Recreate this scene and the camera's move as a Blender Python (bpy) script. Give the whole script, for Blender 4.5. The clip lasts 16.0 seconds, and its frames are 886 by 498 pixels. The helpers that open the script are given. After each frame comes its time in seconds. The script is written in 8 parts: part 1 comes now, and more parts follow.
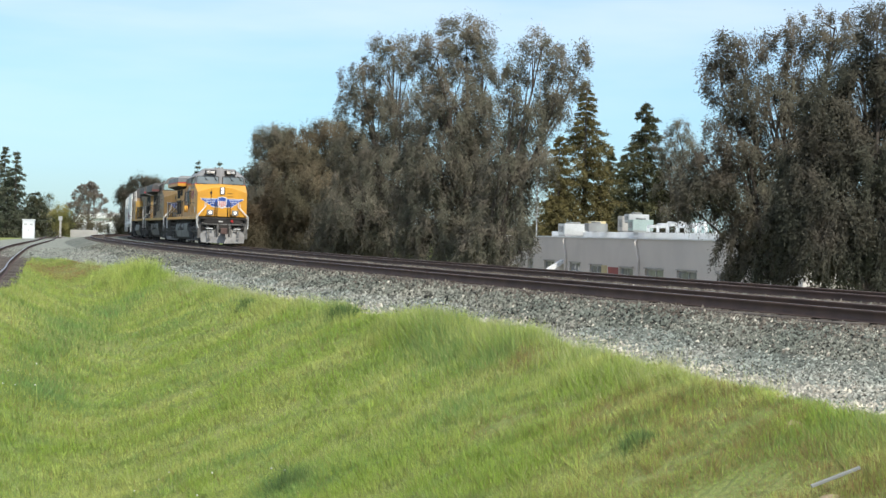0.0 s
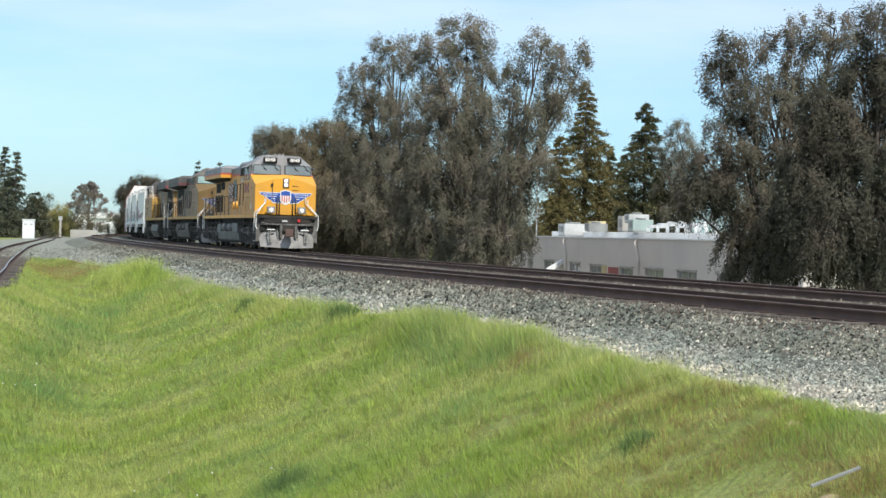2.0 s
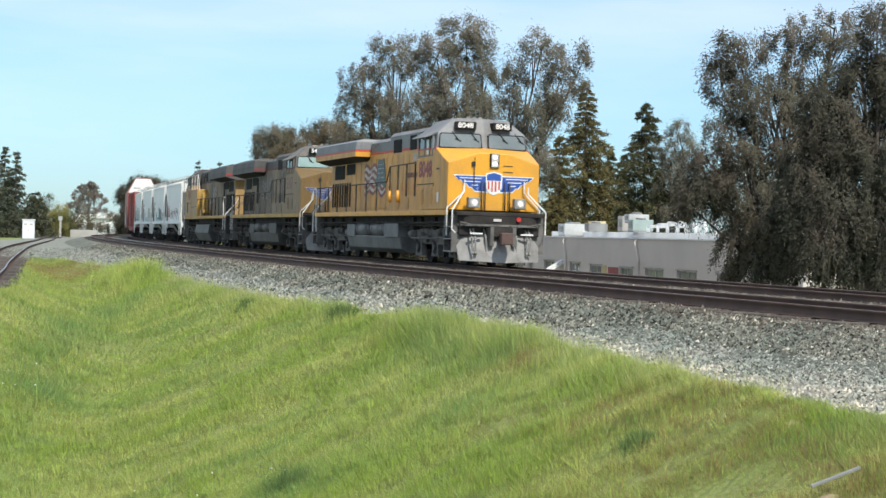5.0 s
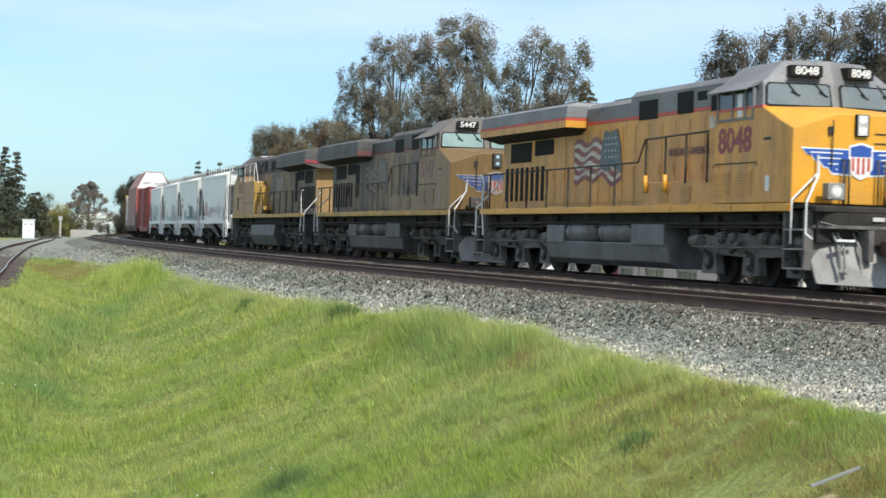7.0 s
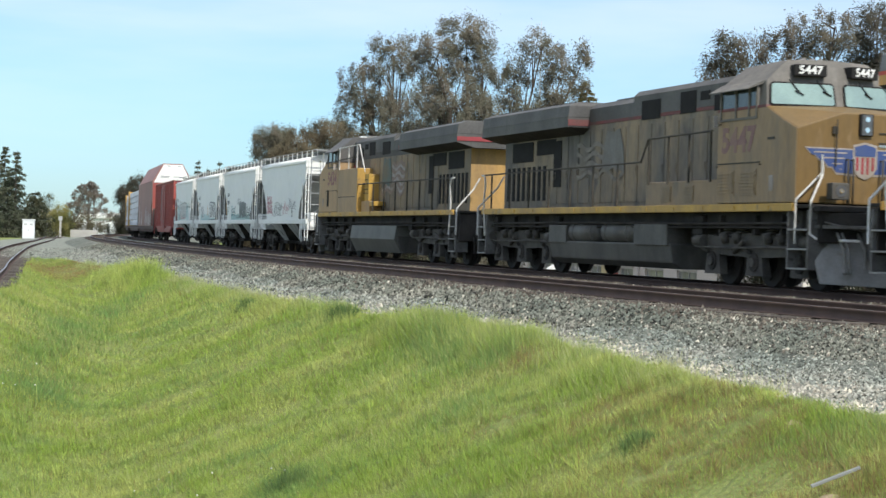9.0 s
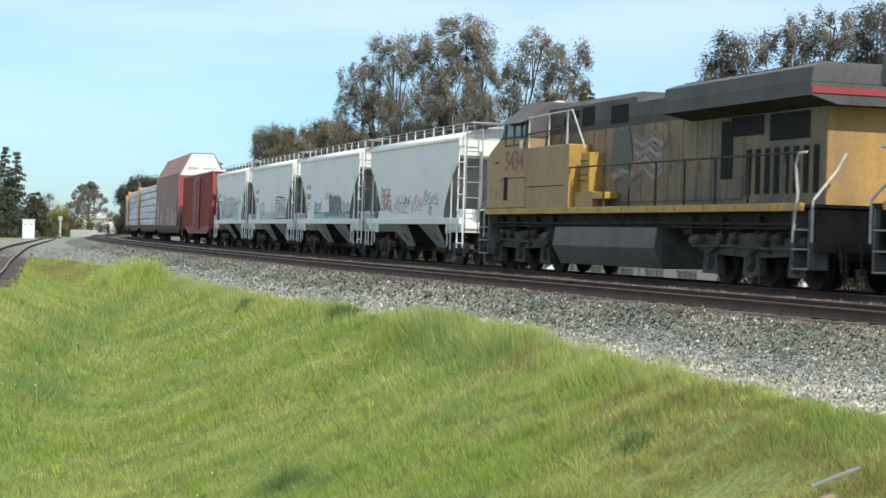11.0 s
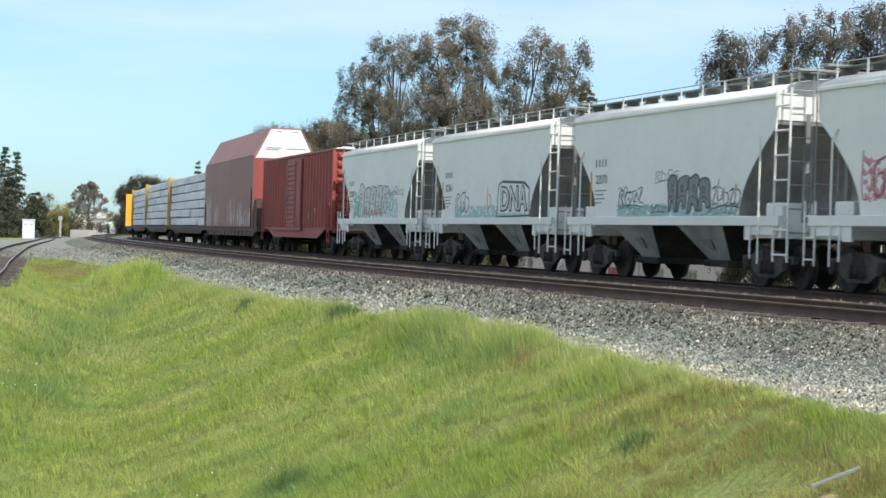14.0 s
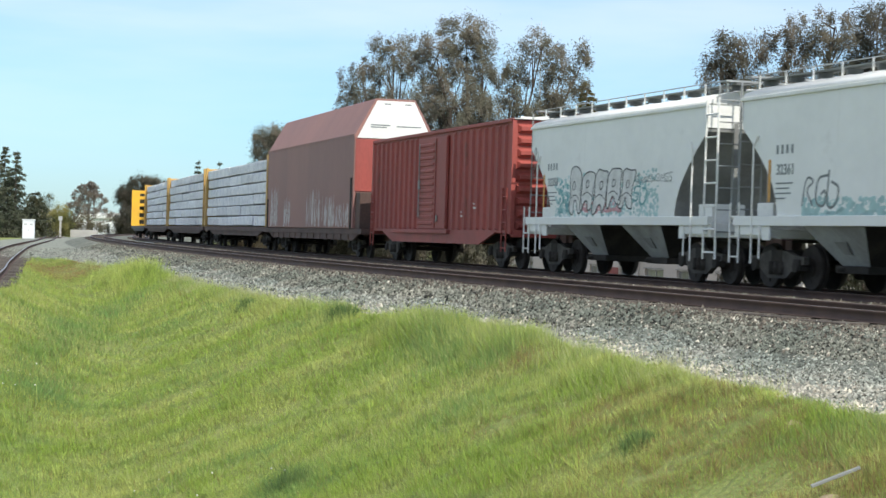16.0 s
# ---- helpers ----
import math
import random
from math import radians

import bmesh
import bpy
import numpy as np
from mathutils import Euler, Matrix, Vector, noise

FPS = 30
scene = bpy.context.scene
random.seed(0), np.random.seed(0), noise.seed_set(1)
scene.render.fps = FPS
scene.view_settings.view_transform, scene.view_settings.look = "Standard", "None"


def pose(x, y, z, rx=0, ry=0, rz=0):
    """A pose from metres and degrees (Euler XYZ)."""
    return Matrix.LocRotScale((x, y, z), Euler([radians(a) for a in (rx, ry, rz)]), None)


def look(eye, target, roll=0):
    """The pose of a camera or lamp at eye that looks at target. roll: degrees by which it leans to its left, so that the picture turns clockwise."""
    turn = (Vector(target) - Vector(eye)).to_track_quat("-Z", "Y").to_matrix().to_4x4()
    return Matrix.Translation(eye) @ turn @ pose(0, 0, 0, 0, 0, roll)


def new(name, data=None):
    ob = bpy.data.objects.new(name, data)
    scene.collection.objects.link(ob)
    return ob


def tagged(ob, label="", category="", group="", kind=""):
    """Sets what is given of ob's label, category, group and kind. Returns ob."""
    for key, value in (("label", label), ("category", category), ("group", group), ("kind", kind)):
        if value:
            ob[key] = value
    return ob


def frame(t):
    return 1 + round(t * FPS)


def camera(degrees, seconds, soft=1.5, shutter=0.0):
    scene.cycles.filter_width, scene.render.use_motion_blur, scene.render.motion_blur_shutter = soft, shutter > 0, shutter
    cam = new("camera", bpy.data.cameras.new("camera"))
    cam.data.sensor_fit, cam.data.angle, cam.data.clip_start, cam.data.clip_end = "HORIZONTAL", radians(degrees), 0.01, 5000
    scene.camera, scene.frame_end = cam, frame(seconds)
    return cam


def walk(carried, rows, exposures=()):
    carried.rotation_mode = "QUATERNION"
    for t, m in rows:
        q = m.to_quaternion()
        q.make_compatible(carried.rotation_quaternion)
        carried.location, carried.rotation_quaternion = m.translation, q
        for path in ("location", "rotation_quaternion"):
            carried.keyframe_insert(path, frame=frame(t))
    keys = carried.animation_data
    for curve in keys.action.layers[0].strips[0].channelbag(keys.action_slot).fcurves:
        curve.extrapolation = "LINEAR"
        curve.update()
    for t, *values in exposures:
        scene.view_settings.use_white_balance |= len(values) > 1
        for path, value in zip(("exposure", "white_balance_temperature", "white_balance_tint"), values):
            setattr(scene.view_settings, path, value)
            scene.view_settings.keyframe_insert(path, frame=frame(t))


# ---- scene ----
# The train's track runs along a curve; s is the way along it, off the distance to the right of it.
EYE = 0.926
SPEED, SLOW = 11.393, -0.0204
cam = camera(26.635, 16.0, soft=1.5, shutter=0.25)
CAM_POSE = pose(0, 0, EYE, 90 - 0.4135) @ pose(0, 0, 0, 0, 0, 1.3975)
walk(cam, [(0.0, CAM_POSE), (16.0, CAM_POSE)], [(0.0, 0.62, 6450, 9.0), (16.0, 0.62, 6450, 9.0)])

# ---------------------------------------------------------------- light
SUN_AZ = (0.44, -0.90)
SUN_EL = 50
world = bpy.data.worlds.new("sky")
scene.world = world
world.use_nodes = True
wn, wl = world.node_tree.nodes, world.node_tree.links
wn.clear()
w_out = wn.new("ShaderNodeOutputWorld")
w_bg = wn.new("ShaderNodeBackground")
w_sky = wn.new("ShaderNodeTexSky")
w_sky.sky_type = "NISHITA"
w_sky.sun_disc = False
w_sky.sun_elevation = radians(SUN_EL)
w_sky.sun_rotation = math.atan2(SUN_AZ[0], SUN_AZ[1])
w_sky.air_density, w_sky.dust_density, w_sky.ozone_density = 1.0, 0.3, 2.0
w_map = wn.new("ShaderNodeMapping")
w_tc = wn.new("ShaderNodeTexCoord")
w_noise = wn.new("ShaderNodeTexNoise")
w_ramp = wn.new("ShaderNodeValToRGB")
w_mix = wn.new("ShaderNodeMix")
w_mix.data_type = "RGBA"
w_map.inputs["Scale"].default_value = (1.6, 1.6, 9.0)
w_noise.inputs["Scale"].default_value = 1.6
w_noise.inputs["Detail"].default_value = 5
w_noise.inputs["Roughness"].default_value = 0.55
w_ramp.color_ramp.elements[0].position, w_ramp.color_ramp.elements[1].position = 0.30, 0.62
w_mix.inputs["B"].default_value = (8.2, 8.5, 8.7, 1)
wl.new(w_tc.outputs["Generated"], w_map.inputs["Vector"])
wl.new(w_map.outputs["Vector"], w_noise.inputs["Vector"])
wl.new(w_noise.outputs["Fac"], w_ramp.inputs["Fac"])
# thin high cloud: streaky, thicker away from the horizon
w_xyz = wn.new("ShaderNodeSeparateXYZ")
w_high = wn.new("ShaderNodeMapRange")
w_high.inputs["From Min"].default_value, w_high.inputs["From Max"].default_value = 0.03, 0.22
w_high.inputs["To Min"].default_value, w_high.inputs["To Max"].default_value = 0.12, 0.85
w_amount = wn.new("ShaderNodeMath")
w_amount.operation = "MULTIPLY"
wl.new(w_tc.outputs["Generated"], w_xyz.inputs["Vector"])
wl.new(w_xyz.outputs["Z"], w_high.inputs["Value"])
wl.new(w_ramp.outputs["Color"], w_amount.inputs[0])
wl.new(w_high.outputs["Result"], w_amount.inputs[1])
wl.new(w_amount.outputs["Value"], w_mix.inputs["Factor"])
w_hs = wn.new("ShaderNodeHueSaturation")
w_hs.inputs["Saturation"].default_value = 1.1
wl.new(w_sky.outputs["Color"], w_hs.inputs["Color"])
w_tint = wn.new("ShaderNodeMix")
w_tint.data_type, w_tint.blend_type = "RGBA", "MULTIPLY"
w_tint.inputs["Factor"].default_value = 1.0
w_low, w_bands = wn.new("ShaderNodeMapRange"), wn.new("ShaderNodeMix")
w_low.inputs["From Min"].default_value, w_low.inputs["From Max"].default_value = 0.0, 0.10
w_bands.data_type = "RGBA"
w_bands.inputs["A"].default_value = (0.53, 0.775, 1.10, 1)  # bluish haze at the horizon
w_bands.inputs["B"].default_value = (0.71, 0.935, 1.16, 1)
wl.new(w_xyz.outputs["Z"], w_low.inputs["Value"])
wl.new(w_low.outputs["Result"], w_bands.inputs["Factor"])
wl.new(w_bands.outputs["Result"], w_tint.inputs["B"])
wl.new(w_hs.outputs["Color"], w_tint.inputs["A"])
wl.new(w_tint.outputs["Result"], w_mix.inputs["A"])
wl.new(w_mix.outputs["Result"], w_bg.inputs["Color"])
wl.new(w_bg.outputs["Background"], w_out.inputs["Surface"])
w_bg.inputs["Strength"].default_value = 0.085
sun = new("sun", bpy.data.lights.new("sun", "SUN"))
sun.data.energy, sun.data.angle, sun.data.color = 3.2, radians(0.6), (1.0, 0.95, 0.86)
ce, se = math.cos(radians(SUN_EL)), math.sin(radians(SUN_EL))
hx, hy = SUN_AZ[0] / math.hypot(*SUN_AZ), SUN_AZ[1] / math.hypot(*SUN_AZ)
sun.matrix_world = look((hx * ce * 60, hy * ce * 60, se * 60), (0, 0, 0))


# ---------------------------------------------------------------- the line of the track
def build_line():
    knots = (-200, -140, -90, -40, 20, 80)
    bend = (0.1, 0.1021, 0.0737, 0.0269, 0.0478, 0.0515)
    s = np.arange(-260, 240, 0.5)
    k = np.radians(np.interp(s, knots, bend))
    th = np.concatenate([[0], np.cumsum((k[1:] + k[:-1]) / 2 * 0.5)])
    i0 = int(np.argmin(abs(s)))
    th += radians(-75.906) - th[i0]
    mid = (th[1:] + th[:-1]) / 2
    x = np.concatenate([[0], np.cumsum(np.cos(mid) * 0.5)])
    y = np.concatenate([[0], np.cumsum(np.sin(mid) * 0.5)])
    return s, x - x[i0] - 13.0006, y - y[i0] + 111.558, th


LINE = build_line()
SECOND = 4.42  # the second track's distance from the first


def on_line(s, off=0.0):
    """x, y and heading at s along the track, off to its right."""
    a = [float(np.interp(s, LINE[0], q)) for q in LINE[1:]]
    return a[0] + math.sin(a[2]) * off, a[1] - math.cos(a[2]) * off, a[2]


SIDING = np.array([(-62.5, 300), (-50.0, 238), (-41.1, 192.5), (-31.5, 140.4), (-25.3, 109.5), (-18.4, 76.5), (-14.9, 60.4), (-12.9, 50), (-12.6, 42), (-14.4, 32), (-19, 18), (-27, 2), (-40, -18)], float)


def smooth_path(points, step=0.5):
    """Catmull-Rom through the points, at about even steps."""
    p = np.vstack([2 * points[0] - points[1], points, 2 * points[-1] - points[-2]])
    out = []
    for i in range(1, len(p) - 2):
        n = max(2, int(np.linalg.norm(p[i + 1] - p[i]) / step))
        u = np.linspace(0, 1, n, endpoint=False)[:, None]
        out.append(0.5 * (2 * p[i] + (p[i + 1] - p[i - 1]) * u + (2 * p[i - 1] - 5 * p[i] + 4 * p[i + 1] - p[i + 2]) * u ** 2
                          + (3 * p[i] - p[i - 1] - 3 * p[i + 1] + p[i + 2]) * u ** 3))
    return np.vstack(out + [points[-1:]])


SIDING_PATH = smooth_path(SIDING)


# ---------------------------------------------------------------- materials
def material(name, base, alt=None, rough=0.6, metal=0.0, scale=3.0, fine=40.0, bump=0.15, depth=0.01, stretch=(1, 1, 1),
             vary=0.0, grain=0.25, low=0.4, high=0.65, glow=0.0, island=False, through_light=0.0, rust=None, rust_at=0.62, streak=None,
             streak_at=0.48, gloss=None, slant=None):
    """A paint or stone: two colours mixed by large patches, grained by fine noise, with relief; rust adds a third colour in spots."""
    m = bpy.data.materials.new(name)
    m.use_nodes = True
    n, l = m.node_tree.nodes, m.node_tree.links
    b = n["Principled BSDF"]
    tc = n.new("ShaderNodeTexCoord")
    mp = n.new("ShaderNodeMapping")
    mp.inputs["Scale"].default_value = stretch
    if slant is not None:  # stretched along a direction in plan
        mp.vector_type = "TEXTURE"
        mp.inputs["Rotation"].default_value = (0, 0, slant)
    l.new(tc.outputs["Object"], mp.inputs["Vector"])
    big, small = n.new("ShaderNodeTexNoise"), n.new("ShaderNodeTexNoise")
    big.inputs["Scale"].default_value, small.inputs["Scale"].default_value = scale, fine
    big.inputs["Detail"].default_value, small.inputs["Detail"].default_value = 5, 3
    l.new(mp.outputs["Vector"], big.inputs["Vector"])
    l.new(mp.outputs["Vector"], small.inputs["Vector"])
    mr = n.new("ShaderNodeMapRange")
    mr.inputs["From Min"].default_value, mr.inputs["From Max"].default_value = low, high
    l.new(big.outputs["Fac"], mr.inputs["Value"])
    mix = n.new("ShaderNodeMix")
    mix.data_type = "RGBA"
    mix.inputs["A"].default_value = (*base, 1)
    mix.inputs["B"].default_value = (*(alt or [c * 0.8 for c in base]), 1)
    l.new(mr.outputs["Result"], mix.inputs["Factor"])
    colour = mix.outputs["Result"]
    if rust:
        rn = n.new("ShaderNodeTexNoise")
        rn.inputs["Scale"].default_value, rn.inputs["Detail"].default_value = scale * 3.1, 8
        l.new(mp.outputs["Vector"], rn.inputs["Vector"])
        rr = n.new("ShaderNodeMapRange")
        rr.inputs["From Min"].default_value, rr.inputs["From Max"].default_value = rust_at, rust_at + 0.1
        l.new(rn.outputs["Fac"], rr.inputs["Value"])
        rm = n.new("ShaderNodeMix")
        rm.data_type = "RGBA"
        rm.inputs["B"].default_value = (*rust, 1)
        l.new(rr.outputs["Result"], rm.inputs["Factor"])
        l.new(colour, rm.inputs["A"])
        colour = rm.outputs["Result"]
    if streak:  # grime run down the sides
        sm, sn, sr, sx = n.new("ShaderNodeMapping"), n.new("ShaderNodeTexNoise"), n.new("ShaderNodeMapRange"), n.new("ShaderNodeMix")
        sm.inputs["Scale"].default_value = (2.2, 2.2, 0.45)
        sn.inputs["Scale"].default_value, sn.inputs["Detail"].default_value, sn.inputs["Roughness"].default_value = 1.3, 7, 0.62
        sr.inputs["From Min"].default_value, sr.inputs["From Max"].default_value = streak_at, streak_at + 0.32
        sr.inputs["To Max"].default_value = 0.75
        sx.data_type = "RGBA"
        sx.inputs["B"].default_value = (*streak, 1)
        l.new(tc.outputs["Object"], sm.inputs["Vector"])
        l.new(sm.outputs["Vector"], sn.inputs["Vector"])
        l.new(sn.outputs["Fac"], sr.inputs["Value"])
        l.new(sr.outputs["Result"], sx.inputs["Factor"])
        l.new(colour, sx.inputs["A"])
        colour = sx.outputs["Result"]
    gr = n.new("ShaderNodeMapRange")
    gr.inputs["To Min"].default_value, gr.inputs["To Max"].default_value = 1 - grain, 1 + grain
    l.new(small.outputs["Fac"], gr.inputs["Value"])
    value = gr.outputs["Result"]
    if vary:
        rnd = n.new("ShaderNodeNewGeometry" if island else "ShaderNodeObjectInfo")
        vr = n.new("ShaderNodeMapRange")
        vr.inputs["To Min"].default_value, vr.inputs["To Max"].default_value = 1 - vary, 1 + vary
        l.new(rnd.outputs["Random Per Island" if island else "Random"], vr.inputs["Value"])
        mu = n.new("ShaderNodeMath")
        mu.operation = "MULTIPLY"
        l.new(value, mu.inputs[0])
        l.new(vr.outputs["Result"], mu.inputs[1])
        value = mu.outputs["Value"]
    hs = n.new("ShaderNodeHueSaturation")
    l.new(colour, hs.inputs["Color"])
    l.new(value, hs.inputs["Value"])
    l.new(hs.outputs["Color"], b.inputs["Base Color"])
    b.inputs["Roughness"].default_value, b.inputs["Metallic"].default_value = rough, metal
    if gloss is not None:
        b.inputs["Specular IOR Level"].default_value = gloss
    if bump:
        bp = n.new("ShaderNodeBump")
        bp.inputs["Strength"].default_value, bp.inputs["Distance"].default_value = bump, depth
        l.new(small.outputs["Fac"], bp.inputs["Height"])
        l.new(bp.outputs["Normal"], b.inputs["Normal"])
    if glow:
        b.inputs["Emission Color"].default_value = (*base, 1)
        b.inputs["Emission Strength"].default_value = glow
    if through_light:
        tr, ms = n.new("ShaderNodeBsdfTranslucent"), n.new("ShaderNodeMixShader")
        ms.inputs["Fac"].default_value = through_light
        l.new(hs.outputs["Color"], tr.inputs["Color"])
        l.new(b.outputs["BSDF"], ms.inputs[1])
        l.new(tr.outputs["BSDF"], ms.inputs[2])
        l.new(ms.outputs["Shader"], n["Material Output"].inputs["Surface"])
    return m


M_BALLAST = material("ballast_stone", (0.115, 0.126, 0.106), (0.165, 0.17, 0.142), rough=0.95, scale=1.1, fine=20, stretch=(1, 0.14, 1), gloss=0.2, bump=0.8, depth=0.03, grain=0.7, rust=(0.075, 0.08, 0.068), rust_at=0.55)
M_SHOULDER = material("fine_shoulder_gravel", (0.185, 0.205, 0.175), (0.235, 0.24, 0.205), rough=0.95, scale=0.8, fine=26, gloss=0.2, bump=0.6, depth=0.02, grain=0.45, rust=(0.155, 0.16, 0.135), rust_at=0.58)
M_FINESTONE = material("fine_grey_stone", (0.17, 0.192, 0.168), (0.25, 0.25, 0.215), rough=0.9, gloss=0.2, scale=0.5, fine=30, bump=0.3, grain=0.3, vary=0.8, island=True)
M_SIDINGBED = material("oily_brown_ballast", (0.085, 0.068, 0.055), (0.125, 0.105, 0.085), rough=0.95, scale=1.5, fine=16, bump=0.8, depth=0.03, grain=0.7)
M_STONE = material("loose_stone", (0.098, 0.108, 0.090), (0.168, 0.168, 0.138), rough=0.9, gloss=0.2, scale=0.5, fine=30, bump=0.3, grain=0.3, vary=0.95, island=True)
M_RUSTSTONE = material("rust_stained_stone", (0.082, 0.068, 0.055), (0.135, 0.12, 0.098), rough=0.9, gloss=0.2, scale=0.7, fine=30, bump=0.3, grain=0.3, vary=0.6, island=True)
M_SEED = material("pale_seed_grass", (0.34, 0.42, 0.14), (0.45, 0.47, 0.20), rough=0.65, scale=0.5, fine=2, bump=0, grain=0.3, vary=0.3, island=True, through_light=0.35)
M_DIRT = material("sandy_dirt", (0.40, 0.31, 0.19), (0.30, 0.23, 0.14), rough=0.95, scale=4, fine=40, bump=0.4, depth=0.02, grain=0.3)
M_SOIL = material("meadow_soil", (0.15, 0.20, 0.045), (0.21, 0.225, 0.07), rough=0.95, scale=0.35, fine=9, bump=0.8, depth=0.08, grain=0.4)
M_DRY = material("dry_grass_blade", (0.255, 0.165, 0.065), (0.285, 0.205, 0.08), rough=0.7, scale=0.6, fine=2.2, bump=0, grain=0.3, vary=0.3, island=True, through_light=0.3)
M_WEED = material("dark_weed_leaf", (0.085, 0.16, 0.035), (0.14, 0.22, 0.05), rough=0.6, scale=2, fine=6, bump=0, grain=0.3, vary=0.4, island=True, through_light=0.3)
M_PALESTONE = material("pale_loose_stone", (0.42, 0.385, 0.31), (0.26, 0.255, 0.215), rough=0.9, scale=0.9, fine=30, bump=0.3, grain=0.3, vary=0.6, island=True)
M_BLADE = material("grass_blade", (0.272, 0.395, 0.053), (0.455, 0.51, 0.133), rough=0.65, scale=0.75, fine=9.0, bump=0, grain=0.55, vary=0.34, island=True, through_light=0.35, rust=(0.225, 0.33, 0.08), rust_at=0.55, stretch=(3.6, 1, 1), slant=radians(-164))
M_LUSH = material("lush_blade", (0.165, 0.30, 0.075), (0.215, 0.345, 0.075), rough=0.65, scale=0.5, fine=1.6, bump=0, grain=0.35, vary=0.28, island=True, through_light=0.35)
M_RAIL = material("rail_steel", (0.070, 0.042, 0.033), (0.105, 0.062, 0.046), rough=0.8, scale=1.5, fine=50, bump=0.2, grain=0.3)
M_RAILTOP = material("worn_rail_head", (0.30, 0.27, 0.25), (0.2, 0.17, 0.15), rough=0.35, metal=0.8, scale=2, fine=60, bump=0.05)
M_TIE = material("weathered_tie_wood", (0.092, 0.078, 0.064), (0.055, 0.046, 0.04), rough=0.9, scale=3, fine=30, stretch=(1, 6, 6), bump=0.5, vary=0.35)


# ---------------------------------------------------------------- mesh helpers
def link_mesh(name, me, mat, parent=None):
    ob = new(name, me)
    for m in (mat if isinstance(mat, (list, tuple)) else [mat]):
        me.materials.append(m)
    if parent is not None:
        ob.parent = parent
    return ob


def part(name, bm, mat, parent=None, label="", smooth=False):
    """One bmesh as one mesh object, under a thing or a part."""
    me = bpy.data.meshes.new(name)
    if smooth:
        for f in bm.faces:
            f.smooth = True
    bm.to_mesh(me)
    bm.free()
    ob = link_mesh(name, me, mat, parent)
    return tagged(ob, label) if label else ob


def bare_mesh(name, verts, faces, smooth=False):
    """A mesh from arrays: verts n x 3, faces m x k."""
    me = bpy.data.meshes.new(name)
    verts, faces = np.asarray(verts, np.float32), np.asarray(faces, np.int32)
    m, k = faces.shape
    me.vertices.add(len(verts))
    me.vertices.foreach_set("co", verts.ravel())
    me.loops.add(m * k)
    me.loops.foreach_set("vertex_index", faces.ravel())
    me.polygons.add(m)
    me.polygons.foreach_set("loop_start", np.arange(0, m * k, k, dtype=np.int32))
    if smooth:
        me.polygons.foreach_set("use_smooth", np.ones(m, bool))
    me.update(calc_edges=True)
    return me


def box(bm, x0, x1, y0, y1, z0, z1, bevel=0.0, mi=0):
    """An upright box from corner to corner, its edges rounded by bevel."""
    r = bmesh.ops.create_cube(bm, size=1.0)
    vs = r["verts"]
    bmesh.ops.scale(bm, vec=(x1 - x0, y1 - y0, z1 - z0), verts=vs)
    bmesh.ops.translate(bm, vec=((x0 + x1) / 2, (y0 + y1) / 2, (z0 + z1) / 2), verts=vs)
    fs = list({f for v in vs for f in v.link_faces})
    for f in fs:
        f.material_index = mi
    if bevel:
        es = list({e for v in vs for e in v.link_edges})
        bmesh.ops.bevel(bm, geom=es, offset=bevel, segments=2, affect="EDGES", profile=0.6)
    return bm


def tube(bm, a, b, r, r2=None, seg=8, mi=0, caps=True):
    """A rod from a to b."""
    a, b = Vector(a), Vector(b)
    d = b - a
    if d.length < 1e-6:
        return bm
    m = Matrix.Translation((a + b) / 2) @ d.to_track_quat("Z", "Y").to_matrix().to_4x4()
    r_ = bmesh.ops.create_cone(bm, cap_ends=caps, segments=seg, radius1=r, radius2=r if r2 is None else r2, depth=d.length, matrix=m)
    for f in {f for v in r_["verts"] for f in v.link_faces}:
        f.material_index = mi
        f.smooth = len(f.verts) == 4 and seg > 6
    return bm


def pipe(bm, points, r, seg=6, mi=0):
    for a, b in zip(points[:-1], points[1:]):
        tube(bm, a, b, r, seg=seg, mi=mi)
    return bm


def prism(bm, outline, axis, lo, hi, bevel=0.0, mi=0):
    """An outline (pairs) drawn out along an axis from lo to hi. axis x: pairs are y, z; y: x, z; z: x, y."""
    def at(p, d):
        return {"x": (d, p[0], p[1]), "y": (p[0], d, p[1]), "z": (p[0], p[1], d)}[axis]
    va = [bm.verts.new(at(p, lo)) for p in outline]
    vb = [bm.verts.new(at(p, hi)) for p in outline]
    n = len(outline)
    fs = [bm.faces.new(va), bm.faces.new(vb[::-1])]
    for i in range(n):
        fs.append(bm.faces.new((va[i], vb[i], vb[(i + 1) % n], va[(i + 1) % n])))
    bmesh.ops.recalc_face_normals(bm, faces=fs)
    for f in fs:
        f.material_index = mi
    if bevel:
        es = list({e for f in fs for e in f.edges})
        bmesh.ops.bevel(bm, geom=es, offset=bevel, segments=2, affect="EDGES", profile=0.6)
    return bm


def bmnew():
    return bmesh.new()


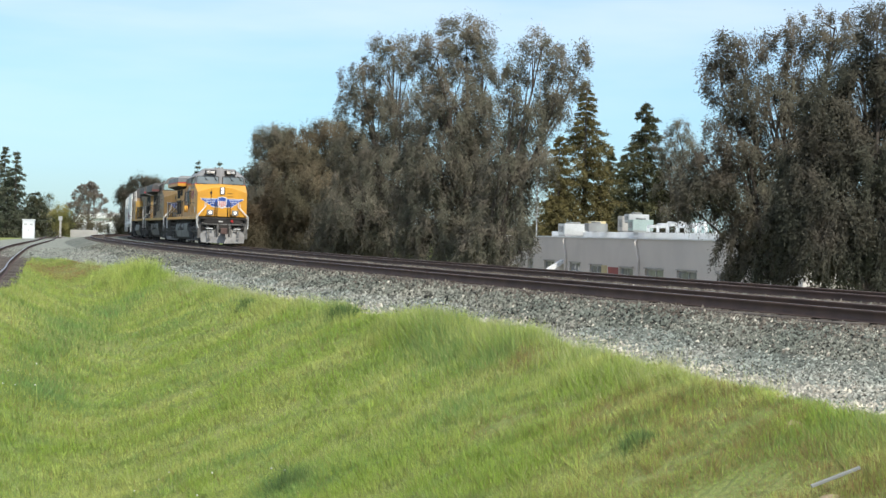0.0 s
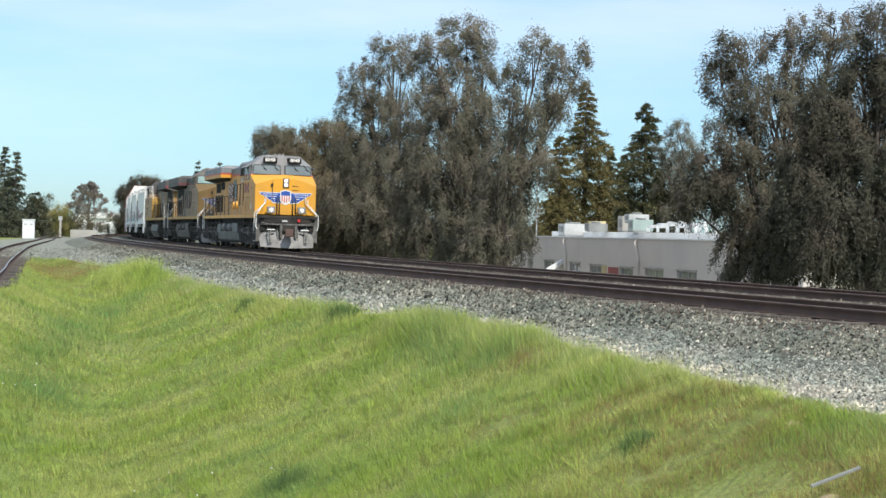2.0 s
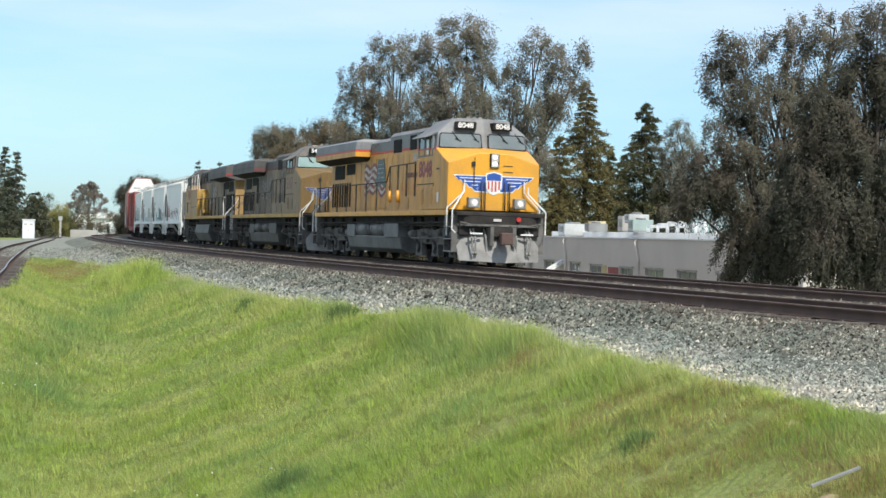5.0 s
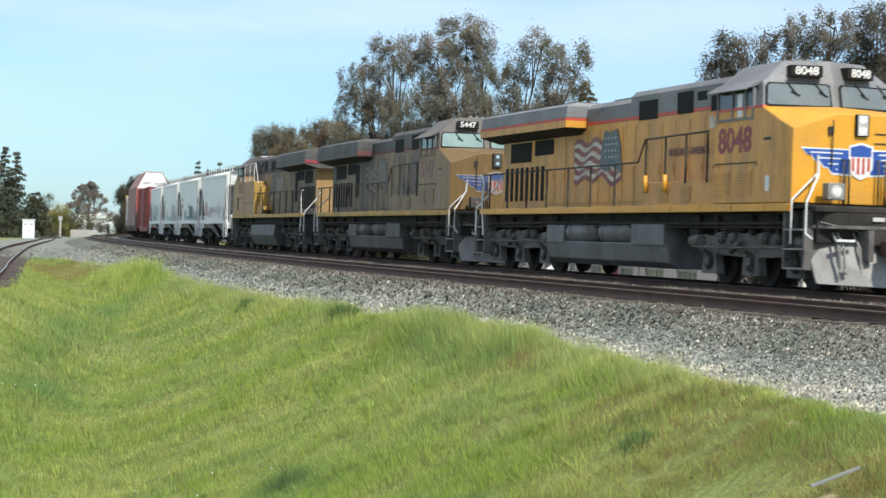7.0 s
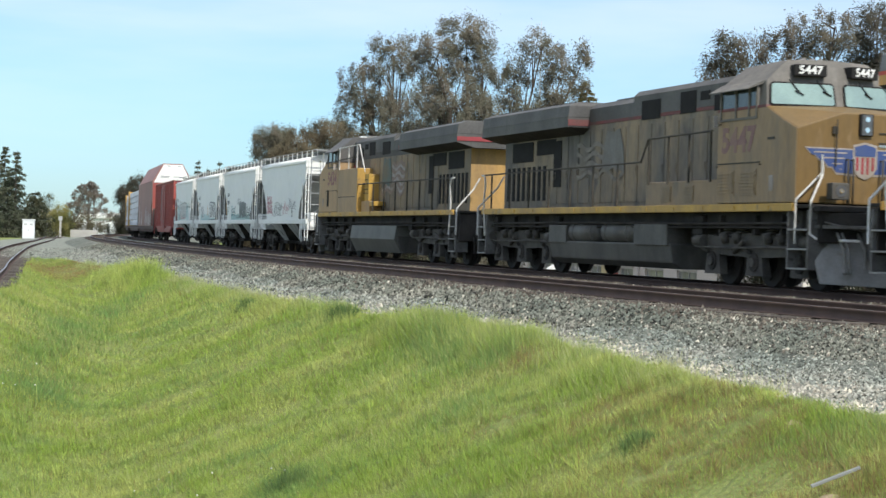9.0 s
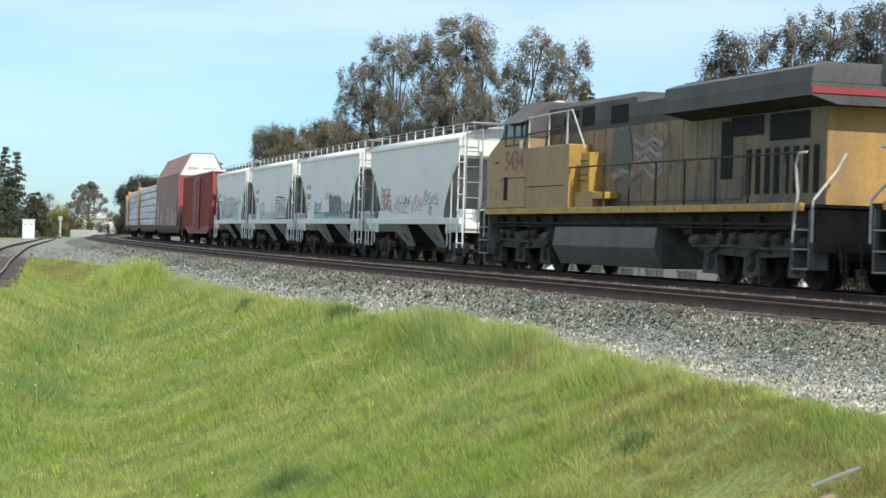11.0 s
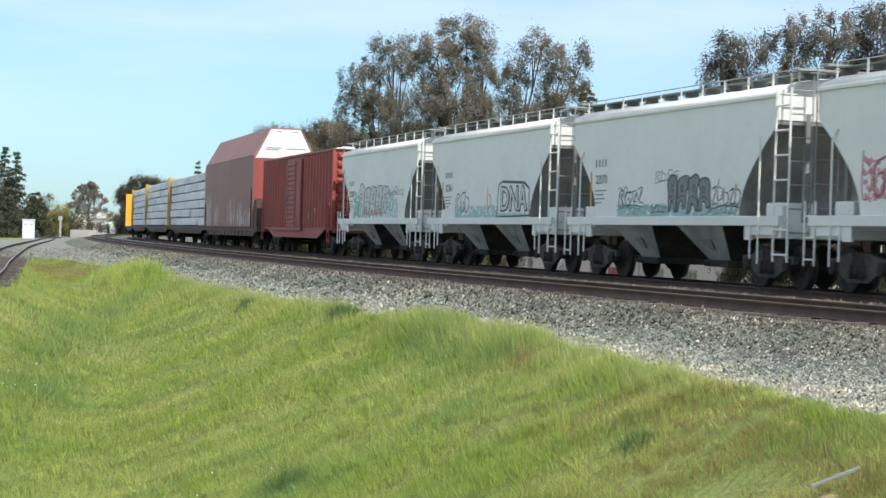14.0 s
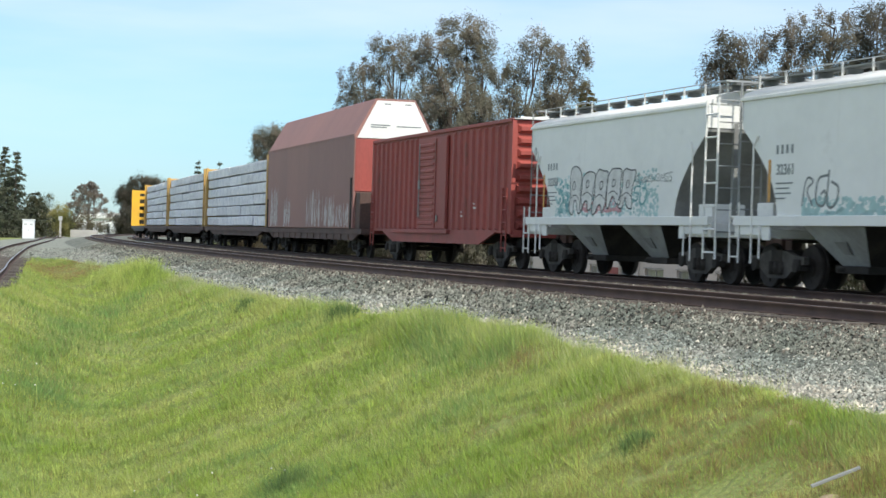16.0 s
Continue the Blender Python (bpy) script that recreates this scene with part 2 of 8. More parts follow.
# ---------------------------------------------------------------- ground
def nearest_off(x, y):
    """The way along the train's track and the distance to its right, for arrays of points."""
    s, lx, ly, th = (q[::2] for q in LINE)
    so, oo = np.empty(x.size), np.empty(x.size)
    xf, yf = x.ravel(), y.ravel()
    for i in range(0, x.size, 4000):
        dx, dy = xf[i:i + 4000, None] - lx, yf[i:i + 4000, None] - ly
        j = np.argmin(dx * dx + dy * dy, 1)
        k = np.arange(len(j))
        so[i:i + 4000] = s[j] + np.clip(dx[k, j] * np.cos(th[j]) + dy[k, j] * np.sin(th[j]), -1, 1)
        oo[i:i + 4000] = dx[k, j] * np.sin(th[j]) - dy[k, j] * np.cos(th[j])
    return so.reshape(x.shape), oo.reshape(x.shape)


def siding_off(x, y):
    p = SIDING_PATH[::2]
    t = np.gradient(p, axis=0)
    t /= np.linalg.norm(t, axis=1)[:, None]
    out = np.empty(x.size)
    xf, yf = x.ravel(), y.ravel()
    for i in range(0, x.size, 4000):
        dx, dy = xf[i:i + 4000, None] - p[:, 0], yf[i:i + 4000, None] - p[:, 1]
        j = np.argmin(dx * dx + dy * dy, 1)
        k = np.arange(len(j))
        out[i:i + 4000] = -dx[k, j] * t[j, 1] + dy[k, j] * t[j, 0]
    return out.reshape(x.shape)


def patchy(x, y, seed=0):
    """Smooth random patches, one to a unit of length, from 0 to 1."""
    xi, yi = np.floor(x), np.floor(y)
    u, v = x - xi, y - yi
    u, v = u * u * (3 - 2 * u), v * v * (3 - 2 * v)

    def at(a, b):
        q = np.sin(a * 127.1 + b * 311.7 + seed * 74.7) * 43758.5453
        return q - np.floor(q)
    return (at(xi, yi) * (1 - u) + at(xi + 1, yi) * u) * (1 - v) + (at(xi, yi + 1) * (1 - u) + at(xi + 1, yi + 1) * u) * v


def wobble(x, y):
    return 0.5 * np.sin(x * 0.9 + 1.3 * np.sin(y * 0.37)) + 0.5 * np.sin(y * 0.71 + 1.7 * np.sin(x * 0.53 + 1))


def bank_edge(s):
    return np.interp(s, (8, 16, 19, 36, 44, 50, 59, 65, 72, 79, 84, 88, 92, 96, 100, 120), (15, 14, 10.5, 9.9, 10.2, 9.2, 9.8, 9.4, 9.0, 8.4, 8.9, 9.5, 9.7, 10.45, 11.2, 13)) + 0.07 * np.sin(s * 1.9) + 0.05 * np.sin(s * 4.3 + 1)


def ground_z(x, y):
    s, o = nearest_off(x, y)
    e = bank_edge(s)
    d = siding_off(x, y)
    main = np.where(o < -3.6, -0.95 - 0.5 * np.clip(-3.6 - o, 0, 3.6),
                    np.where(o < e, -0.86 + 0.14 * np.clip((o - e + 1.2) / 1.2, 0, 1), -0.70 - 0.43 * (o - e)))
    side = -0.78 - 0.43 * np.clip(d - 1.45, 0, None)
    z = np.maximum(np.maximum(main, side), -5.0)
    k = 0.35
    both = np.logaddexp(main / k, side / k) * k
    z = np.where((o > e) & (d > 1.45), np.maximum(np.minimum(both, -0.70), -5), z)
    grassy = np.clip((o - e) / 1.5, 0, 1) * np.clip((d - 1.45) / 1.5, 0, 1)
    z += grassy * 0.06 * wobble(x * 1.1, y * 0.8) + grassy * 0.035 * wobble(x * 3.1, y * 2.7)
    hump = np.exp(-((x / 4.0) ** 2 + ((y + 1.5) / 4.0) ** 2))
    return z * (1 - hump) + hump * -0.75


def axis_steps(lo, hi, step, reach, grow=1.13):
    a = list(np.arange(lo, hi + step / 2, step))
    d = step
    while a[-1] < reach:
        d *= grow
        a.append(a[-1] + d)
    d = step
    while a[0] > -reach:
        d *= grow
        a.insert(0, a[0] - d)
    return np.array(a)


def grid_mesh(name, X, Y, Z, smooth=True):
    ny, nx = X.shape
    idx = np.arange(nx * ny).reshape(ny, nx)
    f = np.stack([idx[:-1, :-1], idx[:-1, 1:], idx[1:, 1:], idx[1:, :-1]], -1).reshape(-1, 4)
    return bare_mesh(name, np.stack([X, Y, Z], -1).reshape(-1, 3), f, smooth)


def make_ground():
    gx, gy = axis_steps(-26, 16, 0.35, 4200), axis_steps(8, 96, 0.5, 4200)
    X, Y = np.meshgrid(gx, gy)
    ob = link_mesh("ground", grid_mesh("ground", X, Y, ground_z(X, Y)), M_SOIL)
    tagged(ob, "grassy embankment and meadow ground reaching to the horizon", "ground", kind="structure")


def make_ballast():
    s = np.concatenate([np.arange(-250, -40, 1.5), np.arange(-40, 135, 0.4), np.arange(135, 205, 2.0)])
    th = np.interp(s, LINE[0], LINE[3])
    x0, y0 = np.interp(s, LINE[0], LINE[1]), np.interp(s, LINE[0], LINE[2])
    u = np.linspace(0, 1, 66)
    e = bank_edge(s)
    prof_u = np.array([0, 0.08, 0.12, 0.26, 0.31, 0.35, 0.40, 0.62, 0.74, 0.95, 1.0])
    S, U = np.meshgrid(s, u, indexing="ij")
    one = 0 * e
    o_k = [-4.4 + one, -2.6 + one, -2.1 + one, 1.30 + one, 1.9 + one, 2.5 + one, SECOND - 1.30 + one, SECOND + 1.75 + one, SECOND + 3.2 + one, np.maximum(e - 0.15, SECOND + 3.25), np.maximum(e + 0.3, SECOND + 3.4)]
    z_k = np.array([-1.25, -0.45, -0.26, -0.20, -0.12, -0.12, -0.20, -0.22, -0.62, -0.735, -1.0])
    O = np.stack([np.interp(u, prof_u, [q[i] for q in o_k]) for i in range(len(s))])
    Z = np.interp(U, prof_u, z_k) + 0.012 * wobble(S * 1.7, O * 2.3) + 0.010 * wobble(S * 4.1 + 2, O * 5.3)
    X, Y = x0[:, None] + np.sin(th)[:, None] * O, y0[:, None] - np.cos(th)[:, None] * O
    ob = link_mesh("ballast_bed", grid_mesh("ballast_bed", X, Y, Z), (M_BALLAST, M_SHOULDER))
    ob.data.polygons.foreach_set("material_index", np.tile((u[:-1] > 0.73).astype(np.int32), len(s) - 1))
    tagged(ob, "grey-green crushed stone ballast bed under two tracks", "ballast", kind="structure")
    # the siding's own bed
    p = SIDING_PATH[::2]
    t = np.gradient(p, axis=0)
    t /= np.linalg.norm(t, axis=1)[:, None]
    v = np.array([-3.2, -2.2, -1.6, -0.8, 0, 0.8, 1.6, 2.2, 3.0])
    X = p[:, 0][:, None] - t[:, 1][:, None] * v[None]
    Y = p[:, 1][:, None] + t[:, 0][:, None] * v[None]
    Z = np.interp(v, (-3.2, -1.8, 1.8, 3.0), (-0.98, -0.70, -0.70, -0.96))[None] + 0.02 * wobble(X * 3, Y * 3)
    Z = Z - np.clip((90 - Y) / 8, 0, 1) * np.interp(v, (0.8, 1.6, 3.0), (0, 0.22, 0.95))[None]  # the grass bank cuts into it
    ob = link_mesh("siding_ballast", grid_mesh("siding_ballast", X, Y, Z), (M_BALLAST, M_SIDINGBED))
    ob.data.polygons.foreach_set("material_index", np.tile(np.array([0, 0, 1, 1, 1, 1, 0, 0], np.int32), len(p) - 1))
    tagged(ob, "worn gravel bed of the siding track", "ballast", kind="structure")


def sweep(path_xy, outline, z0, name, mats, faces_top=()):
    """Draw a closed outline (offset to the right, height) along a path in plan."""
    p = np.asarray(path_xy, float)
    t = np.gradient(p, axis=0)
    t /= np.linalg.norm(t, axis=1)[:, None]
    o = np.asarray(outline, float)
    n, k = len(p), len(o)
    V = np.empty((n, k, 3))
    V[:, :, 0] = p[:, :1] + t[:, 1:] * o[None, :, 0]
    V[:, :, 1] = p[:, 1:] - t[:, :1] * o[None, :, 0]
    V[:, :, 2] = z0 + o[None, :, 1]
    idx = np.arange(n * k).reshape(n, k)
    nxt = np.roll(idx, -1, axis=1)
    f = np.stack([idx[:-1], nxt[:-1], nxt[1:], idx[1:]], -1)
    me = bare_mesh(name, V.reshape(-1, 3), f.reshape(-1, 4), smooth=False)
    for m in mats:
        me.materials.append(m)
    mi = np.zeros((n - 1, k), np.int32)
    for q in faces_top:
        mi[:, q] = 1
    me.polygons.foreach_set("material_index", mi.ravel())
    return me


RAIL_OUTLINE = [(-0.07, -0.18), (-0.07, -0.165), (-0.012, -0.145), (-0.012, -0.045), (-0.037, -0.032), (-0.037, -0.006), (-0.028, 0.0),
                (0.028, 0.0), (0.037, -0.006), (0.037, -0.032), (0.012, -0.045), (0.012, -0.145), (0.07, -0.165), (0.07, -0.18)]


def make_track(name, path, top, label, near, seed):
    """Two rails on ties, along a path; ties in the near stretch are pieces of their own."""
    rng = np.random.default_rng(seed)
    track = tagged(new(name), label, "railway track", "tracks", "structure")
    p = np.asarray(path)
    t = np.gradient(p, axis=0)
    t /= np.linalg.norm(t, axis=1)[:, None]
    for side in (-0.7175, 0.7175):
        me = sweep(p, [(a + side, b) for a, b in RAIL_OUTLINE], top, "rail", (M_RAIL, M_RAILTOP), faces_top=(6,))
        new("rail", me).parent = track
    tie_bm = box(bmnew(), -0.115, 0.115, -1.28, 1.28, -0.15, 0.0, 0.012)
    tie_me = bpy.data.meshes.new("tie")
    tie_bm.to_mesh(tie_me)
    tie_bm.free()
    tie_me.materials.append(M_TIE)
    plate_bm = box(bmnew(), -0.1, 0.1, -0.92, -0.52, 0.0, 0.02)
    box(plate_bm, -0.1, 0.1, 0.52, 0.92, 0.0, 0.02)
    plate_me = bpy.data.meshes.new("tie_plate")
    plate_bm.to_mesh(plate_me)
    plate_bm.free()
    plate_me.materials.append(M_RAIL)
    way = np.concatenate([[0], np.cumsum(np.linalg.norm(np.diff(p, axis=0), axis=1))])
    bv, bf = [], []
    for d in np.arange(1, way[-1] - 1, 0.54):
        x, y = np.interp(d, way, p[:, 0]), np.interp(d, way, p[:, 1])
        a = math.atan2(np.interp(d, way, t[:, 1]), np.interp(d, way, t[:, 0])) + rng.normal(0, 0.012)
        z = top - 0.185 + rng.normal(0, 0.006)
        if near[0] < y < near[1]:
            ob = new("tie", tie_me)
            ob.parent = track
            ob.matrix_basis = Matrix.Translation((x, y, z)) @ Matrix.Rotation(a, 4, "Z")
        else:
            c, s_ = math.cos(a), math.sin(a)
            n = len(bv)
            for lx, ly, lz in ((-.115, -1.28, 0), (.115, -1.28, 0), (.115, 1.28, 0), (-.115, 1.28, 0), (-.115, -1.28, -.1), (.115, -1.28, -.1), (.115, 1.28, -.1), (-.115, 1.28, -.1)):
                bv.append((x + c * lx - s_ * ly, y + s_ * lx + c * ly, z + lz))
            bf += [(n, n + 1, n + 2, n + 3), (n, n + 4, n + 5, n + 1), (n + 1, n + 5, n + 6, n + 2), (n + 2, n + 6, n + 7, n + 3), (n + 3, n + 7, n + 4, n)]
    if bv:
        ob = link_mesh("far_ties", bare_mesh("far_ties", bv, bf), M_TIE, track)
        tagged(ob, kind="stuff")
    return track


def make_tracks():
    s = np.concatenate([np.arange(-255, -30, 2.0), np.arange(-30, 130, 1.0), np.arange(130, 215, 2.0)])
    for off, name, label, seed in ((0.0, "main_track", "rusty steel rails on wooden ties, carrying the train", 1), (SECOND, "second_track", "empty parallel track with rusty rails on wooden ties", 2)):
        xy = [on_line(q, off)[:2] for q in s]
        make_track(name, xy, 0.0, label, (18, 98), seed)
    make_track("siding_track", SIDING_PATH[::2], -0.5, "rusty siding track curving away over worn gravel", (40, 135), 3)


def scatter(n, seed, xlo, xhi, ylo, yhi, power, d0):
    """Random points in plan, thinner with distance from the origin."""
    rng = np.random.default_rng(seed)
    out = []
    have = 0
    while have < n:
        y = ylo + (yhi - ylo) * rng.random(n)
        x = xlo + (xhi - xlo) * rng.random(n)
        keep = (rng.random(n) < np.minimum(1, (d0 / np.hypot(x, y)) ** power)) & (np.abs(x) < 0.255 * y + 0.5)
        out.append(np.stack([x[keep], y[keep]], 1))
        have += int(keep.sum())
    return np.vstack(out)[:n], rng


def blades(name, x, y, h, w, lean, la, rng, mat):
    """Tapering single blades; their shading follows the turf as a whole."""
    n = len(x)
    z = ground_z(x, y)
    a = rng.random(n) * 2 * np.pi
    base = np.stack([x, y, z - 0.03], 1)
    side = np.stack([np.cos(a) * w, np.sin(a) * w, 0 * w], 1)
    tip = base + np.stack([np.cos(la) * lean * h, np.sin(la) * lean * h, h * (1.0 - 0.25 * lean)], 1)
    turn = np.cross(2 * side, tip - base + side)
    side = side * np.where(turn[:, 2] * 0.3 - turn[:, 1] > 0, 1.0, -1.0)[:, None]
    V = np.stack([base - side, base + side, tip], 1).reshape(-1, 3)
    me = bare_mesh(name, V, np.arange(n * 3).reshape(-1, 3), True)
    up = np.stack([-0.25 + 0.42 * rng.normal(size=n), -0.1 + 0.42 * rng.normal(size=n), np.ones(n)], 1)
    up /= np.linalg.norm(up, axis=1)[:, None]
    me.normals_split_custom_set_from_vertices(np.repeat(up, 3, axis=0).astype(np.float32))
    return link_mesh(name, me, mat)


def along(x, y, stretch):
    """How near points lie to a chain of (x, y, radius, far radius) spots, 0 to 1."""
    return np.clip(sum(np.exp(-(((x - a) / c) ** 2 + ((y - b) / f) ** 2)) for a, b, c, f in stretch), 0, 1)


DIRT = ((3.45, 18.25, 0.09, 0.20), (3.16, 15.1, 0.12, 0.16))


def make_dirt():
    """Bare sandy spots among the grass."""
    for cx, cy, a, b in DIRT:
        r, u = np.meshgrid(np.linspace(0, 1, 7), np.linspace(0, 2 * np.pi, 25))
        out = 1.5 * (0.8 + 0.25 * np.sin(3 * u + cx) + 0.12 * np.sin(7 * u + cy))
        X, Y = cx + np.cos(u) * r * a * out, cy + np.sin(u) * r * b * out
        Z = ground_z(X, Y) + 0.012 - 0.03 * r ** 3
        tagged(link_mesh("dirt_patch", grid_mesh("dirt_patch", X, Y, Z), M_DIRT), "bare sandy dirt patch in the grass", "dirt", "bare spots on the bank", "stuff")


def make_grass():
    """The long spring grass of the bank, streaked down the slope."""
    p, rng = scatter(1950000, 11, -24, 5, 13, 96, 1.9, 14)
    x, y = p[:, 0], p[:, 1]
    s, o = nearest_off(x, y)
    d = siding_off(x, y)
    e = bank_edge(s)
    edge = 0.5 * (patchy(s * 0.9, o * 0.5, 1) - 0.5) + 0.3 * (patchy(s * 3.1, o * 2, 2) - 0.5)
    bare = along(x, y, DIRT) > 0.35 + 0.4 * rng.random(len(x))
    keep = ~bare & (o > e - 0.25 + edge) & (d > 1.0 + 0.3 * patchy(x, y * 0.7, 3))
    x, y, o, d, e, s = x[keep], y[keep], o[keep], d[keep], e[keep], s[keep]
    n = len(x)
    streak = patchy(s * 0.8 + 0.25 * o, o * 0.16, 4)
    clump = patchy(s * 2.6, o * 1.1, 6)
    tuft = np.clip(patchy(x * 6.5, y * 3.2, 7) - 0.35, 0, 1) / 0.65
    tall = along(x, y, ((-0.87, 35.5, 0.5, 0.9), (-0.30, 34.6, 0.5, 1.3), (0.2, 33.7, 0.45, 1.2), (0.93, 30.7, 0.4, 1.2), (1.33, 29.3, 0.4, 1.0), (-11.4, 68.5, 0.8, 2.6), (-10.3, 67.0, 0.9, 2.6), (-9.6, 65.0, 0.7, 2.4), (-2.3, 39.3, 0.4, 1.0)))
    lush = along(x, y, ((-8.75, 41.4, 0.5, 2.4), (-9.1, 46.5, 0.55, 2.6), (-9.3, 52.0, 0.6, 3.0), (-9.4, 57.4, 0.6, 2.6), (-7.9, 38.0, 0.6, 2.0), (-0.3, 33.2, 0.6, 0.8), (0.1, 31.0, 0.5, 1.2), (0.75, 28.8, 0.5, 0.8), (-2.1, 25.3, 0.6, 0.9), (0.3, 25.6, 0.5, 0.8)))
    brow = np.exp(-((o - e - 0.3) / 0.5) ** 2) * patchy(s * 1.4, o * 0 + 3, 8)
    dist = np.hypot(x, y)
    h = (0.055 + 0.05 * streak + 0.06 * clump + 0.15 * tuft * tuft + 0.13 * brow + 0.24 * tall + 0.05 * lush) * (0.4 + 1.0 * rng.random(n)) * np.clip(0.75 + (o - e) * 0.4, 0.6, 1)
    dryness = along(x, y, ((2.5, 18.8, 1.2, 1.7), (2.3, 16.3, 0.9, 1.1), (3.0, 16.4, 0.7, 0.9), (3.0, 20.4, 0.5, 1.2), (3.3, 14.8, 0.6, 1.0), (-15.6, 80.0, 2.3, 6.0), (-13.0, 77.0, 1.6, 4.0), (1.2, 27.8, 0.3, 0.6), (0.75, 23.4, 0.5, 0.5), (1.9, 22.0, 0.6, 0.8))) + 0.5 * np.clip(patchy(s * 0.7, o * 0.4, 9) - 0.62, 0, 1)
    pick = rng.random(n)
    dry = pick < 0.05 + 0.52 * np.clip(dryness * (0.45 + 1.1 * patchy(x * 3.1, y * 1.7, 10)), 0, 1)
    seed = ~dry & (rng.random(n) < 0.05 + 0.20 * tall + 0.12 * (patchy(s * 1.1 + 0.3 * o, o * 0.2, 12) > 0.6))
    deep = ~dry & ~seed & (rng.random(n) < 0.04 + 0.80 * lush + 0.55 * np.clip(patchy(s * 0.95 + 0.2 * o, o * 0.22, 11) - 0.62, 0, 1) / 0.38)
    h *= (1 - 0.4 * np.clip(dryness, 0, 1)) * np.where(seed, 1.22, 1)
    w = (0.0026 + 0.0026 * rng.random(n)) * np.clip(dist / 22, 0.8, 2.4) * np.where(seed, 0.75, 1)
    lean = 0.10 + 1.0 * rng.random(n) ** 1.2
    la = rng.normal(3.6, 1.5, n) + 2.6 * (patchy(x * 1.9, y * 1.3, 13) - 0.5)
    g = ~dry & ~seed & ~deep
    for name, m, k, mat, label in (("grass", g, 1.0, M_BLADE, "long bright green spring grass covering the embankment slope"), ("lush_grass", deep, 1.05, M_LUSH, "bluish-green lush grass in streaks down the slope"),
                                   ("dry_grass", dry, 0.9, M_DRY, "thin brown dry stalks among the green grass"), ("seed_grass", seed, 1.0, M_SEED, "pale green seeding grass tufts along the crest")):
        tagged(blades(name, x[m], y[m], h[m] * k, w[m], lean[m], la[m], rng, mat), label, "grass", kind="stuff")
    # rank tufts that stand up along the crest, and the brown tip of the bank
    for name, mat, label, spots, m in (
            ("rank_tufts", M_BLADE, "tall rank grass tufts along the crest", ((-11.4, 66.0, 0.42, 1.0, 0.55), (-10.7, 64.3, 0.42, 0.9, 0.86), (-9.95, 62.6, 0.38, 0.8, 0.86), (-9.3, 61.2, 0.25, 0.6, 0.45), (-12.2, 69.0, 0.4, 1.2, 0.36), (-1.0, 35.4, 0.20, 0.4, 0.36), (-0.5, 34.7, 0.24, 0.45, 0.48), (0.05, 33.7, 0.25, 0.45, 0.42), (0.8, 30.9, 0.2, 0.4, 0.38), (1.25, 29.4, 0.2, 0.4, 0.42), (-2.4, 39.5, 0.25, 0.6, 0.26), (2.35, 24.8, 0.2, 0.4, 0.22), (-6.2, 51.5, 0.3, 1.0, 0.22)), 1500),
            ("brown_grass", M_DRY, "brownish withered grass at the far tip of the bank", ((-16.2, 78.0, 1.2, 5.0, 0.13), (-14.0, 73.5, 1.0, 3.0, 0.13), (-17.4, 85.0, 0.9, 4.0, 0.12), (-13.2, 59.5, 0.4, 2.5, 0.10)), 8500)):
        bx, by, bh = (np.concatenate(q) for q in zip(*[(rng.normal(a, c, m), rng.normal(b, f, m), hh * (0.35 + 0.75 * rng.random(m))) for a, b, c, f, hh in spots]))
        bs, bo = nearest_off(bx, by)
        k = (bo > bank_edge(bs) - 0.3) & (siding_off(bx, by) > 1.15)
        bx, by, bh = bx[k], by[k], bh[k]
        q = len(bx)
        tagged(blades(name, bx, by, bh, 0.0032 * np.clip(np.hypot(bx, by) / 18, 0.9, 3.2) * (0.6 + 0.8 * rng.random(q)), 0.1 + 0.55 * rng.random(q), rng.random(q) * 6.28, rng, mat), label, "grass", kind="stuff")
    # thin flowering stalks that fringe the crest
    m = 26000
    fs, fo = rng.uniform(28, 92, m), 0.75 * rng.random(m) ** 1.6 - 0.25
    fo += bank_edge(fs)
    th = np.interp(fs, LINE[0], LINE[3])
    fx, fy = np.interp(fs, LINE[0], LINE[1]) + np.sin(th) * fo, np.interp(fs, LINE[0], LINE[2]) - np.cos(th) * fo
    k = (rng.random(m) < patchy(fs * 0.55, fs * 0, 14) ** 2 + 0.08) & (siding_off(fx, fy) > 1.4)
    fx, fy = fx[k], fy[k]
    q = len(fx)
    ob = blades("flowering_stalks", fx, fy, 0.20 + 0.26 * rng.random(q) ** 1.5, 0.0022 * np.clip(np.hypot(fx, fy) / 20, 0.9, 2.2), 0.1 + 0.7 * rng.random(q), rng.normal(3.4, 1.6, q), rng, M_SEED)
    tagged(ob, "fine pale flowering stalks fringing the crest of the bank", "grass", kind="stuff")
    # white flower heads low on the bank
    pf, rng = scatter(900, 31, -9.5, -1, 20, 40, 0.5, 20)
    k = rng.random(len(pf)) < 0.7 * along(pf[:, 0], pf[:, 1], ((-8.2, 36.1, 0.35, 1.5), (-7.8, 34.5, 0.3, 1.2), (-2.2, 25.0, 0.2, 0.6))) + 0.006
    pf = pf[k]
    zf = ground_z(pf[:, 0], pf[:, 1]) + 0.28
    c = np.stack([pf[:, 0], pf[:, 1], zf], 1)
    octa = np.array([(1, 0, 0), (0, 1, 0), (-1, 0, 0), (0, -1, 0), (0, 0, 1), (0, 0, -1)], float) * 0.014
    F0 = np.array([(0, 1, 4), (1, 2, 4), (2, 3, 4), (3, 0, 4), (1, 0, 5), (2, 1, 5), (3, 2, 5), (0, 3, 5)])
    V = c[:, None] + octa[None] * (0.6 + 0.8 * rng.random((len(c), 1, 1)))
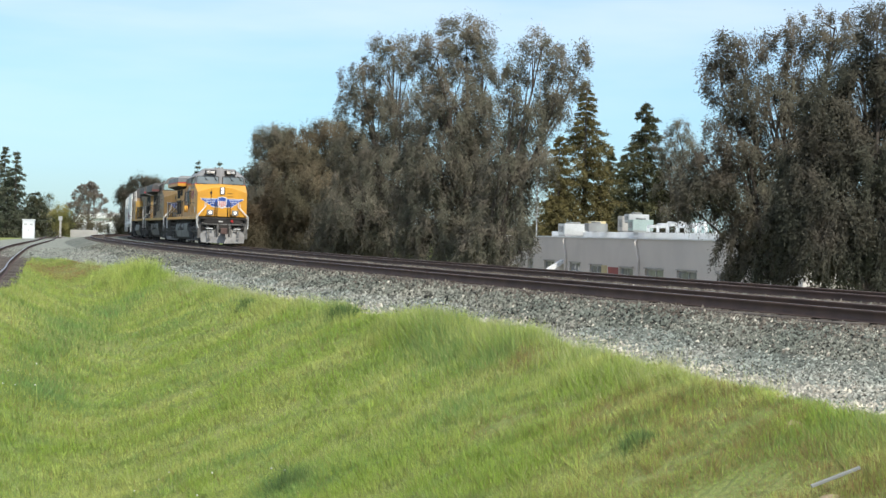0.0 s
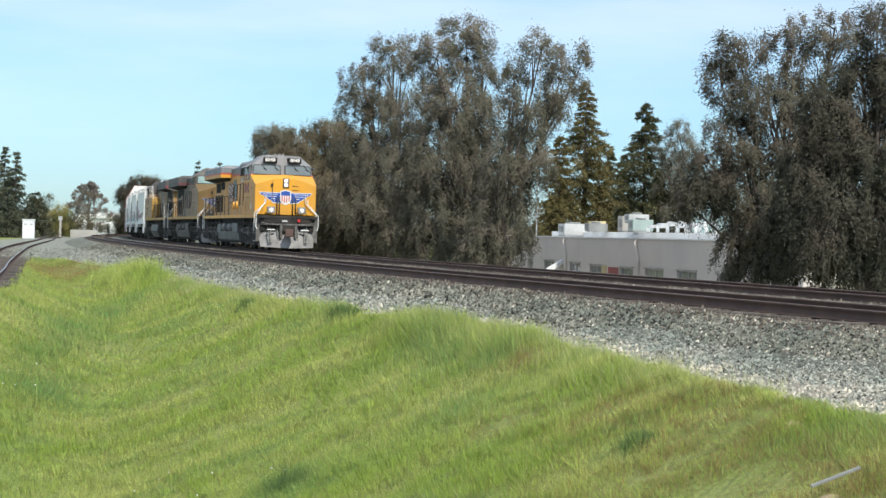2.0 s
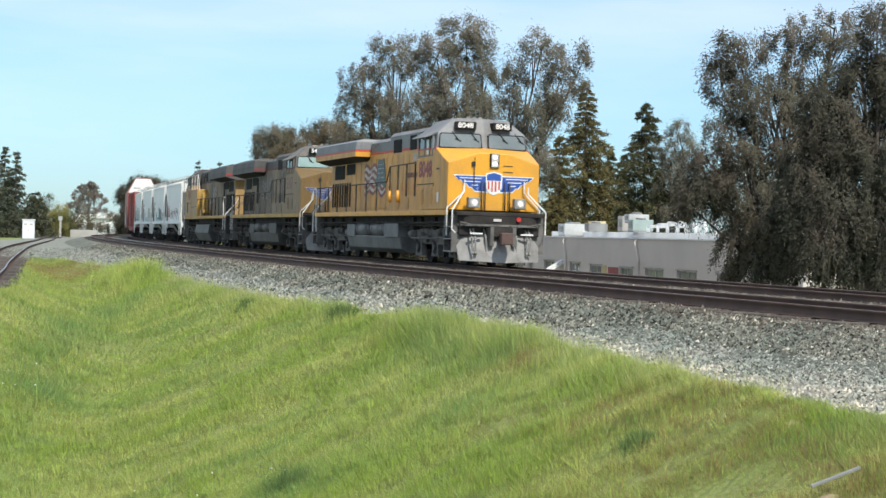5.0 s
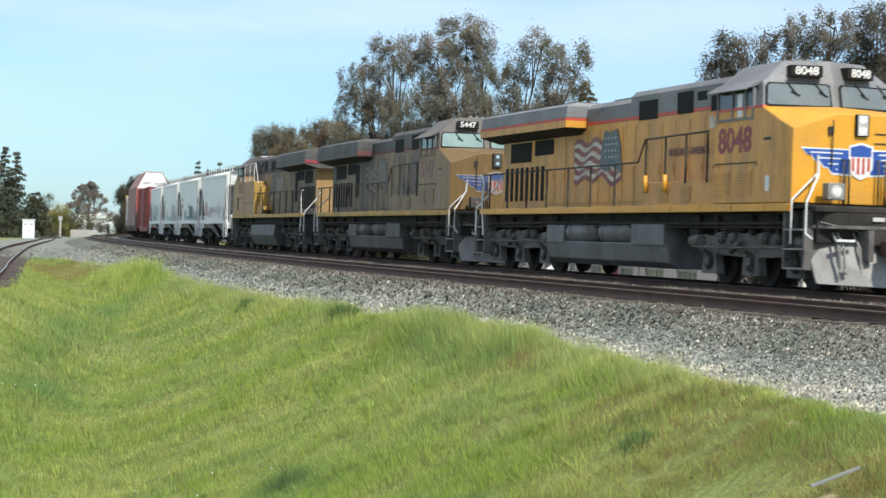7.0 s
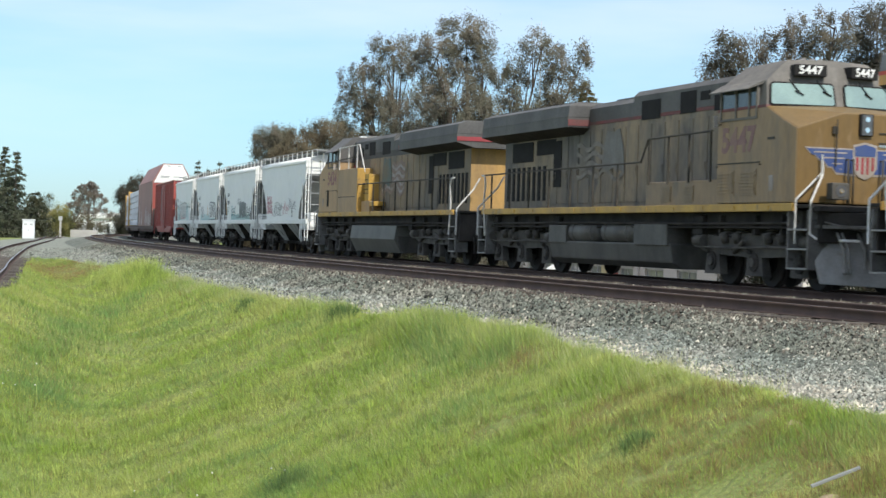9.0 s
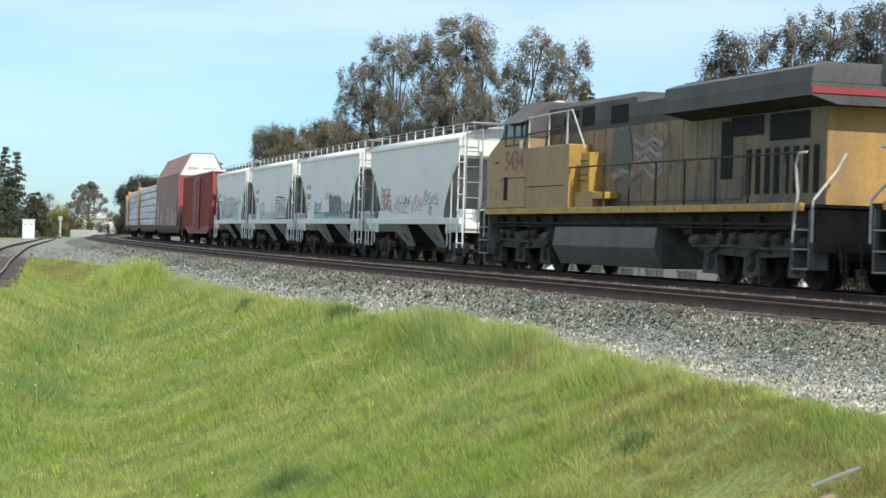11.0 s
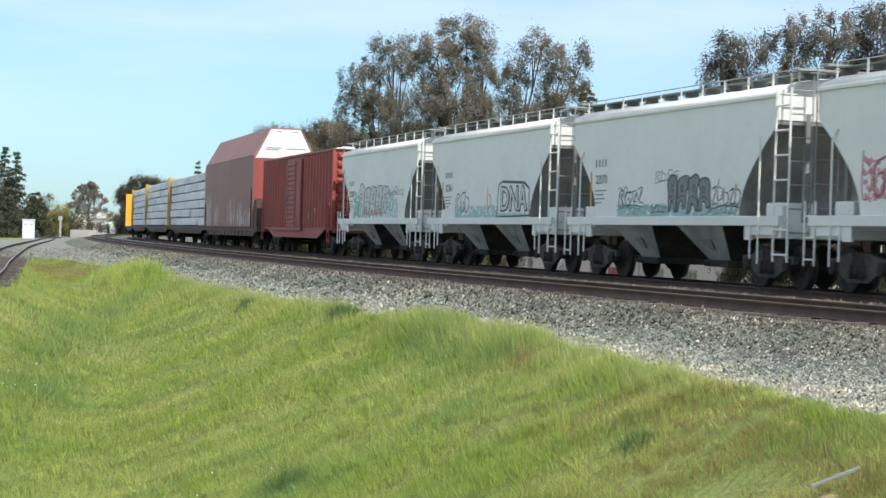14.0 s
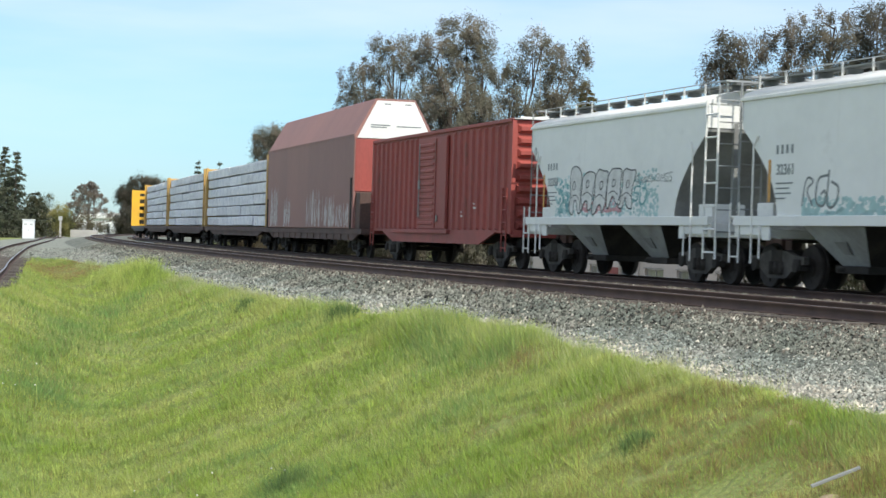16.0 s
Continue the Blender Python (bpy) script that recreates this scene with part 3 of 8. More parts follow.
    F = (np.arange(len(c))[:, None, None] * 6 + F0[None]).reshape(-1, 3)
    ob = link_mesh("wild_flowers", bare_mesh("wild_flowers", V.reshape(-1, 3), F), material("flower_white", (0.75, 0.75, 0.70), rough=0.7, bump=0))
    tagged(ob, "scattered small white flower heads in the grass", "flowers", kind="stuff")


def weed_clump(x, y, size, seed):
    """A dark, taller tuft of weeds on the bank."""
    rng = np.random.default_rng(seed)
    n = int(1500 * size)
    px, py = x + rng.normal(0, 0.22 * size, n), y + rng.normal(0, 0.3 * size, n)
    h = 0.42 * size * (0.4 + 0.7 * rng.random(n)) * np.exp(-((px - x) ** 2 + (py - y) ** 2) / (0.35 * size) ** 2) + 0.08
    ob = blades("weed_clump", px, py, h, (0.004 + 0.004 * rng.random(n)) * max(1.0, y / 24), 0.15 + 0.6 * rng.random(n), rng.random(n) * 6.28, rng, M_WEED)
    tagged(ob, "dark green weed clump standing out of the grass", "weed", "weed clumps on the bank", "stuff")


def make_stones():
    """Crushed stone lying on the bed, told apart near the camera."""
    p, rng = scatter(500000, 12, -30, 8, 13, 130, 1.75, 15)
    x, y = p[:, 0], p[:, 1]
    s, o = nearest_off(x, y)
    e = bank_edge(s)
    keep = (o > 1.4) & (o < e - 0.05) & ~((abs(o - SECOND) < 1.4) & (rng.random(len(x)) < 0.8))
    x, y, o, e, s = x[keep], y[keep], o[keep], e[keep], s[keep]
    z = np.interp(o, (1.3, 1.9, 2.5, SECOND - 1.3, SECOND + 1.75, SECOND + 3.2), (-0.20, -0.12, -0.12, -0.20, -0.22, -0.62))
    z -= 0.115 * np.clip((o - SECOND - 3.2) / np.maximum(e - 0.15 - SECOND - 3.2, 0.5), 0, 1)
    z += 0.012 * wobble(s * 1.7, o * 2.3) + 0.010 * wobble(s * 4.1 + 2, o * 5.3)
    n = len(x)
    shoulder = o > SECOND + 2.9 + 0.3 * wobble(x * 1.1, y * 0.8)
    r = (0.012 + 0.021 * rng.random(n)) * np.clip(np.hypot(x, y) / 28, 0.9, 1.5)
    r *= np.where(shoulder & (rng.random(n) < 0.75), 0.6, 1.05)
    corner = np.array([(1, 0, -0.4), (0, 1, -0.4), (-1, 0, -0.4), (0, -1, -0.4), (0, 0, 0.9)], float)
    F0 = np.array([(0, 1, 4), (1, 2, 4), (2, 3, 4), (3, 0, 4)])
    V = corner[None] * (0.6 + 0.7 * rng.random((n, 5, 1))) * r[:, None, None] * np.array([1.2, 1.0, 0.9])
    V += rng.normal(0, 0.30, (n, 5, 3)) * r[:, None, None]
    a = rng.random(n) * 2 * np.pi
    c, q = np.cos(a)[:, None], np.sin(a)[:, None]
    V = np.stack([V[:, :, 0] * c - V[:, :, 1] * q + x[:, None], V[:, :, 0] * q + V[:, :, 1] * c + y[:, None], V[:, :, 2] + (z + r * 0.3)[:, None]], -1)
    pale = rng.random(n) < np.clip((o - e + 1.3 + 0.8 * (patchy(x * 1.6, y * 0.9, 5) - 0.5)) / 1.3, 0.055, 0.85) * np.clip(1.65 - y / 36, 0.12, 1)
    big = pale & (o > e - 1.0)
    V[big] = V[big].mean(1, keepdims=True) + (V[big] - V[big].mean(1, keepdims=True)) * 1.35
    fine = ~pale & shoulder & (rng.random(n) < 0.8)
    rusty = ~pale & ~fine & (rng.random(n) < np.clip((SECOND + 2.3 - o) / 1.2, 0.06, 0.85))
    for name, mask, mat, label in (("rusty_stones", rusty, M_RUSTSTONE, "brown rust-stained stones between and beside the rails"), ("fine_gravel", fine, M_FINESTONE, "fine grey-green gravel of the track's shoulder"), ("ballast_stones", ~pale & ~rusty & ~fine, M_STONE, "loose grey-green crushed stones on the track bed"), ("pale_stones", pale, M_PALESTONE, "pale grey stones strewn along the edge of the grass")):
        k = int(mask.sum())
        F = (np.arange(k)[:, None, None] * 5 + F0[None]).reshape(-1, 3)
        tagged(link_mesh(name, bare_mesh(name, V[mask].reshape(-1, 3), F), mat), label, "gravel", kind="stuff")


M_YARD = material("worn_asphalt_yard", (0.20, 0.195, 0.185), (0.28, 0.27, 0.25), rough=0.9, scale=0.3, fine=12, bump=0.2, grain=0.2)


def make_yard():
    """The paved yard along the far side of the tracks, before the building."""
    s = np.arange(-60, 110, 2.0)
    off = np.array([-19.6, -16, -12, -9, -7.6])
    xy = np.array([[on_line(q, o)[:2] for o in off] for q in s])
    Z = np.full(xy.shape[:2], -2.70) + 0.01 * wobble(xy[..., 0], xy[..., 1])
    tagged(link_mesh("pavement", grid_mesh("pavement", xy[..., 0], xy[..., 1], Z), M_YARD), "worn grey asphalt yard before the building", "pavement", kind="structure")


make_ground()
make_yard()
make_ballast()


# ---------------------------------------------------------------- the train's run
def run_pose(centre, wheelbase, t):
    """The pose of a vehicle whose middle rides centre metres behind the train's front."""
    s = SPEED * t + SLOW * t * t / 2 - centre
    x1, y1, _ = on_line(s + wheelbase / 2)
    x2, y2, _ = on_line(s - wheelbase / 2)
    return pose((x1 + x2) / 2, (y1 + y2) / 2, 0, -0.35, 0, math.degrees(math.atan2(y1 - y2, x1 - x2)))


# ---------------------------------------------------------------- paint of the train
M_YELLOW = material("armour_yellow", (0.72, 0.345, 0.028), (0.61, 0.30, 0.04), rough=0.42, scale=0.7, fine=14, bump=0.03, grain=0.12, rust=(0.30, 0.19, 0.08), rust_at=0.70)
M_YELLOWSIDE = material("dusty_yellow_hood", (0.70, 0.35, 0.075), (0.54, 0.295, 0.10), rough=0.55, scale=0.6, fine=9, stretch=(1, 1, 0.35), bump=0.03, grain=0.22, rust=(0.22, 0.14, 0.07), rust_at=0.66, streak=(0.27, 0.17, 0.085), streak_at=0.45)
M_DIRTY = material("sooty_yellow_hood", (0.285, 0.215, 0.135), (0.125, 0.115, 0.102), rough=0.7, scale=0.55, fine=8, stretch=(1, 1, 0.55), low=0.40, high=0.60, bump=0.03, grain=0.3, rust=(0.085, 0.075, 0.066), rust_at=0.56, streak=(0.085, 0.078, 0.07), streak_at=0.40)
M_SOOTCAB = material("soot_greyed_roof", (0.16, 0.145, 0.125), (0.105, 0.098, 0.088), rough=0.7, scale=0.7, fine=12, bump=0.03, grain=0.3, streak=(0.07, 0.066, 0.06), streak_at=0.46)
M_STRIPEDULL = material("grimy_red_stripe", (0.17, 0.045, 0.045), (0.10, 0.05, 0.045), rough=0.7, scale=1.5, fine=20, bump=0.0, streak=(0.075, 0.06, 0.055))
M_STRIPEWORN = material("worn_red_edge", (0.30, 0.04, 0.05), (0.24, 0.045, 0.045), rough=0.6, scale=2, fine=20, bump=0.0)
M_REARTAN = material("grimy_tan_hood_end", (0.44, 0.265, 0.085), (0.33, 0.21, 0.085), rough=0.6, scale=0.8, fine=12, bump=0.03, grain=0.2, streak=(0.20, 0.135, 0.07), streak_at=0.45)
M_TRUCKDARK = material("greasy_dark_truck", (0.088, 0.082, 0.072), (0.052, 0.048, 0.044), rough=0.75, scale=2.5, fine=25, bump=0.15, grain=0.35, gloss=0.25, rust=(0.11, 0.095, 0.08), rust_at=0.62)
M_TANKDARK = material("grimy_tank_grey", (0.105, 0.10, 0.09), (0.07, 0.067, 0.062), rough=0.6, scale=1.2, fine=18, bump=0.05, grain=0.25, gloss=0.35, streak=(0.045, 0.042, 0.038))
M_RAILWHITE = material("chipped_white_handrail", (0.58, 0.57, 0.54), (0.42, 0.40, 0.37), rough=0.5, scale=5, fine=30, bump=0.0, grain=0.15)
M_TRACE = material("worn_pale_trace", (0.245, 0.22, 0.195), (0.15, 0.13, 0.105), rough=0.7, scale=3, fine=20, bump=0.0, grain=0.3, streak=(0.12, 0.105, 0.09), streak_at=0.42)
M_TRACEBLUE = material("worn_blue_trace", (0.185, 0.185, 0.175), (0.14, 0.13, 0.115), rough=0.7, scale=2, fine=20, bump=0.0, grain=0.3, streak=(0.12, 0.105, 0.09), streak_at=0.42)
M_TEALTRACE = material("worn_teal_trace", (0.085, 0.125, 0.115), (0.13, 0.115, 0.08), rough=0.7, scale=2, fine=20, bump=0.0, grain=0.3, streak=(0.13, 0.11, 0.08), streak_at=0.45)
M_GREYTOP = material("sooty_grey_top", (0.105, 0.102, 0.098), (0.07, 0.068, 0.066), rough=0.7, scale=0.7, fine=12, bump=0.03, grain=0.3, streak=(0.055, 0.053, 0.05), streak_at=0.5)
M_CABTAN = material("sun_faded_tan_cab", (0.40, 0.255, 0.120), (0.31, 0.21, 0.112), rough=0.6, scale=0.6, fine=10, stretch=(1, 1, 0.4), bump=0.03, grain=0.2, rust=(0.22, 0.16, 0.09), rust_at=0.66, streak=(0.235, 0.175, 0.105), streak_at=0.52)
M_OLIVEHOOD = material("dusty_olive_hood", (0.27, 0.195, 0.11), (0.125, 0.11, 0.088), rough=0.7, scale=0.5, fine=8, stretch=(1, 1, 0.55), low=0.40, high=0.60, bump=0.03, grain=0.3, rust=(0.10, 0.088, 0.07), rust_at=0.58, streak=(0.115, 0.10, 0.08), streak_at=0.44)
M_NUMBERWORN = material("worn_number_maroon", (0.23, 0.09, 0.085), (0.28, 0.14, 0.09), rough=0.6, scale=3, bump=0.0)
# Pale blue-green base: the sky's reflection put into the hazy glass colour
M_SCREENPALE = material("sky_reflection_windscreen", (0.25, 0.35, 0.33), (0.19, 0.27, 0.27), rough=0.12, scale=1.2, bump=0.0)
M_TANKOLIVE = material("olive_grey_tank", (0.125, 0.125, 0.11), (0.095, 0.094, 0.085), rough=0.6, scale=1.2, fine=18, bump=0.05, grain=0.25, gloss=0.35, streak=(0.08, 0.078, 0.07), streak_at=0.5)
M_REFLECTOR = material("lamp_reflector", (0.16, 0.16, 0.165), rough=0.3, metal=0.6, bump=0.0)
M_SILLYELLOW = material("worn_sill_yellow", (0.50, 0.30, 0.05), (0.36, 0.22, 0.06), rough=0.55, scale=1.2, fine=14, bump=0.02, grain=0.2, rust=(0.20, 0.14, 0.07), rust_at=0.6)
M_TANFLAG = material("washed_out_flag_white", (0.34, 0.31, 0.29), (0.26, 0.215, 0.17), rough=0.7, scale=2, fine=20, bump=0.0, grain=0.3, streak=(0.20, 0.16, 0.12), streak_at=0.45)
M_TANFLAGRED = material("washed_out_flag_red", (0.235, 0.165, 0.14), (0.20, 0.15, 0.11), rough=0.7, scale=2, fine=20, bump=0.0, grain=0.3)
M_DIRTYNOSE = material("worn_yellow_nose", (0.170, 0.104, 0.034), (0.14, 0.09, 0.034), rough=0.5, scale=0.8, fine=12, stretch=(1, 1, 0.4), bump=0.03, grain=0.2, rust=(0.24, 0.16, 0.08), rust_at=0.62, streak=(0.12, 0.085, 0.045), streak_at=0.54)
M_TANCAB = material("faded_tan_cab", (0.31, 0.205, 0.105), (0.235, 0.17, 0.105), rough=0.6, scale=0.6, fine=10, stretch=(1, 1, 0.4), bump=0.03, grain=0.22, rust=(0.15, 0.12, 0.085), rust_at=0.62, streak=(0.14, 0.12, 0.092), streak_at=0.46)
M_ROOFGREY = material("harbour_grey_roof", (0.20, 0.205, 0.21), (0.15, 0.15, 0.15), rough=0.55, scale=0.8, fine=15, bump=0.03, grain=0.2, rust=(0.09, 0.08, 0.075), rust_at=0.64, streak=(0.12, 0.112, 0.105), streak_at=0.52)
M_SOOT = material("sooty_grey_roof", (0.075, 0.07, 0.065), (0.045, 0.042, 0.04), rough=0.75, scale=0.7, fine=14, bump=0.03, grain=0.3)
M_STRIPE = material("signal_red_stripe", (0.55, 0.07, 0.04), (0.45, 0.06, 0.04), rough=0.5, scale=2, fine=20, bump=0.0)
M_UNDER = material("underframe_black", (0.030, 0.028, 0.026), (0.052, 0.046, 0.041), rough=0.8, scale=2, fine=25, bump=0.15, grain=0.35, gloss=0.15)
M_TRUCK = material("dusty_truck_grey", (0.16, 0.155, 0.145), (0.10, 0.095, 0.088), rough=0.75, scale=2.5, fine=25, bump=0.15, grain=0.3, gloss=0.25, rust=(0.05, 0.043, 0.037), rust_at=0.6)
M_TANK = material("tank_grey", (0.165, 0.17, 0.17), (0.115, 0.117, 0.115), rough=0.55, scale=1.2, fine=18, bump=0.05, grain=0.25, gloss=0.35, rust=(0.05, 0.046, 0.04), rust_at=0.64, streak=(0.075, 0.073, 0.07), streak_at=0.52)
M_PLOW = material("plow_silver_grey", (0.27, 0.265, 0.25), (0.19, 0.182, 0.17), rough=0.55, scale=1.6, fine=20, bump=0.05, grain=0.2, rust=(0.2, 0.16, 0.13), rust_at=0.62)
M_WHITE = material("white_enamel", (0.78, 0.78, 0.76), (0.66, 0.66, 0.64), rough=0.4, scale=3, fine=30, bump=0.0, grain=0.08)
M_BLACK = material("black_rubber", (0.027, 0.026, 0.026), rough=0.8, bump=0.0, gloss=0.12)
M_HANDRAIL = material("dark_handrail_paint", (0.07, 0.062, 0.05), (0.04, 0.036, 0.03), rough=0.7, bump=0.0, gloss=0.25)
M_BLUE = material("wing_blue", (0.022, 0.075, 0.33), (0.03, 0.09, 0.36), rough=0.45, scale=3, bump=0.0, grain=0.1)
M_WORNBLUE = material("worn_wing_blue", (0.035, 0.065, 0.20), (0.05, 0.08, 0.19), rough=0.6, scale=3, bump=0.0, grain=0.2)
M_FLAGBLUE = material("weathered_flag_blue", (0.085, 0.13, 0.15), (0.13, 0.16, 0.15), rough=0.6, scale=2, bump=0.0, grain=0.2)
M_FLAGRED = material("weathered_flag_red", (0.22, 0.075, 0.085), (0.27, 0.12, 0.11), rough=0.6, scale=2, bump=0.0, grain=0.2)
M_FLAGWHITE = material("weathered_flag_white", (0.62, 0.58, 0.54), (0.46, 0.42, 0.38), rough=0.6, scale=2, bump=0.0, grain=0.2)
M_NUMBER = material("number_maroon", (0.24, 0.045, 0.055), (0.30, 0.07, 0.07), rough=0.55, bump=0.0)
M_NUMBERFADED = material("faded_number_maroon", (0.20, 0.10, 0.10), (0.24, 0.14, 0.11), rough=0.6, bump=0.0)
M_LAMP = material("lit_lamp", (1.0, 0.95, 0.85), rough=0.2, glow=2.2, bump=0.0)
M_LAMPGLASS = material("lamp_glass", (0.75, 0.78, 0.8), rough=0.08, metal=0.9, bump=0.0)
M_REDLAMP = material("red_lamp", (0.5, 0.03, 0.03), rough=0.3, bump=0.0)
M_DARKGLASS = material("cab_glass", (0.035, 0.045, 0.05), (0.06, 0.075, 0.08), rough=0.06, scale=1.5, bump=0.0)
M_SCREEN = material("windscreen_glass", (0.17, 0.20, 0.21), (0.13, 0.16, 0.17), rough=0.05, scale=1.2, bump=0.0)
M_WHEEL = material("wheel_steel", (0.045, 0.038, 0.034), (0.030, 0.026, 0.023), rough=0.7, metal=0.0, scale=4, bump=0.1, gloss=0.2)
M_HOPPER = material("hopper_pale_grey", (0.78, 0.79, 0.765), (0.71, 0.725, 0.70), rough=0.5, scale=0.45, fine=5, stretch=(0.6, 1, 0.9), bump=0.02, grain=0.05, rust=(0.66, 0.665, 0.63), rust_at=0.66, streak=(0.60, 0.60, 0.56), streak_at=0.60)
M_HOPPERTOP = material("hopper_white_roof", (0.80, 0.80, 0.77), (0.72, 0.72, 0.68), rough=0.5, scale=0.7, fine=10, bump=0.03, grain=0.1, rust=(0.42, 0.36, 0.28), rust_at=0.72)
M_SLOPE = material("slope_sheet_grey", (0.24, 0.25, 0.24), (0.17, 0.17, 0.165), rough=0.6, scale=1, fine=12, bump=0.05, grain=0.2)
M_CHUTE = material("outlet_chute_grey", (0.33, 0.345, 0.345), (0.22, 0.225, 0.22), rough=0.6, scale=1.2, fine=12, bump=0.05, grain=0.2, rust=(0.1, 0.09, 0.08), rust_at=0.66)
M_BOXCAR = material("oxide_red_boxcar", (0.33, 0.070, 0.056), (0.26, 0.060, 0.050), rough=0.6, scale=0.7, fine=12, stretch=(1, 1, 0.4), bump=0.05, grain=0.2, rust=(0.17, 0.06, 0.045), rust_at=0.62, streak=(0.25, 0.065, 0.05), streak_at=0.54)
M_BROWN = material("mineral_brown_panel", (0.30, 0.145, 0.12), (0.25, 0.125, 0.108), rough=0.6, scale=0.4, fine=9, stretch=(1, 1, 0.3), bump=0.03, grain=0.12, rust=(0.27, 0.19, 0.17), rust_at=0.7)
M_DECK = material("rusty_deck_brown", (0.115, 0.066, 0.054), (0.075, 0.046, 0.038), rough=0.75, scale=1, fine=14, bump=0.1, grain=0.3)
M_SCUFF = material("chalky_scuff", (0.58, 0.54, 0.52), (0.36, 0.29, 0.27), rough=0.7, scale=5, fine=30, bump=0.0, grain=0.3)
M_WRAP = material("lumber_wrap", (0.82, 0.81, 0.83), (0.68, 0.68, 0.73), rough=0.4, scale=1.1, fine=5, stretch=(1.6, 1, 1.3), bump=1.0, depth=0.12, grain=0.3, rust=(0.52, 0.52, 0.57), rust_at=0.57, vary=0.12)
M_BEAM = material("centre_beam_tan", (0.55, 0.34, 0.10), (0.42, 0.26, 0.09), rough=0.6, scale=1, fine=14, bump=0.05, grain=0.2)
M_EMPTYCAR = material("bright_yellow_car", (0.80, 0.45, 0.03), (0.68, 0.38, 0.04), rough=0.55, scale=1, fine=14, bump=0.05, grain=0.15)
SPRAY = [material("spray_" + n, c, rough=0.5, scale=4, bump=0.0, grain=0.2) for n, c in
         (("black", (0.045, 0.05, 0.055)), ("red", (0.42, 0.09, 0.12)), ("teal", (0.13, 0.36, 0.38)), ("white", (0.66, 0.66, 0.64)), ("grey", (0.20, 0.22, 0.22)), ("orange", (0.60, 0.30, 0.06)), ("pale_teal", (0.38, 0.57, 0.57)), ("pale_red", (0.62, 0.32, 0.34)))]


def hull(bm, points, mi=0, bevel=0.0):
    """The tight body round a set of corners."""
    vs = [bm.verts.new(p) for p in points]
    r = bmesh.ops.convex_hull(bm, input=vs)
    fs = {g for g in r["geom"] if isinstance(g, bmesh.types.BMFace)}
    bmesh.ops.dissolve_limit(bm, angle_limit=0.02, verts=list({v for f in fs for v in f.verts}), edges=list({e for f in fs for e in f.edges}))
    for v in vs:
        if v.is_valid:
            for f in v.link_faces:
                f.material_index = mi
    if bevel:
        es = list({e for v in vs if v.is_valid for e in v.link_edges})
        bmesh.ops.bevel(bm, geom=es, offset=bevel, segments=2, affect="EDGES", profile=0.6)
    return bm


def mirror_y(points):
    return [*points, *[(x, -y, z) for x, y, z in points]]


def plate(bm, outline, m, thick=0.012, mi=0):
    """A flat shape (pairs in its own plane) of some thickness, set by the matrix m (z is out of the face)."""
    va = [bm.verts.new(m @ Vector((x, y, 0))) for x, y in outline]
    vb = [bm.verts.new(m @ Vector((x, y, thick))) for x, y in outline]
    fs = [bm.faces.new(vb), bm.faces.new(va[::-1])]
    n = len(outline)
    for i in range(n):
        fs.append(bm.faces.new((va[i], va[(i + 1) % n], vb[(i + 1) % n], vb[i])))
    for f in fs:
        f.material_index = mi
    return bm


def lettering(name, text, size, mat, parent, m, bold=0.012, width=1.0):
    """Words in the built-in letters as a thin mesh; m: x along the line, y up, z out of the face."""
    cu = bpy.data.curves.new(name, "FONT")
    cu.body, cu.size, cu.extrude, cu.offset = text, size, 0.004, bold
    cu.align_x, cu.align_y, cu.resolution_u = "CENTER", "CENTER", 3
    tmp = bpy.data.objects.new(name, cu)
    me = bpy.data.meshes.new_from_object(tmp)
    bpy.data.objects.remove(tmp)
    me.transform(m @ Matrix.Diagonal((width, 1, 1, 1)))
    me.materials.clear()
    ob = link_mesh(name, me, mat, parent)
    return ob


def face_side(side, x, z, y):
    """The frame of a vehicle's side: side -1 is the right-hand one."""
    if side < 0:
        return Matrix(((1, 0, 0, x), (0, 0, -1, -y), (0, 1, 0, z), (0, 0, 0, 1)))
    return Matrix(((-1, 0, 0, x), (0, 0, 1, y), (0, 1, 0, z), (0, 0, 0, 1)))


def face_front(x, y, z):
    return Matrix(((0, 0, 1, x), (1, 0, 0, y), (0, 1, 0, z), (0, 0, 0, 1)))


WHEELS = []   # (object, local place, radius, direction)
TRAIN = []    # (object, distance of its middle behind the front, wheelbase, turned round)


def wheelset_mesh(r, key={}):
    if r in key:
        return key[r]
    bm = bmnew()
    for s in (-1, 1):
        tube(bm, (0, s * 0.66, 0), (0, s * 0.80, 0), r * 0.975, seg=28)
        tube(bm, (0, s * 0.66, 0), (0, s * 0.695, 0), r + 0.025, seg=28)
        tube(bm, (0, s * 0.80, 0), (0, s * 0.825, 0), r * 0.42, seg=14)
        for k in range(6):
            a = k * math.pi / 3
            tube(bm, (math.cos(a) * r * 0.62, s * 0.80, math.sin(a) * r * 0.62), (math.cos(a) * r * 0.62, s * 0.812, math.sin(a) * r * 0.62), 0.045, seg=8)
    tube(bm, (0, -1.05, 0), (0, 1.05, 0), 0.075, seg=12)
    me = bpy.data.meshes.new("wheelset")
    bm.to_mesh(me)
    bm.free()
    me.materials.append(M_WHEEL)
    key[r] = me
    return me


def add_wheelset(parent, x, r, turned=False):
    ob = new("wheelset", wheelset_mesh(r))
    ob.parent = parent
    ob.matrix_basis = pose(x, 0, r)
    WHEELS.append((ob, x, r, -1 if turned else 1))
    return ob


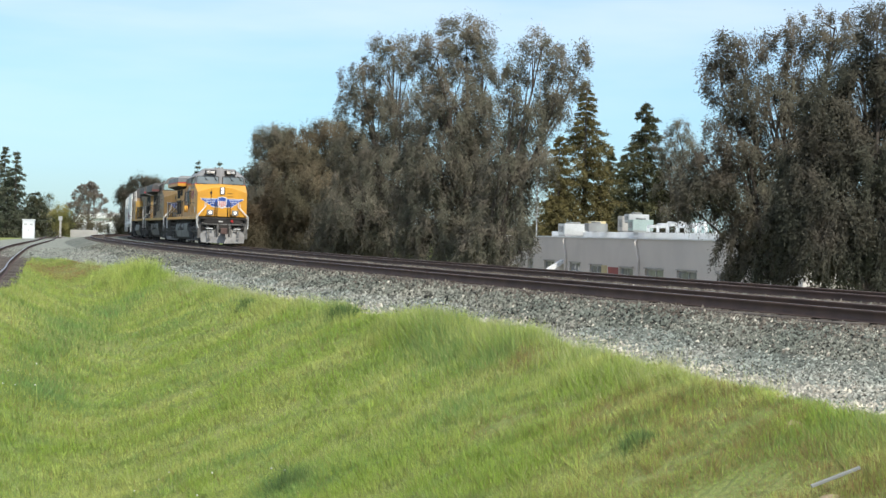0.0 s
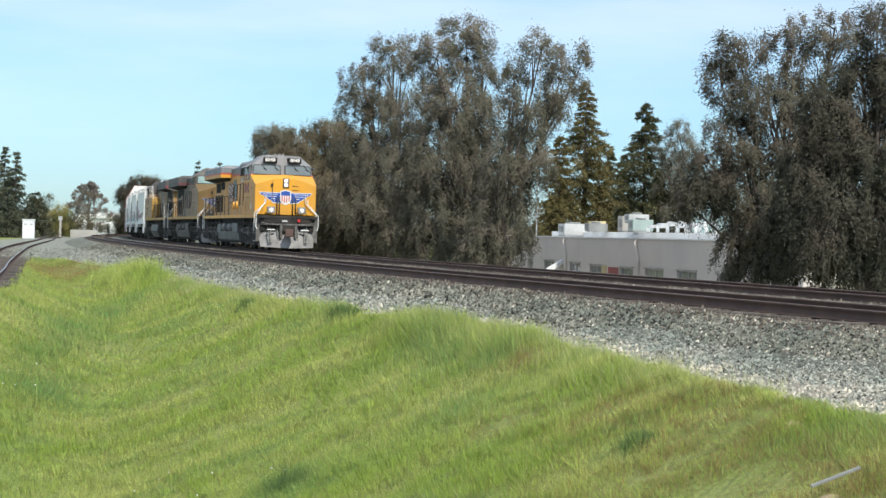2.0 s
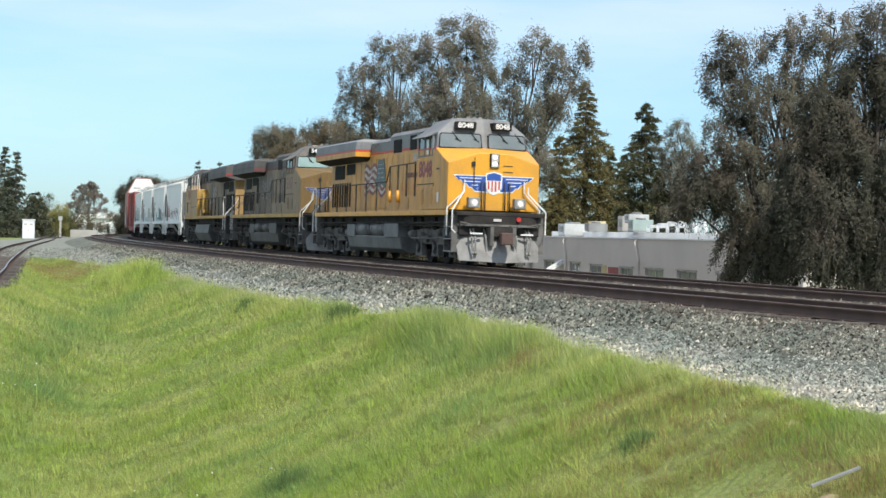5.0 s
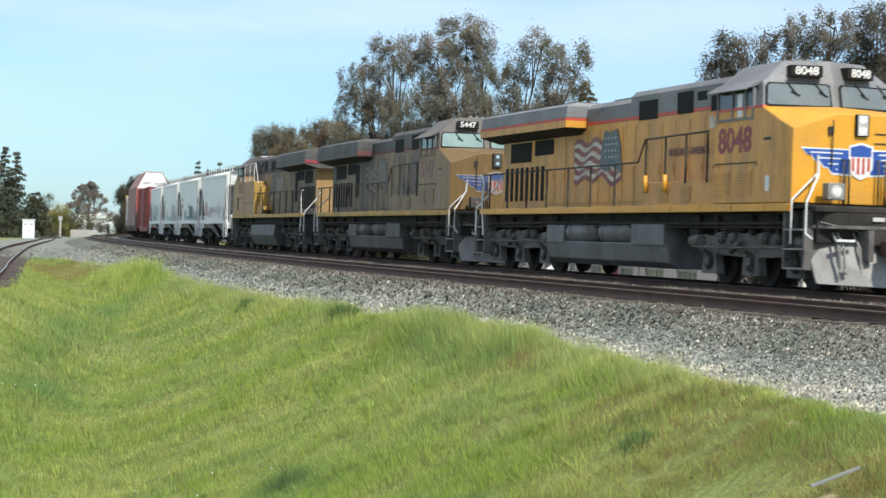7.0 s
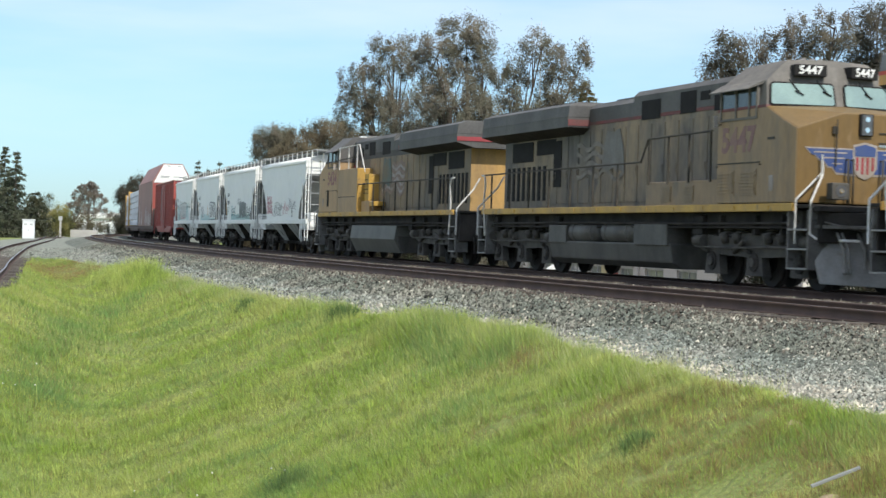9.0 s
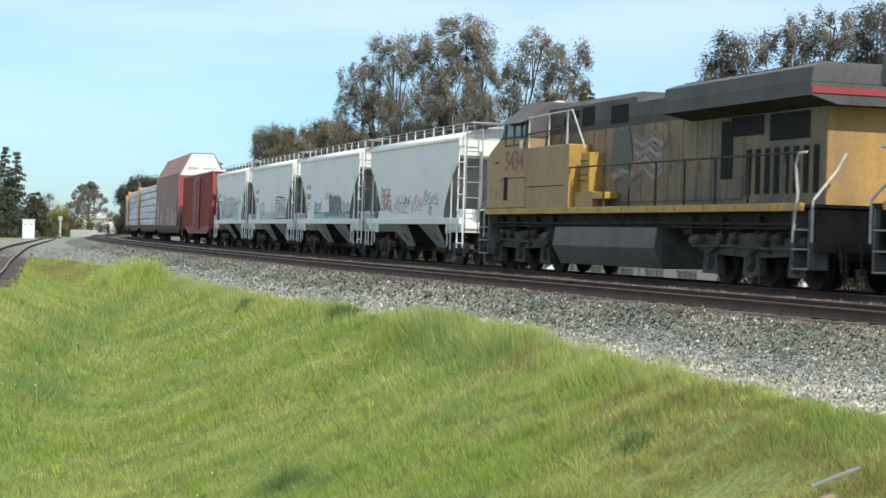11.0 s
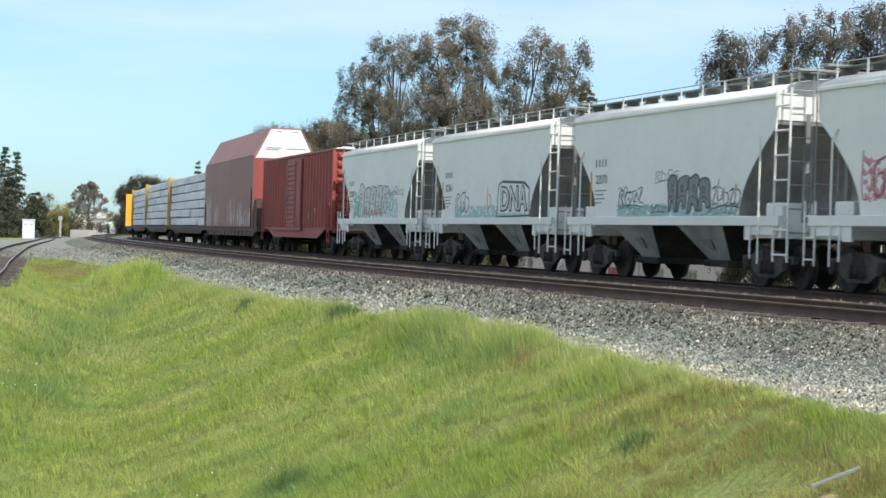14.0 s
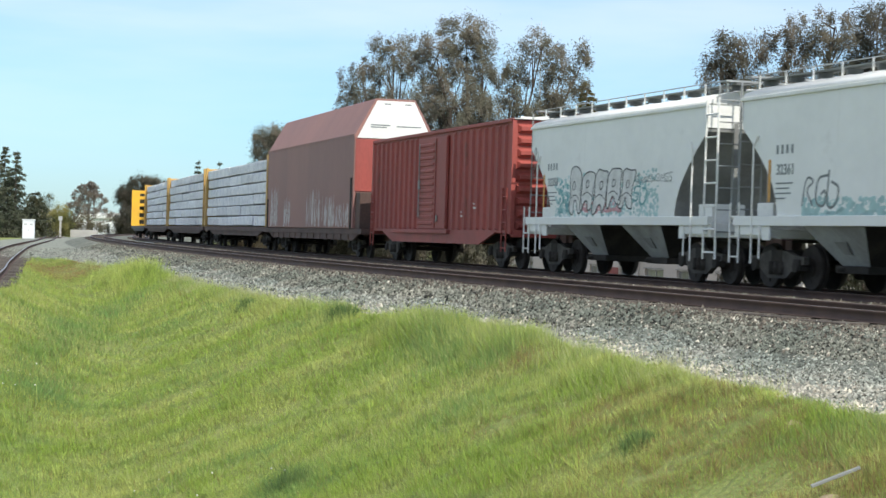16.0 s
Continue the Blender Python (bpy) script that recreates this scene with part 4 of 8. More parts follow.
def loco_truck(thing, x0, turned, mat):
    """A six-wheel truck with its side frames, springs and brake cylinders."""
    bm = bmnew()
    for s in (-1, 1):
        y0, y1 = (s * 1.02, s * 1.20) if s > 0 else (s * 1.20, s * 1.02)
        line = [(-2.75, 0.98), (-2.55, 0.74), (-2.25, 0.72), (-2.36, 0.24), (-1.58, 0.24), (-1.66, 0.66), (-0.33, 0.62), (-0.40, 0.24), (0.40, 0.24), (0.33, 0.62),
                (1.66, 0.66), (1.58, 0.24), (2.36, 0.24), (2.25, 0.72), (2.55, 0.74), (2.75, 0.98), (2.3, 1.10), (1.2, 1.0), (0.5, 1.12), (-0.5, 1.12), (-1.2, 1.0), (-2.3, 1.10)]
        prism(bm, line, "y", y0, y1, 0.0)
        for ax in (-1.97, 0.0, 1.97):
            tube(bm, (ax, s * 1.19, 0.52), (ax, s * 1.23, 0.52), 0.2, seg=14, mi=1)
            tube(bm, (ax, s * 1.22, 0.52), (ax, s * 1.27, 0.52), 0.1, seg=12)
            tube(bm, (ax - 0.55, s * 1.24, 0.85), (ax - 0.1, s * 1.26, 0.72), 0.045, seg=8)
        for ax in (-1.3, -0.7, 0.7, 1.3):
            tube(bm, (ax, s * 1.22, 0.92), (ax, s * 1.30, 1.12), 0.10, seg=10)
            for k in range(4):
                tube(bm, (ax, s * 1.13, 1.0 + k * 0.06), (ax, s * 1.13, 1.03 + k * 0.06), 0.14, seg=10)
        for ax in (-2.45, 2.45):
            tube(bm, (ax - 0.2, s * 1.28, 0.95), (ax + 0.22, s * 1.28, 0.95), 0.13, seg=12)
        pipe(bm, [(-2.6, s * 1.33, 0.82), (-1.0, s * 1.33, 0.80), (1.0, s * 1.33, 0.84), (2.6, s * 1.33, 0.82)], 0.025)
        tube(bm, (-0.9, s * 1.22, 0.72), (-0.2, s * 1.34, 0.98), 0.05, seg=8)
    box(bm, -2.3, 2.3, -0.6, 0.6, 0.62, 0.95, 0.03)
    truck = part("truck", bm, (mat, M_UNDER), thing, "dusty grey six-wheel truck")
    truck.matrix_basis = pose(x0, 0, 0)
    for ax in (-1.97, 0.0, 1.97):
        add_wheelset(truck, ax, 0.535, turned)
    return truck


def handrail(thing, points, posts, r=0.022, mat=None, name="handrail"):
    bm = bmnew()
    pipe(bm, points, r)
    for a, b in posts:
        tube(bm, a, b, r * 1.25, seg=6)
    return part(name, bm, mat or M_HANDRAIL, thing)


def louvre(bm, m, w, h, n, mi=0):
    """Slats of a grille on a face."""
    for k in range(n):
        z = -h / 2 + h * (k + 0.5) / n
        a, b = -w / 2, w / 2
        t = h / n * 0.32
        plate(bm, [(a, z - t), (b, z - t), (b, z + t), (a, z + t)], m, 0.02, mi)


def make_locomotive(number, style, turned, label):
    """style: clean, sooty or tan. The front is at +x; z = 0 is the rail's top."""
    nose_m = {"clean": M_YELLOW, "sooty": M_DIRTYNOSE, "tan": M_CABTAN}[style]
    side_m = {"clean": M_YELLOWSIDE, "sooty": M_DIRTY, "tan": M_OLIVEHOOD}[style]
    cab_m = {"clean": M_YELLOWSIDE, "sooty": M_TANCAB, "tan": M_CABTAN}[style]
    roof_m = {"clean": M_ROOFGREY, "sooty": M_SOOTCAB, "tan": M_GREYTOP}[style]
    stripe_m = {"clean": M_STRIPE, "sooty": M_STRIPEDULL, "tan": M_SOOT}[style]
    truck_m = M_TRUCK if style == "clean" else M_TRUCKDARK
    top_m = M_GREYTOP if style == "sooty" else roof_m
    tank_m = M_TANK if style == "clean" else M_TANKDARK
    rail_m = M_WHITE if style == "clean" else M_RAILWHITE
    blue_m, edge_m = (M_BLUE, M_WHITE) if style == "clean" else (M_WORNBLUE, M_TANFLAG)
    t = tagged(new("locomotive"), label, "locomotive", "locomotives of the train")
    # frame, walkways, sill
    bm = box(bmnew(), -10.2, 9.9, -1.2, 1.2, 1.22, 1.58, 0.03)
    box(bm, -9.7, 9.3, -0.8, 0.8, 0.95, 1.25, 0.03)
    for s in (-1, 1):
        for x, w in ((-9.2, 0.3), (-7.6, 0.12), (-5.9, 0.12), (-4.4, 0.45), (4.3, 0.5), (5.6, 0.1), (7.2, 0.14), (8.4, 0.1)):
            box(bm, x, x + w, s * 1.26 - 0.06, s * 1.26 + 0.06, 1.08, 1.5, 0.02)
        pipe(bm, [(-9.2, s * 1.40, 1.30), (-2, s * 1.40, 1.33), (5, s * 1.40, 1.31), (9, s * 1.40, 1.33)], 0.03)
        pipe(bm, [(-9.2, s * 1.36, 1.22), (9, s * 1.36, 1.24)], 0.022)
    part("frame", bm, M_UNDER, t)
    for s in (-1, 1):
        bm = box(bmnew(), -9.75, 9.3, min(s * 1.44, s * 1.54), max(s * 1.44, s * 1.54), 1.56, 1.72, 0.012)
        for x in np.arange(-8.5, 9.0, 1.52):
            box(bm, x, x + 0.1, s * 1.545 - 0.012, s * 1.545 + 0.012, 1.60, 1.68)
        part("side_sill", bm, M_YELLOW if style == "clean" else M_SILLYELLOW, t, "yellow side sill")
    part("walkway", box(bmnew(), -10.3, 9.9, -1.44, 1.44, 1.62, 1.69, 0.01), M_UNDER, t)
    # nose and lower cab
    bm = hull(bmnew(), mirror_y([(9.35, 1.5, 1.73), (9.35, 1.5, 3.2), (9.35, 0.5, 3.53), (8.08, 1.54, 3.69), (8.34, 0.0, 3.73), (5.9, 1.54, 3.69), (5.9, 1.54, 1.73), (8.9, 1.54, 1.73), (8.9, 1.54, 3.37)]), bevel=0.03)
    for f in bm.faces:
        f.material_index = 1 if abs(f.normal.y) > 0.7 else 0
    nose = part("nose", bm, (nose_m, cab_m), t, "wide yellow nose and lower cab")
    # upper cab
    bm = hull(bmnew(), mirror_y([(8.08, 1.52, 3.66), (7.93, 1.46, 4.22), (7.72, 0.92, 4.68), (8.34, 0.0, 3.70), (8.19, 0.0, 4.22), (7.98, 0.0, 4.69), (5.9, 1.52, 3.66), (5.9, 1.46, 4.22), (5.9, 0.92, 4.66)]), bevel=0.03)
    cab = part("cab", bm, roof_m, t, "grey cab top")
    part("cab_stripe", hull(bmnew(), mirror_y([(8.12, 1.55, 3.66), (8.10, 1.545, 3.72), (5.88, 1.545, 3.72), (5.88, 1.55, 3.66)])), stripe_m, t)
    # windscreens
    tilt = math.atan2(0.15, 0.56)
    for s in (-1, 1):
        m = Matrix.Translation((8.14, s * 0.77, 3.945)) @ Matrix.Rotation(s * 0.17, 4, "Z") @ Matrix.Rotation(-tilt, 4, "Y") @ face_front(0, 0, 0)
        bm = plate(bmnew(), [(-0.70, -0.22), (-0.64, -0.26), (0.64, -0.26), (0.70, -0.22), (0.67, 0.20), (0.61, 0.25), (-0.61, 0.25), (-0.67, 0.20)], m, 0.03)
        part("windscreen_gasket", bm, M_BLACK, cab)
        bm = plate(bmnew(), [(-0.66, -0.20), (-0.62, -0.225), (0.62, -0.225), (0.66, -0.20), (0.635, 0.18), (0.58, 0.215), (-0.58, 0.215), (-0.635, 0.18)], m, 0.04)
        part("windscreen", bm, M_SCREENPALE if style == "sooty" else M_SCREEN, cab)
        for yy in (-0.28, 0.30):
            bm = bmnew()
            a = m @ Vector((yy, 0.30, 0.06))
            b = m @ Vector((yy + 0.22, 0.02, 0.06))
            tube(bm, a, b, 0.012)
            tube(bm, m @ Vector((yy + 0.12, 0.06, 0.06)), m @ Vector((yy + 0.3, -0.03, 0.06)), 0.014)
            part("wiper", bm, M_BLACK, cab)
        bm = box(bmnew(), -0.2, 0.10, -0.34, 0.34, -0.12, 0.12, 0.025)
        board = part("number_board", bm, M_BLACK, cab)
        board.matrix_basis = Matrix.Translation((8.10, s * 0.60, 4.44)) @ Matrix.Rotation(s * 0.17, 4, "Z")
        lettering("number", number, 0.23, M_WHITE, cab, board.matrix_basis @ face_front(0.104, 0, 0), 0.006, 1.08)
        # cab side window, its blind, mirror
        m = face_side(s, 6.85, 3.80, 1.50)
        part("side_window", plate(bmnew(), [(-0.78, -0.30), (0.86, -0.30), (0.80, 0.36), (-0.78, 0.36)], m, 0.035), M_DARKGLASS, cab)
        bm = bmnew()
        for x in (-0.80, -0.1, 0.5, 0.84):
            plate(bm, [(x - 0.03, -0.32), (x + 0.03, -0.32), (x + 0.03, 0.38), (x - 0.03, 0.38)], m, 0.06)
        plate(bm, [(-0.82, -0.35), (0.88, -0.35), (0.88, -0.30), (-0.82, -0.30)], m, 0.06)
        part("window_frame", bm, roof_m, cab)
        if style == "clean":
            part("window_blind", plate(bmnew(), [(0.12, -0.28), (0.34, -0.28), (0.34, 0.2), (0.12, 0.2)], m, 0.045), M_WHITE, cab)
        bm = hull(bmnew(), [(5.85, s * 1.44, 4.17), (7.82, s * 1.44, 4.17), (5.85, s * 1.44, 4.24), (7.82, s * 1.44, 4.24), (5.85, s * 1.74, 4.04), (7.62, s * 1.74, 4.04), (5.85, s * 1.74, 4.06), (7.62, s * 1.74, 4.06)])
        part("window_awning", bm, roof_m, cab)
        bm = box(bmnew(), 6.02, 6.06, s * 1.66 - 0.05, s * 1.66 + 0.05, 3.34, 3.58, 0.01)
        tube(bm, (6.04, s * 1.5, 3.4), (6.04, s * 1.64, 3.4), 0.015)
        part("mirror", bm, M_WHITE if style == "clean" else M_TANFLAG, cab)
        lettering("road_number", number, 0.72, {"clean": M_NUMBER, "sooty": M_NUMBERFADED, "tan": M_NUMBERWORN}[style], t, face_side(s, 6.88, 3.02, 1.542), 0.022, 1.08)
        bm = bmnew()
        for x in (6.35, 7.35):
            m = face_side(s, x, 2.16, 1.54)
            plate(bm, [(-0.40, -0.27), (0.40, -0.27), (0.40, 0.27), (-0.40, 0.27)], m, 0.012)
            louvre(bm, face_side(s, x, 2.16, 1.55), 0.7, 0.46, 7)
        if style == "tan":
            bm.free()
            part("door_opening", box(bmnew(), 7.40, 7.70, s * 1.545 - 0.01, s * 1.545 + 0.01, 1.95, 2.6, 0.01), M_BLACK, t)
        else:
            part("cab_louvre", bm, cab_m, t)
        part("latch_plate", box(bmnew(), 8.32, 8.48, s * 1.545 - 0.006, s * 1.545 + 0.006, 1.97, 2.28), M_WHITE if style == "clean" else M_TANFLAG, t)
        bm = bmnew()
        for x in (5.95, 7.92):
            tube(bm, (x, s * 1.56, 2.5), (x, s * 1.56, 2.52), 0.02)
        box(bm, 5.95, 7.9, s * 1.545 - 0.008, s * 1.545 + 0.008, 2.55, 2.575)
        box(bm, 8.2, 8.5, s * 1.545 - 0.006, s * 1.545 + 0.006, 3.0, 3.05)
        part("panel_seam", bm, M_HANDRAIL, t)
    # front: headlights, emblem, rails, lamps
    bm = box(bmnew(), 9.33, 9.42, -0.15, 0.15, 3.08, 3.52, 0.03)
    head = part("headlight_housing", bm, M_BLACK, t)
    part("reflector", box(bmnew(), 9.41, 9.425, -0.11, 0.11, 3.10, 3.50, 0.0), M_RAILWHITE if style == "clean" else M_REFLECTOR, head)
    for z in (3.2, 3.41):
        part("headlight", tube(bmnew(), (9.41, 0, z), (9.44, 0, z), 0.052, seg=16), M_LAMP if style == "clean" else M_LAMPGLASS, head)
    for s in (-1, 1):
        bm = box(bmnew(), 9.55, 9.80, s * 0.75 - 0.19, s * 0.75 + 0.19, 1.80, 2.13, 0.03)
        lamp = part("ditch_light", bm, M_PLOW if style == "clean" else M_TRUCKDARK, t)
        part("lens", tube(tube(bmnew(), (9.79, s * 0.75, 1.97), (9.81, s * 0.75, 1.97), 0.12, seg=16), (9.81, s * 0.75, 1.97), (9.825, s * 0.75, 1.97), 0.05, seg=16, mi=1), (M_RAILWHITE, M_LAMP) if style == "clean" else (M_REFLECTOR, M_LAMPGLASS), lamp)
        # wings
        def wing(k):
            return [(s * 0.22 * k, 2.80), (s * 1.28, 2.80), (s * 1.16, 2.68), (s * 1.08, 2.68), (s * 0.98, 2.57), (s * 0.90, 2.57), (s * 0.80, 2.46), (s * 0.72, 2.46), (s * 0.62, 2.35), (s * 0.22 * k, 2.33)]
        o = wing(1)
        cy, cz = s * 0.6, 2.62
        big = [(cy + (a - cy) * 1.07, cz + (b - cz) * 1.16) for a, b in o]
        if s < 0:
            o, big = o[::-1], big[::-1]
        part("wing_outline", plate(bmnew(), big, face_front(9.352, 0, 0), 0.006), edge_m, t)
        part("wing", plate(bmnew(), o, face_front(9.354, 0, 0), 0.010), blue_m, t, "blue wing emblem")
        bm = bmnew()
        for k, z in enumerate((2.735, 2.63, 2.52, 2.415)):
            a, b = s * (0.40 + 0.05 * k), s * (1.12 - 0.2 * k)
            plate(bm, [(min(a, b), z - 0.014), (max(a, b), z - 0.014), (max(a, b), z + 0.014), (min(a, b), z + 0.014)], face_front(9.362, 0, 0), 0.006)
        part("feather_line", bm, edge_m, t)
    part("shield_rim", plate(bmnew(), [(-0.27, 2.90), (-0.27, 2.45), (-0.14, 2.28), (0, 2.22), (0.14, 2.28), (0.27, 2.45), (0.27, 2.90), (0, 2.96)], face_front(9.365, 0, 0), 0.006), edge_m, t)
    part("shield_top", plate(bmnew(), [(-0.23, 2.86), (-0.23, 2.68), (0.23, 2.68), (0.23, 2.86), (0, 2.92)], face_front(9.371, 0, 0), 0.006), blue_m, t)
    bm = bmnew()
    for k in range(4):
        y = -0.2 + k * 0.115
        plate(bm, [(y, 2.40 - 0.1 * (1 - abs(k - 1.5) / 1.5)), (y + 0.055, 2.40 - 0.1 * (1 - abs(k - 1.5) / 1.5)), (y + 0.055, 2.66), (y, 2.66)], face_front(9.371, 0, 0), 0.006)
    part("shield_stripe", bm, M_STRIPE if style == "clean" else M_STRIPEWORN, t)
    for y in (-0.42, -0.30, 0.35, 0.50):
        part("nose_grab_bar", tube(tube(bmnew(), (9.46, y, 1.72), (9.46, y, 2.62), 0.022), (9.36, y, 2.6), (9.46, y, 2.6), 0.016), M_HANDRAIL, t)
    part("brake_rod", pipe(bmnew(), [(9.40, -0.66, 2.45), (9.43, -0.66, 3.38)], 0.014), M_HANDRAIL, t)
    part("latch_box", box(bmnew(), 9.36, 9.40, -0.74, -0.62, 3.1, 3.25, 0.01), M_HANDRAIL, t)
    for z in (2.95, 3.14):
        part("grab_iron", box(bmnew(), 9.355, 9.37, 0.3, 0.62, z, z + 0.02), M_HANDRAIL, t)
    for s in (-1, 1):
        bm = pipe(bmnew(), [(9.42, s * 1.52, 0.92), (9.42, s * 1.52, 1.78), (9.44, s * 0.98, 2.32), (9.44, s * 0.98, 2.68)], 0.021)
        part("white_handrail", bm, rail_m, t, "white corner handrail")
        bm = pipe(bmnew(), [(10.18, s * 1.46, 1.02), (10.02, s * 1.52, 1.12), (10.02, s * 1.52, 1.72), (9.62, s * 1.06, 2.28), (9.62, s * 1.06, 2.5)], 0.021)
        part("white_handrail", bm, rail_m, t, "white corner handrail")
        # steps
        bm = bmnew()
        box(bm, 9.05, 9.12, min(s * 1.12, s * 1.50), max(s * 1.12, s * 1.50), 0.42, 1.58)
        box(bm, 9.86, 9.93, min(s * 1.12, s * 1.50), max(s * 1.12, s * 1.50), 0.42, 1.58)
        box(bm, 9.05, 9.93, min(s * 1.08, s * 1.14), max(s * 1.08, s * 1.14), 0.42, 1.58)
        well = part("step_well", bm, M_TRUCK, t)
        for z in (0.42, 0.80, 1.18):
            part("tread", box(bmnew(), 9.10, 9.90, min(s * 1.14, s * 1.52), max(s * 1.14, s * 1.52), z, z + 0.035, 0.006), M_PLOW, well)
        bm = bmnew()
        box(bm, -10.12, -10.05, min(s * 1.12, s * 1.50), max(s * 1.12, s * 1.50), 0.42, 1.58)
        box(bm, -9.45, -9.38, min(s * 1.12, s * 1.50), max(s * 1.12, s * 1.50), 0.42, 1.58)
        box(bm, -10.1, -9.4, min(s * 1.08, s * 1.14), max(s * 1.08, s * 1.14), 0.42, 1.58)
        well = part("step_well", bm, M_TRUCK, t)
        for z in (0.42, 0.80, 1.18):
            part("tread", box(bmnew(), -10.08, -9.42, min(s * 1.14, s * 1.52), max(s * 1.14, s * 1.52), z, z + 0.035, 0.006), M_PLOW, well)
        bm = pipe(bmnew(), [(-9.45, s * 1.52, 0.95), (-9.62, s * 1.52, 1.9), (-9.50, s * 1.52, 2.45), (-9.62, s * 1.52, 2.68), (-9.9, s * 1.5, 2.70)], 0.026)
        part("white_handrail", bm, rail_m, t)
        bm = pipe(bmnew(), [(-10.2, s * 1.50, 0.95), (-10.2, s * 1.50, 1.75), (-10.1, s * 0.95, 2.35), (-10.1, s * 0.75, 2.7)], 0.026)
        part("white_handrail", bm, rail_m, t)
    # pilot and plow
    bm = hull(bmnew(), mirror_y([(9.8, 1.36, 0.98), (9.85, 1.36, 0.72), (10.1, 1.30, 0.16), (10.25, 0.10, 0.98), (10.65, 0.10, 0.12), (9.9, 0.2, 0.98), (9.95, 1.25, 0.16), (9.95, 0.1, 0.14)]), bevel=0.02)
    part("plow", bm, M_PLOW, t, "silver-grey snow plow")
    bm = box(bmnew(), 9.85, 10.05, -1.3, 1.3, 0.95, 1.62, 0.03)
    box(bm, 9.95, 10.2, -1.42, 1.42, 1.55, 1.66, 0.02)
    box(bm, 10.0, 10.45, -0.32, 0.32, 0.92, 1.30, 0.04)
    pilot = part("pilot", bm, M_UNDER, t)
    arc = [(9.88, -1.36), (10.12, -1.16), (10.32, -0.72), (10.42, -0.3), (10.44, 0.0), (10.42, 0.3), (10.32, 0.72), (10.12, 1.16), (9.88, 1.36)]
    part("anticlimber", prism(bmnew(), arc, "z", 1.30, 1.54, 0.012), M_UNDER, t, "curved black anticlimber")
    part("anticlimber_lip", prism(bmnew(), [(a + 0.03, b * 1.02) for a, b in arc], "z", 1.23, 1.30, 0.012), M_TRUCK, t)
    part("number_bar", plate(bmnew(), [(-0.32, -0.05), (-0.06, -0.05), (-0.06, 0.03), (-0.32, 0.03)], face_front(10.455, 0, 1.44), 0.006), M_RAILWHITE, t)
    for s in (-1, 1):
        part("coupler_pocket", box(bmnew(), 10.02, 10.5, s * 0.36 - 0.06, s * 0.36 + 0.06, 0.62, 1.22, 0.02), M_TRUCK, t)
        part("hose_bracket", box(bmnew(), 10.26, 10.34, s * 0.82 - 0.2, s * 0.82 + 0.2, 0.98, 1.03, 0.008), M_WHITE, t)
    for e in (1, -1):
        bm = box(bmnew(), 10.4 * e - 0.35, 10.4 * e + 0.35, -0.13, 0.13, 0.75, 1.03, 0.03)
        hull(bm, [(10.75 * e, y, z) for y in (-0.2, 0.2) for z in (0.68, 1.05)] + [(11.12 * e, y, z) for y in (-0.26, 0.12) for z in (0.68, 1.05)], bevel=0.04)
        part("coupler", bm, M_DECK, t, "rust-brown coupler")
        for y in (-0.95, -0.85, -0.5, 0.5, 0.85, 0.95):
            bm = pipe(bmnew(), [(10.05 * e, y, 1.15), (10.32 * e, y, 0.85), (10.34 * e, y * 0.97, 0.45)], 0.028)
            tube(bm, (10.34 * e, y * 0.97, 0.45), (10.35 * e, y * 0.97, 0.36), 0.04)
            part("air_hose", bm, M_PLOW if e > 0 else M_UNDER, t)
    for s in (-1, 1):
        bm = pipe(bmnew(), [(10.2, s * 1.3, 1.35), (10.2, s * 0.5, 1.2), (10.34, s * 0.3, 1.1), (10.4, s * 0.12, 1.05)], 0.017)
        part("uncoupling_lever", bm, M_TRUCK, t)
    part("marker_lamp", tube(bmnew(), (10.38, 0.5, 1.47), (10.46, 0.5, 1.47), 0.075, seg=12), M_REDLAMP, t)
    bm = box(bmnew(), -10.25, -10.0, -1.42, 1.42, 0.75, 1.60, 0.03)
    part("rear_pilot", bm, M_UNDER, t)
    # hood
    bm = box(bmnew(), -9.6, 5.92, -0.90, 0.90, 1.68, 3.86, 0.02)
    for f in bm.faces:
        f.material_index = 1 if f.normal.x < -0.9 else 0
    hood = part("hood", bm, (side_m, M_YELLOWSIDE if style == "clean" else M_REARTAN), t, "long hood with access doors")
    part("hood_stripe", box(bmnew(), -9.61, 5.92, -0.906, 0.906, 3.86, 3.94), stripe_m, t)
    part("hood_roof", prism(bmnew(), [(-0.90, 3.94), (0.90, 3.94), (0.90, 4.28), (0.72, 4.42), (-0.72, 4.42), (-0.90, 4.28)], "x", -9.6, 0.0), top_m, t)
    part("raised_roof", prism(bmnew(), [(-0.905, 3.945), (0.905, 3.945), (0.905, 4.42), (0.78, 4.55), (-0.78, 4.55), (-0.905, 4.42)], "x", -0.16, 5.94), top_m, t)
    if style == "tan":
        part("grey_band", box(bmnew(), -3.04, 5.915, -0.909, 0.909, 3.56, 3.858), M_SOOT, t, "sooty grey band above the stripe")
        part("low_stripe", box(bmnew(), -3.04, 5.915, -0.908, 0.908, 3.46, 3.559), M_STRIPEWORN, t)
